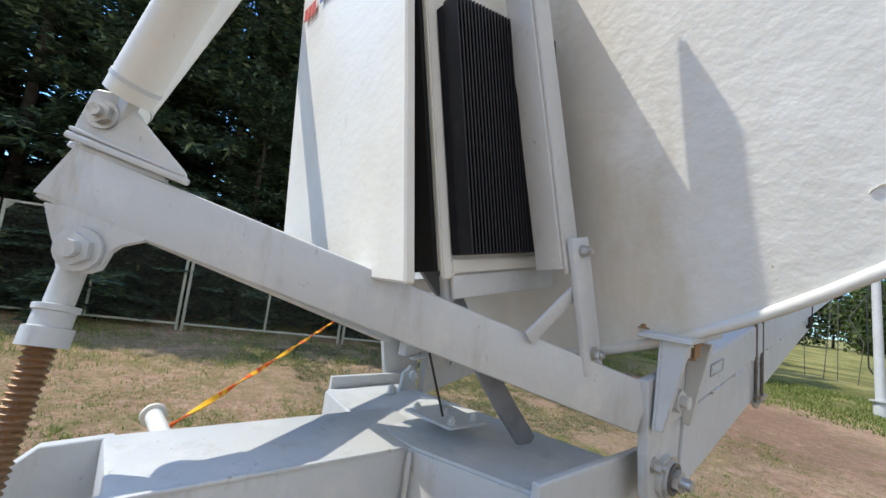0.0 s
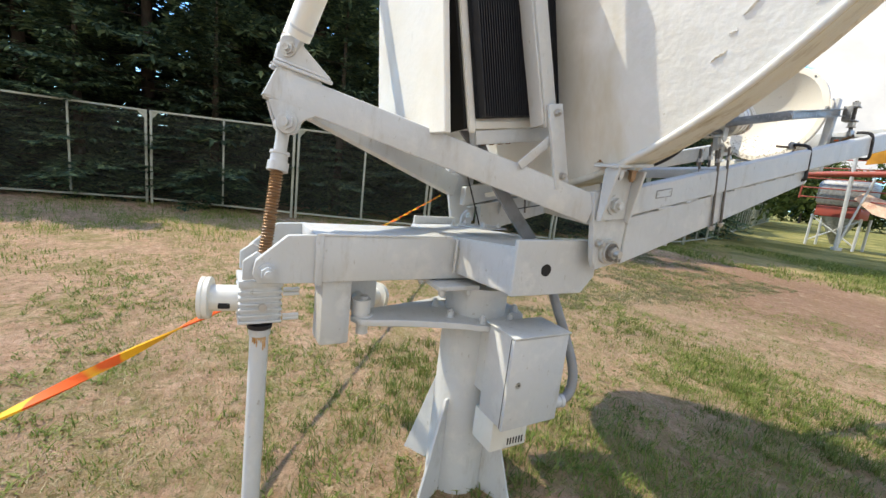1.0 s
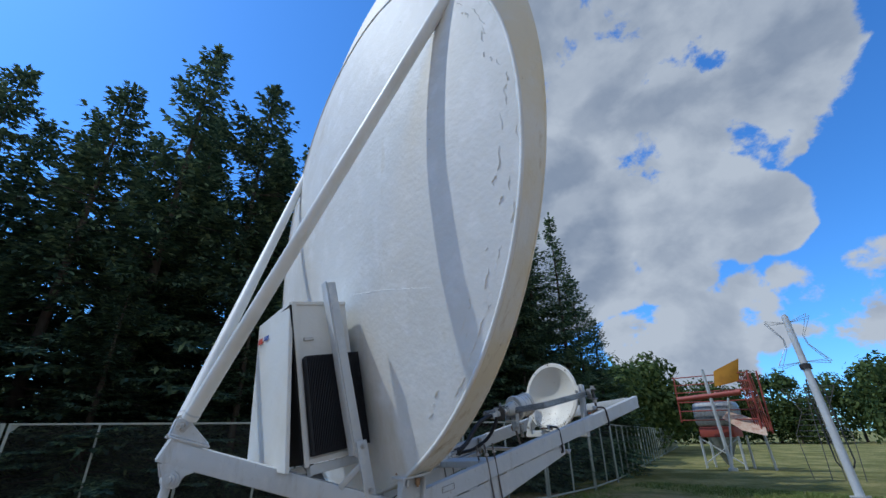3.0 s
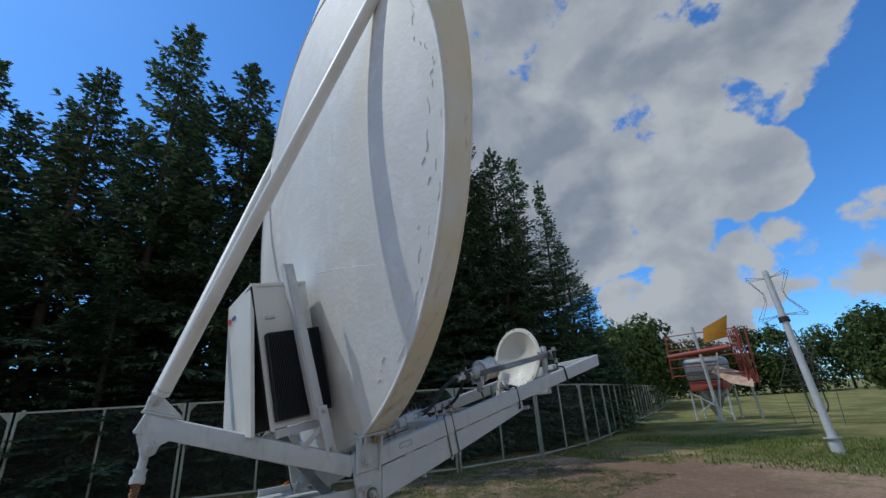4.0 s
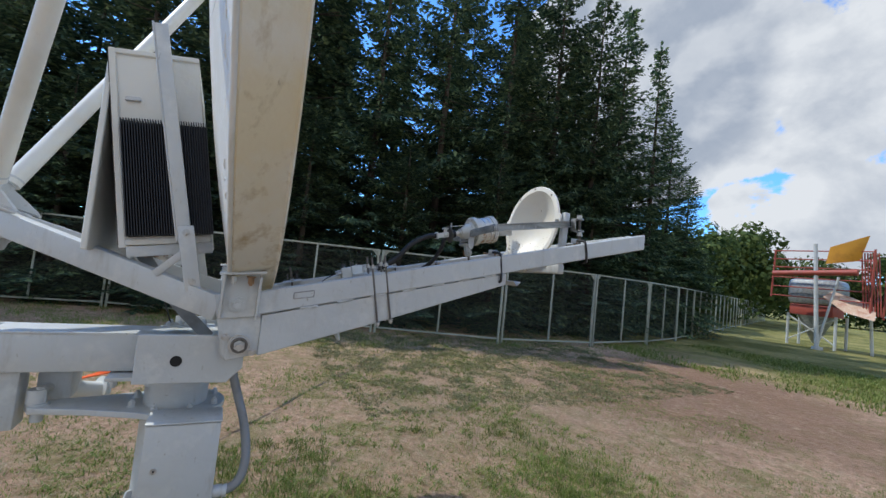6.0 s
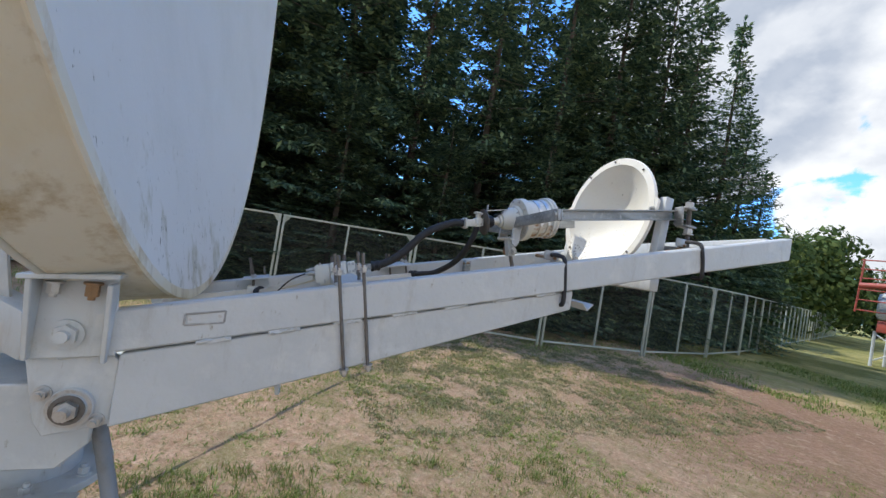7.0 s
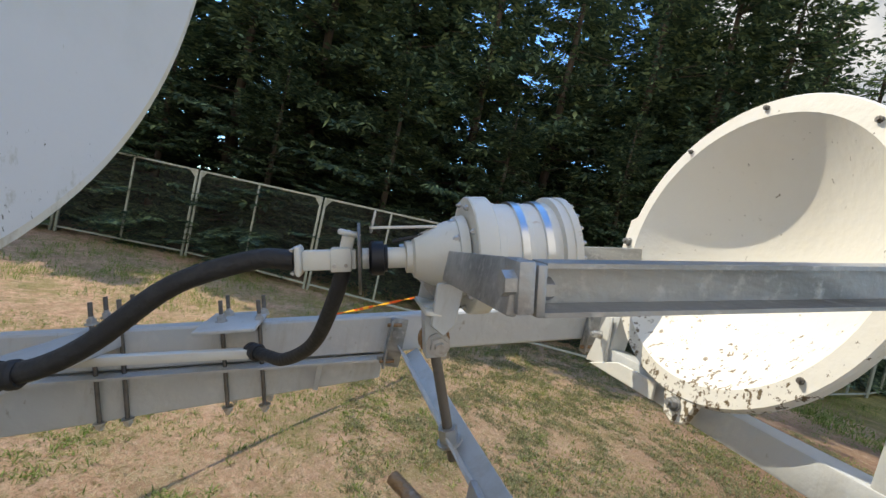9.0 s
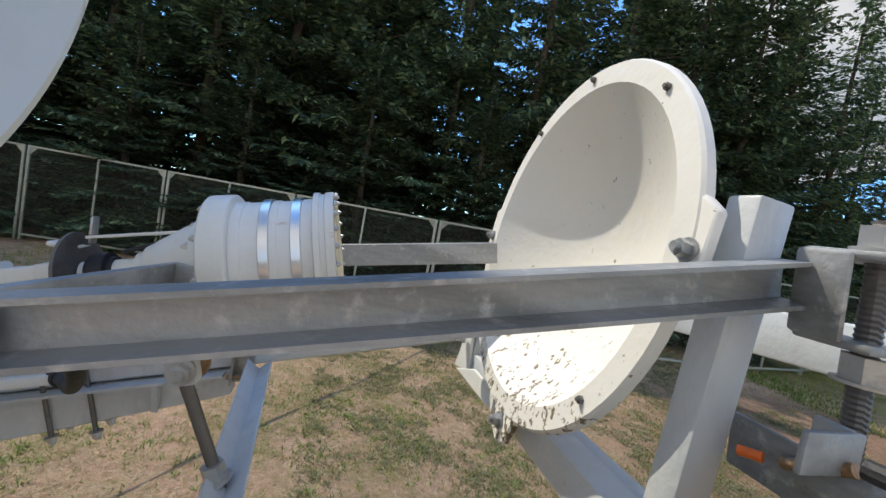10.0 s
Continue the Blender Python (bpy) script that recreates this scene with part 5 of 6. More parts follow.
# ---- feed horn ----
def build_horn():
    d = Vector((0.03, 0.972, 0.232)).normalized()
    o = Vector((3.905, 3.992, 1.842))
    h = thing("feed_horn", o + d * 0.3, "white feed horn with polished bands and rusty streaks", "feed horn")
    turn = frame_of((0, 0, 0), d).to_3x3()

    def along(a):
        return o + d * a
    L = lambda a, prof, seg=36: lathe(B(), along(a), d, [(u, r * 0.95) for u, r in prof], seg)
    wg = part("waveguide", bar(B(), along(0.006), along(0.085), 0.022, 0.030, (0, 0, 1), 0.003), WHITE, h)
    fl = part("end_flange", bar(B(), along(-0.004), along(0.006), 0.044, 0.046, (0, 0, 1), 0.006), WHITE, wg)
    for sx in (-1, 1):
        for sy in (-1, 1):
            part("screw", hexbolt(B(), along(-0.004) + turn @ Vector((0.016 * sx, 0.017 * sy, 0)), -d, 0.0032, 0.003, washer=False), BOLT, fl)
    blk = part("block", bar(B(), along(0.047), along(0.078), 0.032, 0.036, (0, 0, 1), 0.003), WHITE, wg)
    for a_ in (0.054, 0.071):
        part("screw", hexbolt(B(), along(a_) + Vector((0.016, 0, -0.008)), (1, 0, 0), 0.0032, 0.003, washer=False), BOLT, blk)
    part("elbow", bar(B(), along(0.066) + Vector((-0.012, 0, 0.012)), along(0.066) + Vector((-0.012, 0, 0.040)), 0.018, 0.020, (0, 1, 0), 0.003), WHITE, wg)
    part("elbow_flange", bar(B(), along(0.066) + Vector((-0.012, 0, 0.036)), along(0.066) + Vector((-0.012, 0, 0.044)), 0.034, 0.036, (0, 1, 0), 0.004), WHITE, wg)
    part("disc", L(0.088, [(0, 0.058), (0.004, 0.058)], 40), THREAD, h, "thin round steel disc")
    part("black_collar", L(0.104, [(0, 0.024), (0.004, 0.028), (0.022, 0.028), (0.024, 0.022), (0.028, 0.022)], 30), BLACK, h)
    part("neck", L(0.094, [(0, 0.017), (0.066, 0.017), (0.067, 0.026), (0.076, 0.026)], 30), WHITE, h)
    part("cone", L(0.170, [(0, 0.026), (0.003, 0.034), (0.052, 0.058), (0.070, 0.062)], 36), WHITE, h)
    part("bearing_plate", L(0.236, [(0, 0.040), (0.001, 0.066), (0.015, 0.068), (0.016, 0.060)], 40), WHITE, h)
    part("front_flange", L(0.254, [(0, 0.060), (0.001, 0.097), (0.003, 0.099), (0.031, 0.099), (0.033, 0.097), (0.034, 0.086)], 48), WHITE, h)
    part("drum", L(0.288, [(0, 0.088), (0.012, 0.088), (0.013, 0.0865), (0.034, 0.0865), (0.035, 0.088), (0.055, 0.088), (0.056, 0.0865), (0.072, 0.0865), (0.073, 0.088), (0.10, 0.088)], 48), HORN, h, "white drum with rust-stained underside")
    for a in (0.322, 0.360):
        bd = part("polished_band", L(a, [(0, 0.0886), (0.001, 0.0905), (0.012, 0.0905), (0.013, 0.0886)], 48), CHROME, h)
        part("band_clip", block(B(), along(a + 0.008) + Vector((0.080, -0.007, -0.035)), along(a + 0.008) + Vector((0.0865, 0.007, -0.018)), 0.002), CHROME, bd)
    part("rear_flange", L(0.386, [(0, 0.088), (0.002, 0.097), (0.009, 0.097), (0.010, 0.094), (0.016, 0.094), (0.017, 0.097), (0.028, 0.097), (0.028, 0.07)], 48), HORN, h)
    part("window", L(0.4145, [(0, 0.086), (0.002, 0.085)], 40), BAND, h, "yellowed horn window")
    for k in range(24):
        a = 2 * math.pi * k / 24
        part("rim_screw", hexbolt(B(), along(0.414) + turn @ Vector((0.0875 * math.cos(a), 0.0875 * math.sin(a), 0)), d, 0.0034, 0.003, washer=False), BOLT, h)
    for k in range(8):
        a = 2 * math.pi * k / 8 + 0.2
        part("bolt", hexbolt(B(), along(0.236) + turn @ Vector((0.055 * math.cos(a), 0.055 * math.sin(a), 0)), -d, 0.005, 0.005), BOLT, h)
    for k in range(10):
        a = 2 * math.pi * k / 10 + 0.1
        part("bolt", hexbolt(B(), along(0.254) + turn @ Vector((0.083 * math.cos(a), 0.083 * math.sin(a), 0)), -d, 0.0042, 0.004, washer=False), BOLT, h)
    part("top_rod", bar(B(), along(0.094) + Vector((0.004, 0, 0.049)), along(0.250) + Vector((0.004, 0, 0.049)), 0.012, 0.004, (0, 0, 1), 0.001), WHITE, h)
    part("clip", bar(B(), along(0.098) + Vector((0, 0, 0.040)), along(0.098) + Vector((0, 0, 0.076)), 0.016, 0.004, (0, 1, 0)), BOLT, h)
    part("thin_lead", hose_mesh(B(), [along(0.135) + Vector((0, 0, 0.026)), along(0.18) + Vector((0.01, 0, 0.036)), along(0.236) + Vector((0.01, 0, 0.048))], 0.003, 6), RUBBER, h)
    # saddle bracket and adjusting screw below
    part("saddle", plate(B(), [along(0.208) + Vector((0.055, 0, -0.035)), along(0.25) + Vector((0.055, 0, -0.035)), along(0.25) + Vector((0.055, 0, -0.10)), along(0.235) + Vector((0.055, 0, -0.118)), along(0.212) + Vector((0.055, 0, -0.10))], (-0.008, 0, 0)), PAINT, h)
    part("saddle", plate(B(), [along(0.205) + Vector((-0.055, 0, -0.035)), along(0.25) + Vector((-0.055, 0, -0.035)), along(0.25) + Vector((-0.055, 0, -0.10)), along(0.205) + Vector((-0.055, 0, -0.09))], (0.008, 0, 0)), PAINT, h)
    part("saddle_web", bar(B(), along(0.225) + Vector((0.055, 0, -0.085)), along(0.225) + Vector((-0.055, 0, -0.085)), 0.05, 0.008, (0, 0, 1)), WHITE, h)
    eye = part("screw_eye", bar(B(), (3.929, 4.203, 1.820), (3.929, 4.224, 1.738), 0.03, 0.035, (0, 1, 0), 0.004), PAINT, h)
    part("bolt", hexbolt(B(), (3.944, 4.221, 1.760), (1, 0, 0), 0.014, 0.010), BOLT, eye)
    part("eye_disc", rod(B(), (3.908, 4.221, 1.760), (3.914, 4.221, 1.760), 0.026, seg=24), RUST, eye, "rusty round washer")
    scr = part("adjusting_screw", rod(B(), (3.931, 4.222, 1.745), (3.926, 4.294, 1.570), 0.0085, seg=14), THREAD, h, "dull threaded adjusting screw")
    part("nut", rod(B(), (3.929, 4.271, 1.624), (3.928, 4.280, 1.602), 0.016, seg=6), BOLT, scr)
    part("washer", rod(B(), (3.928, 4.280, 1.602), (3.928, 4.282, 1.598), 0.021, seg=20), BOLT, scr)
    return h


build_horn()


def build_waveguide_hose(pts, r, a, b, rc, label):
    """A flexible hose with the ringed collar at its lower end."""
    h = thing("waveguide_hose", pts[-1], label, "hose")
    part("hose", hose_mesh(B(), pts, r), RUBBER, h)
    part("collar", lathe(B(), a, Vector(b) - Vector(a), [(0, rc * 0.85), (0.004, rc), (0.012, rc), (0.014, rc * 0.9), (0.024, rc * 0.9), (0.026, rc), (0.036, rc)], 22), RUBBER, h, "black ringed rubber collar")
    return h


build_waveguide_hose([(3.904, 3.985, 1.841), (3.902, 3.93, 1.830), (3.900, 3.83, 1.772), (3.897, 3.745, 1.675), (3.893, 3.69, 1.630), (3.889, 3.645, 1.608)], 0.0155,
                     (3.891, 3.664, 1.614), (3.888, 3.624, 1.602), 0.021, "thick black flexible waveguide hose curving to the feed")
build_waveguide_hose([(3.893, 4.060, 1.872), (3.878, 4.055, 1.79), (3.80, 4.035, 1.685), (3.70, 3.985, 1.612), (3.640, 3.945, 1.592), (3.588, 3.908, 1.578)], 0.013,
                     (3.606, 3.922, 1.583), (3.580, 3.902, 1.576), 0.019, "black flexible hose looping to the boom")


def build_waveguide_box():
    w = thing("waveguide_box", (3.87, 3.45, 1.6), "white metal waveguide box on the boom's cross bar", "box")
    u = Vector((0.03, 0.155, 0.042)).normalized()
    across = Vector((-1, 0.19, 0)).normalized()
    up = across.cross(u) * (1 if across.cross(u).z > 0 else -1)
    o = Vector((3.886, 3.434, 1.513))

    def piece(a0, a1, w0, w1, h0, h1, bevel=0.003):
        bm = bmesh.new()
        m = Matrix((across, u, up)).transposed().to_4x4()
        m.translation = o + u * (a0 + a1) / 2 + across * (w0 + w1) / 2 + up * (h0 + h1) / 2
        g = bmesh.ops.create_cube(bm, size=1, matrix=m @ Matrix.Diagonal((w1 - w0, a1 - a0, h1 - h0, 1)))
        bmesh.ops.recalc_face_normals(bm, faces=bm.faces)
        bmesh.ops.bevel(bm, geom=list({e for v in g["verts"] for e in v.link_edges}), offset=bevel, segments=2, affect="EDGES")
        return bm

    def spot(a, w, h_):
        return o + u * a + across * w + up * h_
    part("body", piece(0.0, 0.055, 0.0, 0.09, 0.0, 0.064), WHITE, w)
    part("body", piece(0.057, 0.118, -0.003, 0.093, -0.002, 0.067), WHITE, w)
    part("end_block", piece(0.120, 0.150, 0.002, 0.088, 0.0, 0.065), WHITE, w)
    for a_ in (0.128, 0.142):
        for h_ in (0.006, 0.030, 0.058):
            part("screw", hexbolt(B(), spot(a_, 0.002, h_), -across, 0.004), BOLT, w)
    for a_, w_ in ((0.02, 0.03), (0.09, 0.02), (0.09, 0.07)):
        part("screw", hexbolt(B(), spot(a_, w_, 0.064 if a_ < 0.05 else 0.067), up, 0.004), BOLT, w)
    part("edge_clips", piece(0.03, 0.036, -0.004, 0.0, -0.004, 0.01, 0.001), BOLT, w)
    wgd = part("waveguide", bar(B(), spot(0.150, 0.03, 0.036), (3.889, 3.640, 1.607), 0.030, 0.020, (0, 0, 1), 0.002), GALV, w)
    part("flange", bar(B(), spot(0.150, 0.03, 0.036), spot(0.158, 0.03, 0.036), 0.05, 0.042, (0, 0, 1), 0.002), GALV, wgd)
    for k in range(7):
        f_ = 0.2 + 0.1 * k
        part("rib", bar(B(), spot(0.150, 0.03, 0.0478).lerp(Vector((3.889, 3.640, 1.618)), f_), spot(0.152, 0.03, 0.0478).lerp(Vector((3.889, 3.642, 1.618)), f_), 0.026, 0.003, (0, 0, 1), 0), GALV, wgd)
    for w_, h_ in ((0.02, 0.036), (0.045, 0.048), (0.06, 0.024)):
        c0 = spot(-0.001, w_, h_)
        part("connector", rod(B(), c0, c0 - u * 0.022, 0.0085, seg=12), BOLT, w)
        part("connector_tip", rod(B(), c0 - u * 0.022, c0 - u * 0.034, 0.0055, seg=10), BOLT, w)
    # long waveguide along the far beam, with a coupler hung from a small plate
    lw = part("long_waveguide", bar(B(), (3.500, 2.98, 1.345), (3.515, 3.205, 1.400), 0.024, 0.022, (0, 0, 1), 0.002), WHITE, w)
    link = (Vector((3.846, 3.408, 1.522)) - Vector((3.586, 3.265, 1.420))).normalized()
    part("coupler_block", block(B(), (3.505, 3.195, 1.380), (3.548, 3.240, 1.428), 0.005), WHITE, lw)
    part("coupler_ring", lathe(B(), Vector((3.552, 3.243, 1.405)), link, [(0, 0.010), (0.001, 0.026), (0.018, 0.026), (0.019, 0.012)], 26), BLACK, lw)
    part("link_waveguide", bar(B(), Vector((3.568, 3.252, 1.411)), spot(-0.004, 0.035, 0.018), 0.020, 0.020, (0, 0, 1), 0.002), WHITE, w)
    part("side_waveguide", bar(B(), (3.560, 3.49, 1.478), (3.590, 3.905, 1.575), 0.022, 0.020, (0, 0, 1), 0.002), WHITE, w)
    part("cable", hose_mesh(B(), [spot(-0.034, 0.02, 0.036), spot(-0.05, 0.02, 0.034), (3.83, 3.34, 1.50), (3.80, 3.28, 1.42), (3.76, 3.20, 1.35), (3.66, 3.08, 1.30)], 0.0028, 6), RUBBER, w)
    part("small_plate", bar(B(), (3.49, 3.17, 1.450), (3.49, 3.275, 1.475), 0.12, 0.006, (0, 0, 1), 0.002), PAINT, w)
    part("stub_lever", rod(B(), (3.521, 3.214, 1.462), (3.546, 3.186, 1.549), 0.0058, seg=10), THREAD, w)
    part("lever_nut", rod(B(), (3.521, 3.214, 1.464), (3.524, 3.211, 1.478), 0.011, seg=6), BOLT, w)
    part("lever_stem", rod(B(), (3.521, 3.214, 1.458), (3.530, 3.235, 1.27), 0.0055, seg=10), THREAD, w)
    for y_ in (3.20, 3.255):
        part("bolt_tip", rod(B(), (3.440, y_, 1.46 + 0.236 * (y_ - 3.2)), (3.440, y_ - 0.008, 1.50 + 0.236 * (y_ - 3.2)), 0.004, seg=8), THREAD, w)
    return w


build_waveguide_box()


# ---- side rails between horn and small reflector ----
def sorted_box(a, b):
    return tuple(min(m, n) for m, n in zip(a, b)), tuple(max(m, n) for m, n in zip(a, b))


def build_rail(q, side):
    r = thing("side_rail", q(Vector((4.25, 4.5, 1.97))), "galvanised steel channel rail between horn and reflector", "rail", "side rails")
    low = Vector((0, 0, 0 if side > 0 else -0.033))
    p0, p1 = Vector((4.252, 4.204, 1.9065)) + low, Vector((4.247, 4.785 if side > 0 else 4.715, 2.016 if side > 0 else 2.003)) + low
    d = (p1 - p0).normalized()
    up = Vector((0, 0, 1))
    up = (up - d * up.dot(d)).normalized()
    out = Vector((1, 0, 0))
    H, D, T = 0.042, 0.028, 0.004
    bm = B()
    sec = [(0, -H / 2), (D, -H / 2), (D, -H / 2 + T), (T, -H / 2 + T * 1.6), (T, H / 2 - T * 1.6), (D, H / 2 - T), (D, H / 2), (0, H / 2)]
    a = [bm.verts.new(q(p0 + out * (s - 0.01) + up * t)) for s, t in sec]
    b = [bm.verts.new(q(p1 + out * (s - 0.01) + up * t)) for s, t in sec]
    n = len(sec)
    for k in range(n):
        bm.faces.new((a[k], a[(k + 1) % n], b[(k + 1) % n], b[k]))
    for ring in (a, b):
        bm.faces.new((ring[0], ring[1], ring[2], ring[3]))
        bm.faces.new((ring[0], ring[3], ring[4], ring[7]))
        bm.faces.new((ring[4], ring[5], ring[6], ring[7]))
    bmesh.ops.recalc_face_normals(bm, faces=bm.faces)
    part("channel", bm, GALV, r, "", 0.4)
    e0, e1 = Vector((3.968, 4.204, 1.884)) + low, Vector((4.264, 4.183, 1.904)) + low
    arm = part("angled_arm", bar(B(), q(e0), q(e1), 0.009, 0.045, (0, 0, 1), 0.002), GALV, r)
    part("arm_end", block(B(), q(e0) - Vector((0.009, 0.003, 0.0225)), q(e0) + Vector((0.009, 0.032, 0.0225)), 0.002), GALV, arm)
    for dz_ in (-0.008, 0.008):
        c0 = q(e0) + Vector((0, 0.032, dz_))
        part("arm_bolt", hexbolt(B(), c0, (0, 1, 0), 0.007, 0.012), BOLT, arm)
    # folded end of the arm and end plate of the channel, bolted face to face
    for y, thick in ((4.188, 0.014), (4.2005, 0.008)):
        c0 = Vector((4.255, y, 1.9055)) + low
        part("end_plate", bar(B(), q(c0 - d * thick / 2), q(c0 + d * thick / 2), 0.032, 0.041, up, 0.002), GALV, r)
    for y, s, rr, ll in ((4.181, -1, 0.0105, 0.010), (4.2045, 1, 0.0095, 0.008)):
        c0 = Vector((4.260, y, 1.9065)) + low
        part("bolt", rod(B(), q(c0), q(c0 + d * s * ll), rr, rr * 0.97, seg=6), GALV, r)
    # bracket with a threaded post at the outer end
    c = q(Vector((4.270, 4.793, 2.03)))
    sx = 1 if side > 0 else -1
    px = c.x + 0.018 * sx
    fall = -0.018 + low.z

    def lean(bm):
        """Lean a piece square to the sloping boom."""
        for v in bm.verts:
            v.co.y += (2.03 - v.co.z) * 0.12
            v.co.z += fall
        return bm
    br = part("clevis", lean(block(B(), (c.x - 0.021, c.y - 0.008, 1.992), (c.x + 0.021, c.y, 2.068), 0.004)), GALV, r)
    for z in (1.988, 2.062):
        part("clevis_flange", lean(block(B(), (c.x - 0.021 - (0.018 if sx < 0 else 0), c.y, z), (c.x + 0.021 + (0.018 if sx > 0 else 0), c.y + 0.055, z + 0.008), 0.003)), GALV, br)
    part("bolt", hexbolt(B(), (c.x, c.y, 2.03 + fall), (0, 1, 0), 0.011, 0.008), BOLT, br)
    bm = B()
    prev = None
    ns, nt = 12, 110
    for i in range(nt + 1):
        z = 1.815 + 0.280 * i / nt
        rr = 0.0098 - 0.0013 * (i % 2)
        ring = [bm.verts.new((px + rr * math.cos(2 * math.pi * k / ns), c.y + 0.032 + rr * math.sin(2 * math.pi * k / ns), z + 0.0028 * k / ns)) for k in range(ns)]
        if prev:
            for k in range(ns):
                bm.faces.new((prev[k], prev[(k + 1) % ns], ring[(k + 1) % ns], ring[k]))
        prev = ring
    post = part("threaded_post", lean(bm), THREAD, r, "threaded steel post", 0)
    for z, h in ((2.074, 0.018), (1.962, 0.022), (1.862, 0.018)):
        bm = rod(B(), (px, c.y + 0.032, z), (px, c.y + 0.032, z + h), 0.0175, seg=6)
        rod(bm, (px, c.y + 0.032, z - 0.003), (px, c.y + 0.032, z), 0.021, seg=20)
        part("nut", lean(bm), BOLT, post)
    bm = block(B(), sorted_box((c.x - 0.045 * sx, c.y - 0.02, 1.850), (c.x + 0.105 * sx, c.y + 0.055, 1.857))[0], sorted_box((c.x - 0.045 * sx, c.y - 0.02, 1.850), (c.x + 0.105 * sx, c.y + 0.055, 1.857))[1], 0.002)
    lo, hi = sorted_box((c.x - 0.045 * sx, c.y - 0.026, 1.850), (c.x + 0.105 * sx, c.y - 0.020, 1.902))
    block(bm, lo, hi, 0.002)
    part("foot_angle", lean(bm), GALV, r)
    return r


build_rail(lambda v: Vector(v), 1)
build_rail(far, -1)

# ---- orange barrier tape ----
bm = B()
n = 90
pts = [Vector((6.4, -0.63, 0.02))] + [Vector((5.8 - 9.45 * k / n, -0.2 + 6.82 * k / n, 0.60 + 0.27 * k / n - 0.10 * math.sin(math.pi * k / n) * 0.4)) for k in range(n + 1)]
prev = None
for i, c in enumerate(pts):
    tw = i * 0.55
    w = 0.017
    o = Vector((0, 0, 1)) * math.cos(tw) * w + Vector((0.58, 0.81, 0)) * math.sin(tw) * w
    o2 = o.normalized().cross(Vector((-0.81, 0.58, 0))) * 0.004
    ring = [bm.verts.new(c + o + o2), bm.verts.new(c + o - o2), bm.verts.new(c - o - o2), bm.verts.new(c - o + o2)]
    if prev:
        for k in range(4):
            bm.faces.new((prev[k], prev[(k + 1) % 4], ring[(k + 1) % 4], ring[k]))
    prev = ring
solid("barrier_tape", bm, ORANGE, "twisted orange and yellow barrier tape strung to the fence", "barrier tape")


# ---- fence ----
JOINTS = [(-6.9, -8.2), (-6.75, -5.2), (-6.5, -2.3), (-6.25, 0.5), (-4.95, 3.43), (-3.75, 6.35), (-2.45, 9.32), (-2.2, 12.35), (-2.65, 15.4), (-3.5, 18.3)]
while JOINTS[-1][1] < 58:
    x, y = JOINTS[-1]
    JOINTS.append((x - 1.06, y + 2.82))
FTOP = 2.05


def build_fence_panel(i, p, q):
    p, q = Vector((*p, 0)), Vector((*q, 0))
    d = (q - p).normalized()
    a, b = p + d * 0.05, q - d * 0.05
    pan = thing("fence_panel", (a + b) / 2, "weathered pale green steel fence panel with wire mesh", "fence panel", "perimeter fence")
    t = 0.05
    for c in (a, b):
        part("post", bar(B(), c + Vector((0, 0, -0.05)), c + Vector((0, 0, FTOP)), t, t, (0, 1, 0), 0.003), FENCE, pan)
    m = (a + b) / 2
    part("middle_post", bar(B(), m + Vector((0, 0, 0.10)), m + Vector((0, 0, FTOP - 0.02)), 0.04, 0.04, (0, 1, 0), 0.003), FENCE, pan)
    for z in (FTOP - 0.02, 0.10):
        part("rail", bar(B(), a + Vector((0, 0, z)), b + Vector((0, 0, z)), 0.036, 0.04, (0, 0, 1), 0.003), FENCE, pan)
    for c, s in ((a, 1), (b, -1)):
        part("corner_gusset", plate(B(), [c + d * s * 0.02 + Vector((0, 0, FTOP - 0.04)), c + d * s * 0.16 + Vector((0, 0, FTOP - 0.04)), c + d * s * 0.02 + Vector((0, 0, FTOP - 0.20))], d.cross(Vector((0, 0, 1))) * 0.006, 0), FENCE, pan)
    # woven wire
    verts, faces = [], []
    w = 0.0016
    step = 0.07 if i < 9 else 0.14
    L, H0, H1 = (b - a).length - 0.04, 0.12, FTOP - 0.04
    H = H1 - H0
    k = -H
    while k < L:
        for sgn in (1, -1):
            s0, s1 = max(k, 0), min(k + H, L)
            if s1 - s0 > 0.05:
                z0, z1 = H0 + (s0 - k), H0 + (s1 - k)
                if sgn < 0:
                    z0, z1 = H0 + H1 - z0, H0 + H1 - z1
                u, v = a + d * (0.02 + s0) + Vector((0, 0, z0)), a + d * (0.02 + s1) + Vector((0, 0, z1))
                n0 = (v - u).normalized().cross(d.cross(Vector((0, 0, 1)))) * w
                base = len(verts)
                verts += [u + n0, u - n0, v - n0, v + n0]
                faces.append((base, base + 1, base + 2, base + 3))
        k += step
    me = bpy.data.meshes.new("wire_mesh")
    me.from_pydata([v_ - root_place(pan) for v_ in verts], [], faces)
    me.materials.append(WIRE)
    ob = new("wire_mesh", me)
    ob.parent = pan
    return pan


for i, (p, q) in enumerate(zip(JOINTS, JOINTS[1:])):
    build_fence_panel(i, p, q)


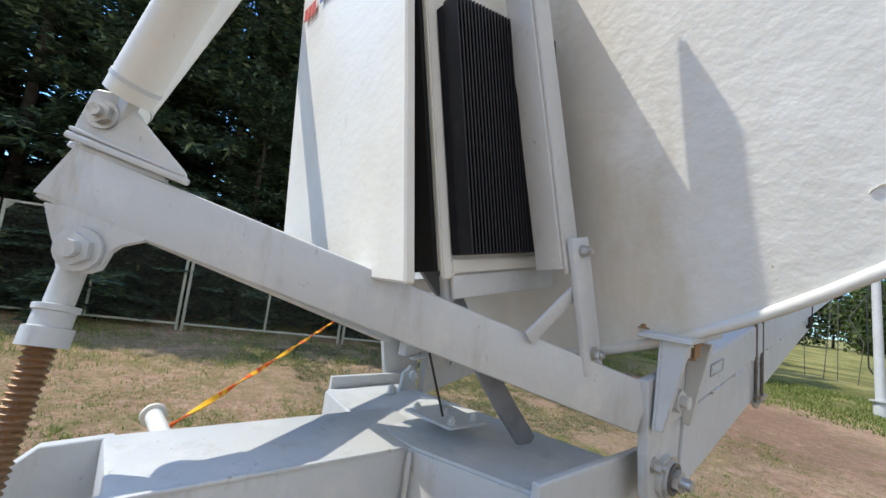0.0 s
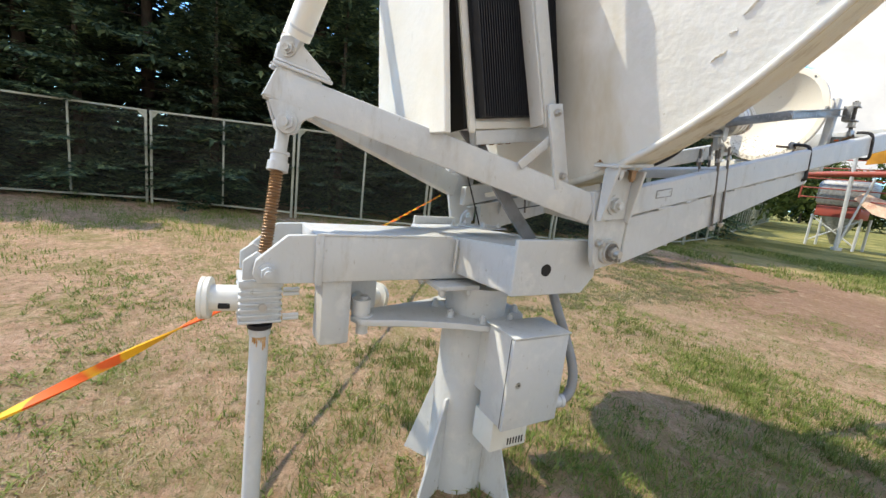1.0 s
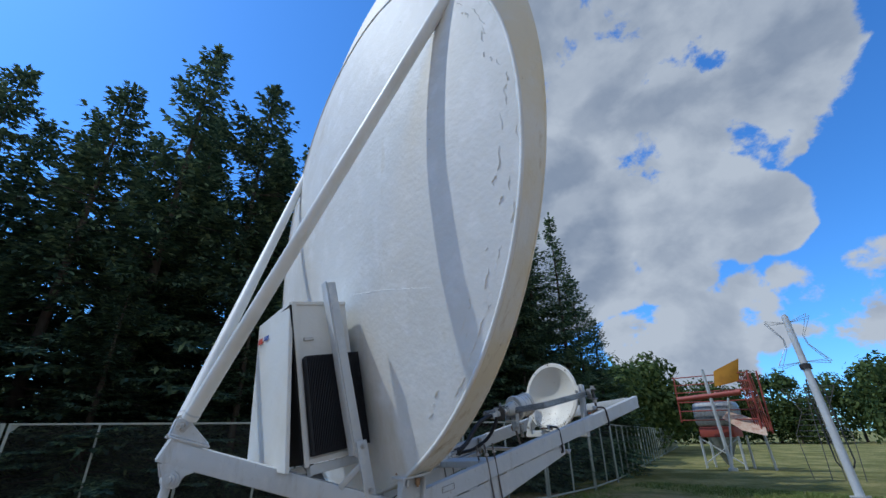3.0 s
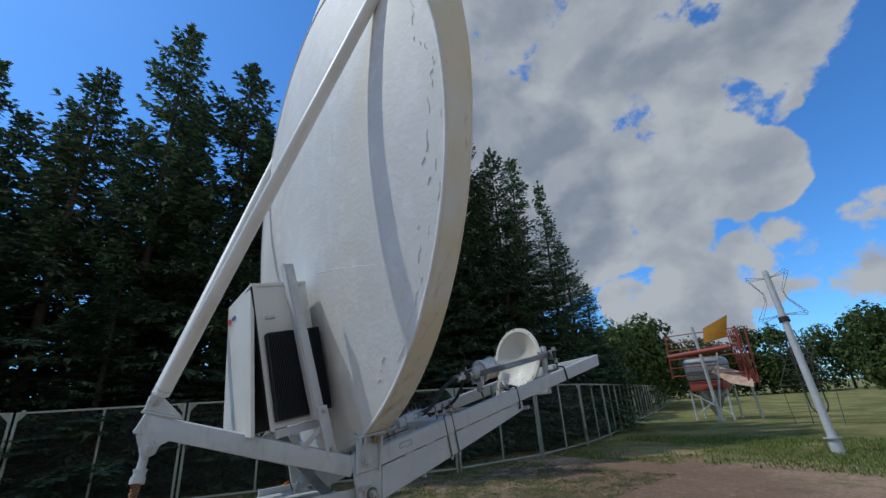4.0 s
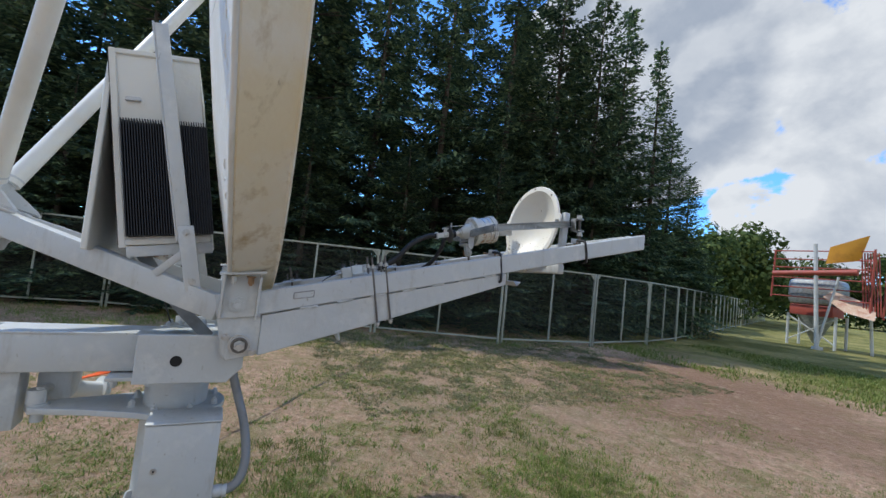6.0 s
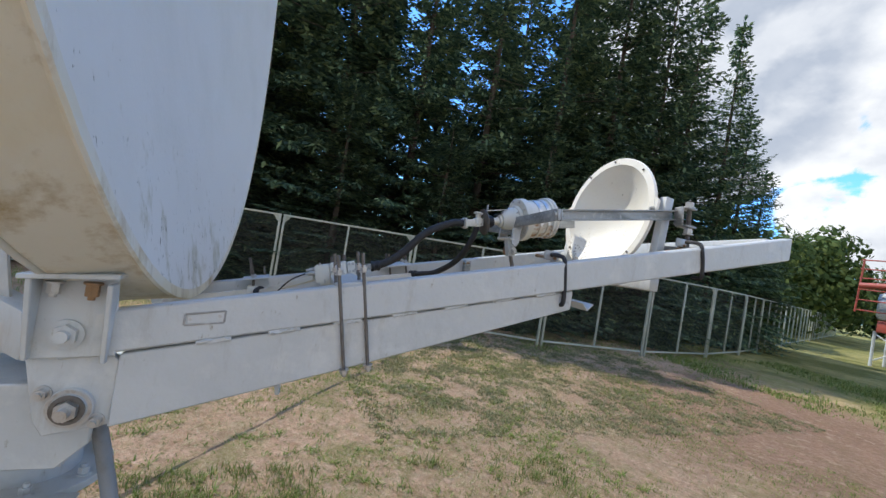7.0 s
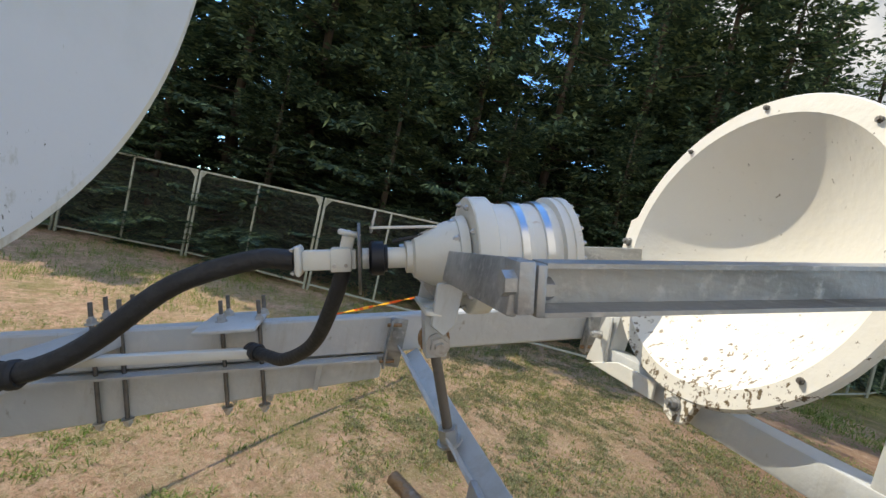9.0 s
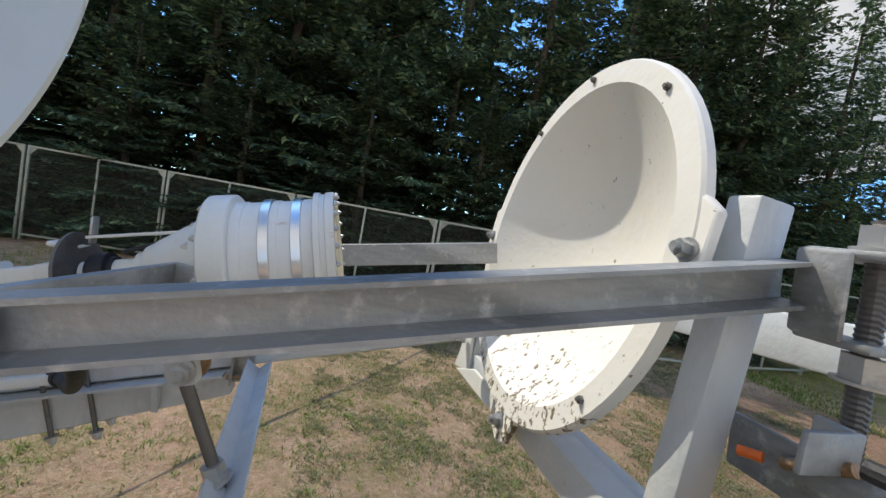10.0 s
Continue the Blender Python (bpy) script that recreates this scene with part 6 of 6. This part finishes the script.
# ---- trees ----
def spruce_mesh(seed, height, radius, bare=0.4, fine=1.0):
    """Crown of drooping boughs, each a fan of small needle sprays."""
    rnd = random.Random(seed)
    verts, faces = [], []

    def spray(c, d, size):
        """One short needled shoot, flat in the bough's plane."""
        side = Vector((-d.y, d.x, 0))
        if side.length < 0.01:
            side = Vector((1, 0, 0))
        side.normalize()
        side = (side + Vector((0, 0, rnd.uniform(-0.5, 0.5)))).normalized()
        b = len(verts)
        w = size * rnd.uniform(0.17, 0.26) + 0.002 / fine
        tip = c + d * size + Vector((0, 0, size * rnd.uniform(-0.25, 0.12)))
        mid = c + d * size * 0.42
        verts.extend([c, mid + side * w, tip, mid - side * w])
        faces.append((b, b + 1, b + 2, b + 3))

    def twig(c, d, length):
        k = max(1, int(length * 9.0 * fine + 0.5))
        for i in range(k):
            dd = (d + Vector((rnd.uniform(-0.45, 0.45), rnd.uniform(-0.45, 0.45), rnd.uniform(-0.25, 0.2)))).normalized()
            spray(c + d * length * i / k, dd, length / k * rnd.uniform(1.1, 1.6) + 0.02)
    z = bare
    while z < height - 0.15:
        f = (z - bare) / (height - bare)
        reach = radius * (1 - f) ** 0.80 * (0.84 + 0.16 * math.sin(11 * f + seed)) + 0.12
        for k in range(int(5 + 5.5 * (1 - f))):
            a = rnd.uniform(0, 2 * math.pi)
            L = reach * (rnd.uniform(0.72, 1.06) if rnd.random() < 0.8 else rnd.uniform(0.4, 1.25))
            lift = rnd.uniform(-0.05, 0.08) + 0.55 * f
            z0 = z + rnd.uniform(-0.06, 0.06)
            d = Vector((math.cos(a), math.sin(a), 0))
            n = Vector((-d.y, d.x, 0))

            def along(t):
                return Vector((0, 0, z0)) + d * L * t + Vector((0, 0, L * (lift * t - 0.42 * t * t * (1 - f) + 0.16 * t ** 4)))
            # twigs to both sides of the bough, in its drooping plane
            m = max(4, int(7.0 * L * fine))
            for j in range(m):
                t = 0.12 + 0.88 * (j + rnd.random() * 0.5) / m
                c = along(t)
                span = (0.10 + 0.30 * L * (1.08 - t)) * rnd.uniform(0.7, 1.2)
                for s in (1, -1):
                    dd = (d * 0.75 + n * s * rnd.uniform(0.6, 1.0) + Vector((0, 0, rnd.uniform(-0.28, 0.02)))).normalized()
                    twig(c, dd, min(span, 0.55))
                    if span > 0.26:
                        twig(c + dd * span * 0.5, (dd + d * rnd.uniform(0.4, 0.9) + Vector((0, 0, rnd.uniform(-0.3, 0)))).normalized(), span * 0.5)
                if rnd.random() < 0.6:
                    spray(c, (d * 0.5 + n * rnd.uniform(-0.4, 0.4) + Vector((0, 0, -rnd.uniform(0.4, 1.0)))).normalized(), rnd.uniform(0.10, 0.22))
            tip = along(1.0)
            for s in (0, 0.5, -0.5):
                spray(tip - d * 0.05, (d + n * s + Vector((0, 0, 0.3))).normalized(), 0.17)
        z += rnd.uniform(0.24, 0.34) * (1 - 0.25 * f)
    for k in range(16):
        a = rnd.uniform(0, 6.28)
        spray(Vector((0, 0, height - 0.5 * rnd.random())), Vector((0.35 * math.cos(a), 0.35 * math.sin(a), 0.9)).normalized(), 0.22)
    me = bpy.data.meshes.new("crown")
    me.from_pydata(verts, [], faces)
    me.materials.append(SPRUCE)
    bm = rod(B(), (0, 0, -0.1), (0, 0, height * 0.97), 0.15 * height / 12, 0.012, 12)
    rn = random.Random(seed + 5)
    for k in range(44):
        zz = bare + (height - bare) * rn.random() * 0.8
        a = rn.uniform(0, 6.28)
        L = radius * (1 - (zz - bare) / (height - bare)) * 0.8
        rod(bm, (0, 0, zz), (L * math.cos(a), L * math.sin(a), zz - 0.12 * L), 0.022, 0.006, 5)
    return me, finish(bm, "trunk", BARK)


def leafy_mesh(seed, height, width):
    rnd = random.Random(seed)
    verts, faces = [], []
    lobes = [(Vector((rnd.uniform(-0.5, 0.5) * width * 0.75, rnd.uniform(-0.5, 0.5) * width * 0.75, height * rnd.uniform(0.12, 0.86))), width * rnd.uniform(0.16, 0.30)) for _ in range(30)]
    for c, r in lobes:
        for k in range(150):
            d = Vector((rnd.gauss(0, 1), rnd.gauss(0, 1), rnd.gauss(0, 1))).normalized()
            p = c + d * r * rnd.uniform(0.72, 1.08)
            u = d.orthogonal().normalized()
            u.rotate(Matrix.Rotation(rnd.uniform(0, 6.28), 3, d))
            u = (u + d * rnd.uniform(-0.6, 0.6)).normalized()
            v = d.cross(u)
            s = height * rnd.uniform(0.018, 0.038)
            b = len(verts)
            verts.extend([p - u * s, p + v * s * 0.7, p + u * s, p - v * s * 0.7])
            faces.append((b, b + 1, b + 2, b + 3))
    me = bpy.data.meshes.new("crown")
    me.from_pydata(verts, [], faces)
    me.materials.append(LEAF)
    bm = rod(B(), (0, 0, -0.2), (0, 0, height * 0.5), height * 0.022, height * 0.012, 10)
    for c, r in lobes[:9]:
        rod(bm, (0, 0, height * 0.3), c, height * 0.009, height * 0.002, 6)
    return me, finish(bm, "trunk", BARK)


def plant(name, meshes, at, turn, size, label, category, group):
    t = thing(name, at, label, category, group)
    t.rotation_euler = (0, 0, turn)
    t.scale = (size[0], size[0], size[1])
    for nm, me in zip(("crown", "trunk"), meshes):
        o = new(nm, me)
        o.parent = t
    return t


KINDS = [spruce_mesh(11, 12.0, 2.9), spruce_mesh(23, 12.0, 2.6, 0.6), spruce_mesh(37, 12.0, 3.2, 0.3), spruce_mesh(58, 12.0, 1.9, 0.3), spruce_mesh(71, 12.0, 3.1, 0.3, 0.34)]
# x, y, height, width factor, kind
SPRUCES = [(-9.5, -8.5, 12.5, 1.2, 0), (-9.4, -5.2, 11.5, 1.2, 2), (-9.3, -2.4, 12.5, 1.15, 1), (-9.1, 0.2, 13.2, 1.25, 0), (-9.3, 2.3, 16.6, 1.3, 1), (-9.0, 4.7, 15.9, 1.3, 2), (-8.2, 7.2, 15.0, 1.2, 0),
           (-7.4, 9.5, 15.2, 1.15, 2), (-6.3, 11.6, 14.6, 1.2, 0), (-5.7, 13.4, 14.8, 1.1, 2), (-5.2, 15.0, 13.4, 1.0, 0), (-5.6, 16.9, 13.7, 1.1, 1), (-5.5, 19.0, 12.9, 1.0, 3), (-6.0, 21.0, 9.8, 1.0, 2), (-6.4, 23.2, 7.8, 1.0, 1),
           (-12.2, -6.6, 13.5, 1.2, 4), (-12.2, -3.6, 13.4, 1.2, 4), (-12.4, -0.6, 13.6, 1.2, 4), (-12.3, 3.3, 15.6, 1.2, 4), (-12.0, 6.2, 15.6, 1.0, 4), (-11.4, 9.0, 14.8, 1.1, 4), (-13.2, 1.4, 14.2, 1.2, 4), (-13.0, -2.0, 13.0, 1.2, 4), (-13.2, -5.0, 12.6, 1.2, 4), (-12.6, 12.2, 14.4, 1.1, 4), (-9.8, 11.8, 14.8, 1.2, 0), (-9.2, 14.8, 14.2, 1.2, 2), (-8.8, 17.6, 12.8, 1.1, 0), (-9.0, 20.6, 10.8, 1.1, 1), (-8.0, 13.2, 13.6, 1.1, 4), (-7.6, 16.2, 13.0, 1.1, 4), (-7.4, 18.6, 11.8, 1.0, 4), (-11.6, 15.2, 14.0, 1.2, 4), (-11.2, 18.4, 12.6, 1.2, 4), (-10.6, 6.0, 14.6, 1.1, 4), (-10.8, 3.2, 14.8, 1.1, 4),
           (-7.8, -3.8, 6.4, 1.0, 2), (-7.7, -1.0, 6.0, 1.0, 0), (-7.2, 1.8, 5.6, 1.0, 2), (-6.4, 4.8, 6.2, 1.0, 0), (-5.6, 7.6, 5.6, 0.9, 2), (-4.7, 10.4, 5.8, 0.9, 0), (-4.4, 14.4, 5.4, 0.85, 2)]
rs = random.Random(4)
for x, y, h, w, k in SPRUCES:
    plant("spruce_tree", KINDS[k], (x, y, -0.05), rs.uniform(0, 6.28), (w * (0.75 + 0.25 * h / 12), h / 12.0), "tall dark green spruce behind the fence" if h > 7 else "young dark green spruce close behind the fence", "spruce tree", "spruce row")

LEAFY = [leafy_mesh(3, 10.0, 9.0), leafy_mesh(8, 10.0, 8.0), leafy_mesh(15, 10.0, 10.0)]
rs = random.Random(9)
row = [(-11.0, 27.5, 6.5), (-13.0, 32.0, 6.5), (-15.0, 38.0, 7.5), (-15.0, 44.0, 9.0), (-18.5, 52.0, 9.5), (-22.0, 60.0, 10.0)]
k = 0
while k < 26:
    row.append((-34 + 4.6 * k + rs.uniform(-1, 1), 86 + rs.uniform(-6, 12) - 0.10 * k, 9.6 * rs.uniform(0.7, 1.3)))
    k += 1
for i, (x, y, h) in enumerate(row):
    plant("leafy_tree", LEAFY[i % 3], (x, y, -0.1), rs.uniform(0, 6.28), (h / 10 * rs.uniform(0.85, 1.1), h / 10), "round-crowned green broadleaf tree at the field's edge", "tree", "far broadleaf trees")


# ---- leaning mast with wire aerial ----
def build_mast():
    m = thing("leaning_mast", (3.95, 15.65, 0), "leaning pale grey steel mast with wire bow-tie aerials", "mast")
    p, q = Vector((3.95, 15.64, -0.05)), Vector((3.635, 16.17, 4.63))
    d = (q - p).normalized()
    part("pole", rod(B(), p + d * 0.3, q, 0.092, 0.078, 20), PAINT, m)
    part("base_socket", rod(B(), p, p + d * 0.36, 0.13, seg=20), PAINT, m)
    part("base_flange", rod(B(), p + d * 0.36, p + d * 0.40, 0.19, seg=24), PAINT, m)
    part("cap", rod(B(), q, q + d * 0.05, 0.05, seg=14), PAINT, m)
    xx = Vector((1, 0.1, 0))
    xx = (xx - d * xx.dot(d)).normalized()
    yy = d.cross(xx)

    def wire(pts, r=0.006):
        bm = B()
        for a, b in zip(pts, pts[1:]):
            rod(bm, a, b, r, seg=6)
        return bm
    half, reach = 0.62, 0.52
    c = p + d * 4.0
    for s in (1, -1):
        for t in (0.0, 0.45, -0.45):
            side = (xx * s + yy * t).normalized()
            loop = [c + d * half * 0.85, c + d * half + side * reach, c + d * 0.1 + side * reach * 0.45, c - d * half * 0.2 + side * reach * 0.5, c - d * half + side * reach * 1.1, c - d * half * 0.9 + side * 0.08]
            part("wire_loop", wire(loop), GALV, m)
    for s in (1, -1):
        loop = [p + d * 3.0 + xx * s * 0.1, p + d * 2.6 + xx * s * 0.16, p + d * 1.1 + xx * s * 0.17, p + d * 0.95 + xx * s * 0.1]
        part("cable", wire(loop, 0.016), RUBBER, m)
    part("clamp", rod(B(), p + d * 3.25, p + d * 3.38, 0.125, seg=18), RUBBER, m)
    return m


build_mast()


def build_cage_aerial():
    c = thing("cage_aerial", (2.1, 24.0, 0), "rust-grey wire cage aerial standing on the grass", "aerial")
    for s in (1, -1):
        pts = [Vector((2.1 + s * 0.75, 24, 0.0)), Vector((2.1 + s * 0.85, 24, 1.55)), Vector((2.1 + s * 0.42, 24, 2.4)), Vector((2.1 + s * 0.85, 24, 3.3))]
        bm = B()
        for a, b in zip(pts, pts[1:]):
            rod(bm, a, b, 0.014, seg=6)
        part("side_bar", bm, THREAD, c)
        bm = rod(B(), (2.1 + s * 0.2, 24, 0), (2.1 + s * 0.08, 24, 3.4), 0.015, seg=6)
        part("upright", bm, THREAD, c)
    for k in range(10):
        z = 1.5 + 0.2 * k
        w = 0.42 + 0.43 * abs(z - 2.4) / 0.9
        part("rung", rod(B(), (2.1 - w, 24, z), (2.1 + w, 24, z), 0.008, seg=5), THREAD, c)
    return c


build_cage_aerial()


# ---- red lattice antenna ----
def build_red_antenna():
    r = thing("lattice_antenna", (-2.28, 26.9, 0), "red-framed radar antenna on post with orange sail panel", "antenna")
    part("front_post", rod(B(), (-2.28, 26.7, -0.3), (-2.50, 26.7, 4.75), 0.085, 0.075, 14), PAINT, r)
    part("post_foot", rod(B(), (-2.27, 26.7, -0.3), (-2.27, 26.7, 0.1), 0.2, seg=14), PAINT, r)
    part("boom_tube", rod(B(), (-4.05, 26.6, 3.32), (-1.05, 26.8, 3.5), 0.13, seg=14), RED, r)
    part("orange_sail", plate(B(), [(-2.15, 26.8, 3.85), (-1.15, 27.2, 4.05), (-0.86, 27.2, 5.15), (-2.05, 26.9, 4.62)], (0.02, 0.03, 0)), OCHRE, r, "flat orange sail panel")
    o = [(-2.25, 27, 2.35), (-1.5, 27, 1.75), (-0.55, 27, 1.5), (-0.62, 27.3, 2.0), (-1.4, 27.6, 2.35), (-2.1, 27.4, 2.62)]
    part("faded_reflector", plate(B(), o, (0.02, 0.05, 0.06)), PEACH, r, "faded peeling reflector segment")
    # red cage
    z0, z1 = 1.6, 4.55
    for x, y in ((-4.35, 27.2), (-0.75, 27.2), (-0.55, 28.0)):
        part("cage_upright", rod(B(), (x, y, z0 + 0.6 if x < -3 else z0), (x + 0.1, y, z1), 0.04, seg=8), RED, r)
    for z in (2.3, 2.75, 3.2, 3.7, 4.1, 4.5):
        part("cage_rail", rod(B(), (-4.35, 27.2, z), (-0.7, 27.2, z - 0.05), 0.028, seg=6), RED, r)
    for k in range(7):
        x = -1.0 + 0.09 * k
        part("cage_bar", rod(B(), (x + 0.05, 27.25, 1.7), (x - 0.12, 27.35, 4.4), 0.028, seg=6), RED, r)
    # cabin behind
    part("cabin", block(B(), (-3.9, 27.6, 1.95), (-1.9, 29.0, 3.2), 0.25), GALV, r, "dull grey domed cabin")
    part("cabin_skirt", block(B(), (-3.75, 27.65, 1.45), (-2.1, 28.9, 1.95), 0.03), RED, r)
    bm = lathe(B(), (-2.9, 28.2, 0.15), (0, 0, 1), [(0, 0.1), (0.2, 0.2), (1.3, 0.7)], 10)
    part("hopper", bm, GALV, r)
    for x, y in ((-3.8, 27.7), (-2.0, 27.7), (-3.8, 28.9), (-2.0, 28.9)):
        part("leg", rod(B(), (x, y, -0.1), (x, y, 1.5), 0.06, seg=8), PAINT, r)
    part("leg_brace", rod(B(), (-3.8, 27.7, 0.2), (-2.0, 27.7, 1.4), 0.03, seg=6), PAINT, r)
    part("leg_brace", rod(B(), (-2.0, 27.7, 0.2), (-3.8, 27.7, 1.4), 0.03, seg=6), PAINT, r)
    part("outer_leg", rod(B(), (-0.9, 28.2, -0.1), (-0.95, 28.0, 1.9), 0.06, seg=8), PAINT, r)
    part("stay", rod(B(), (-2.3, 26.8, 0.2), (-1.8, 27.2, 3.3), 0.05, seg=8), PAINT, r)
    return r


build_red_antenna()


# ---- grass ----
def build_grass():
    rnd = np.random.default_rng(5)

    def tufts(name, material, count, region, blades, hgt, dens, label, wide=(0.0014, 0.0030), spread=0.025, patch=0.8, flat=0.0):
        verts, faces = [], []
        x0, x1, y0, y1 = region
        made = 0
        while made < count:
            x, y = rnd.uniform(x0, x1), rnd.uniform(y0, y1)
            v = 0.5 + 0.6 * noise.noise(Vector((x * patch, y * patch, dens))) + 0.3 * noise.noise(Vector((x * patch * 3.7, y * patch * 3.7, dens + 4)))
            if v < rnd.uniform(0.35, 0.8):
                made += 0.1
                continue
            made += 1
            z = ground_height(x, y) - 0.006
            size = rnd.uniform(0.6, 1.25)
            for k in range(int(rnd.integers(*blades))):
                a = rnd.uniform(0, 6.283)
                h = hgt * size * rnd.uniform(0.5, 1.15)
                lean = rnd.uniform(0.2, 1.1) + flat
                bx, by = x + rnd.normal(0, spread), y + rnd.normal(0, spread)
                dx, dy = math.cos(a), math.sin(a)
                w = rnd.uniform(*wide)
                b = len(verts)
                up = max(0.12, 1.0 - 0.35 * lean)
                mx_, my_ = bx + dx * h * lean * 0.35, by + dy * h * lean * 0.35
                verts.extend([(bx - dy * w, by + dx * w, z), (bx + dy * w, by - dx * w, z), (mx_ + dy * w * 0.8, my_ - dx * w * 0.8, z + h * 0.6 * up), (mx_ - dy * w * 0.8, my_ + dx * w * 0.8, z + h * 0.6 * up), (bx + dx * h * lean, by + dy * h * lean, z + h * up)])
                faces.extend([(b, b + 1, b + 2, b + 3), (b + 3, b + 2, b + 4)])
        me = bpy.data.meshes.new(name)
        me.from_pydata(verts, [], faces)
        me.materials.append(material)
        tagged(new(name, me), label, "grass", kind="stuff")
    tufts("dry_grass", STRAW, 9000, (0.5, 6.2, 0.8, 7.5), (4, 8), 0.05, 3.0, "short straw-coloured dry grass", (0.0012, 0.0022), 0.04, 0.9, 0.9)
    tufts("green_grass", GRASS, 8000, (-1.0, 6.2, 0.6, 9.5), (5, 9), 0.042, 21.0, "scattered short green grass tufts", (0.0016, 0.0034), 0.03)
    tufts("clumps", TUFT, 13000, (-3.6, 2.0, 4.4, 11.5), (6, 11), 0.05, 61.0, "small scattered clumps of grey-green tufts on bare soil", (0.003, 0.006), 0.022, 2.2, 0.4)
    tufts("near_clumps", WEED, 2600, (0.0, 5.6, 0.4, 6.5), (6, 11), 0.055, 71.0, "small green weeds scattered on sandy soil", (0.003, 0.006), 0.022, 1.6, 0.4)
    tufts("lush_grass", WEED, 3600, (-2.6, 7.0, 12.8, 19.0), (5, 8), 0.12, 81.0, "lush green grass beyond the bare soil", (0.006, 0.012), 0.10, 0.3)
    tufts("far_grass", GRASS, 5000, (-5.5, 1.5, -2.5, 14), (4, 7), 0.06, 31.0, "patchy green grass towards the fence", (0.003, 0.006), 0.06)
    tufts("fence_grass", GRASS, 3400, (-6.5, -1.8, -3, 17), (5, 9), 0.15, 11.0, "longer grass along the fence", (0.002, 0.004), 0.05)
    tufts("weeds", WEED, 1000, (2.4, 5.4, 1.8, 6.0), (12, 24), 0.085, 7.0, "taller green tufts round the post", (0.0018, 0.0036), 0.03)
    tufts("shade_grass", GRASS, 2400, (3.3, 5.8, 3.2, 6.4), (5, 10), 0.06, 47.0, "green grass below the dish", (0.0016, 0.0032), 0.03)


build_grass()
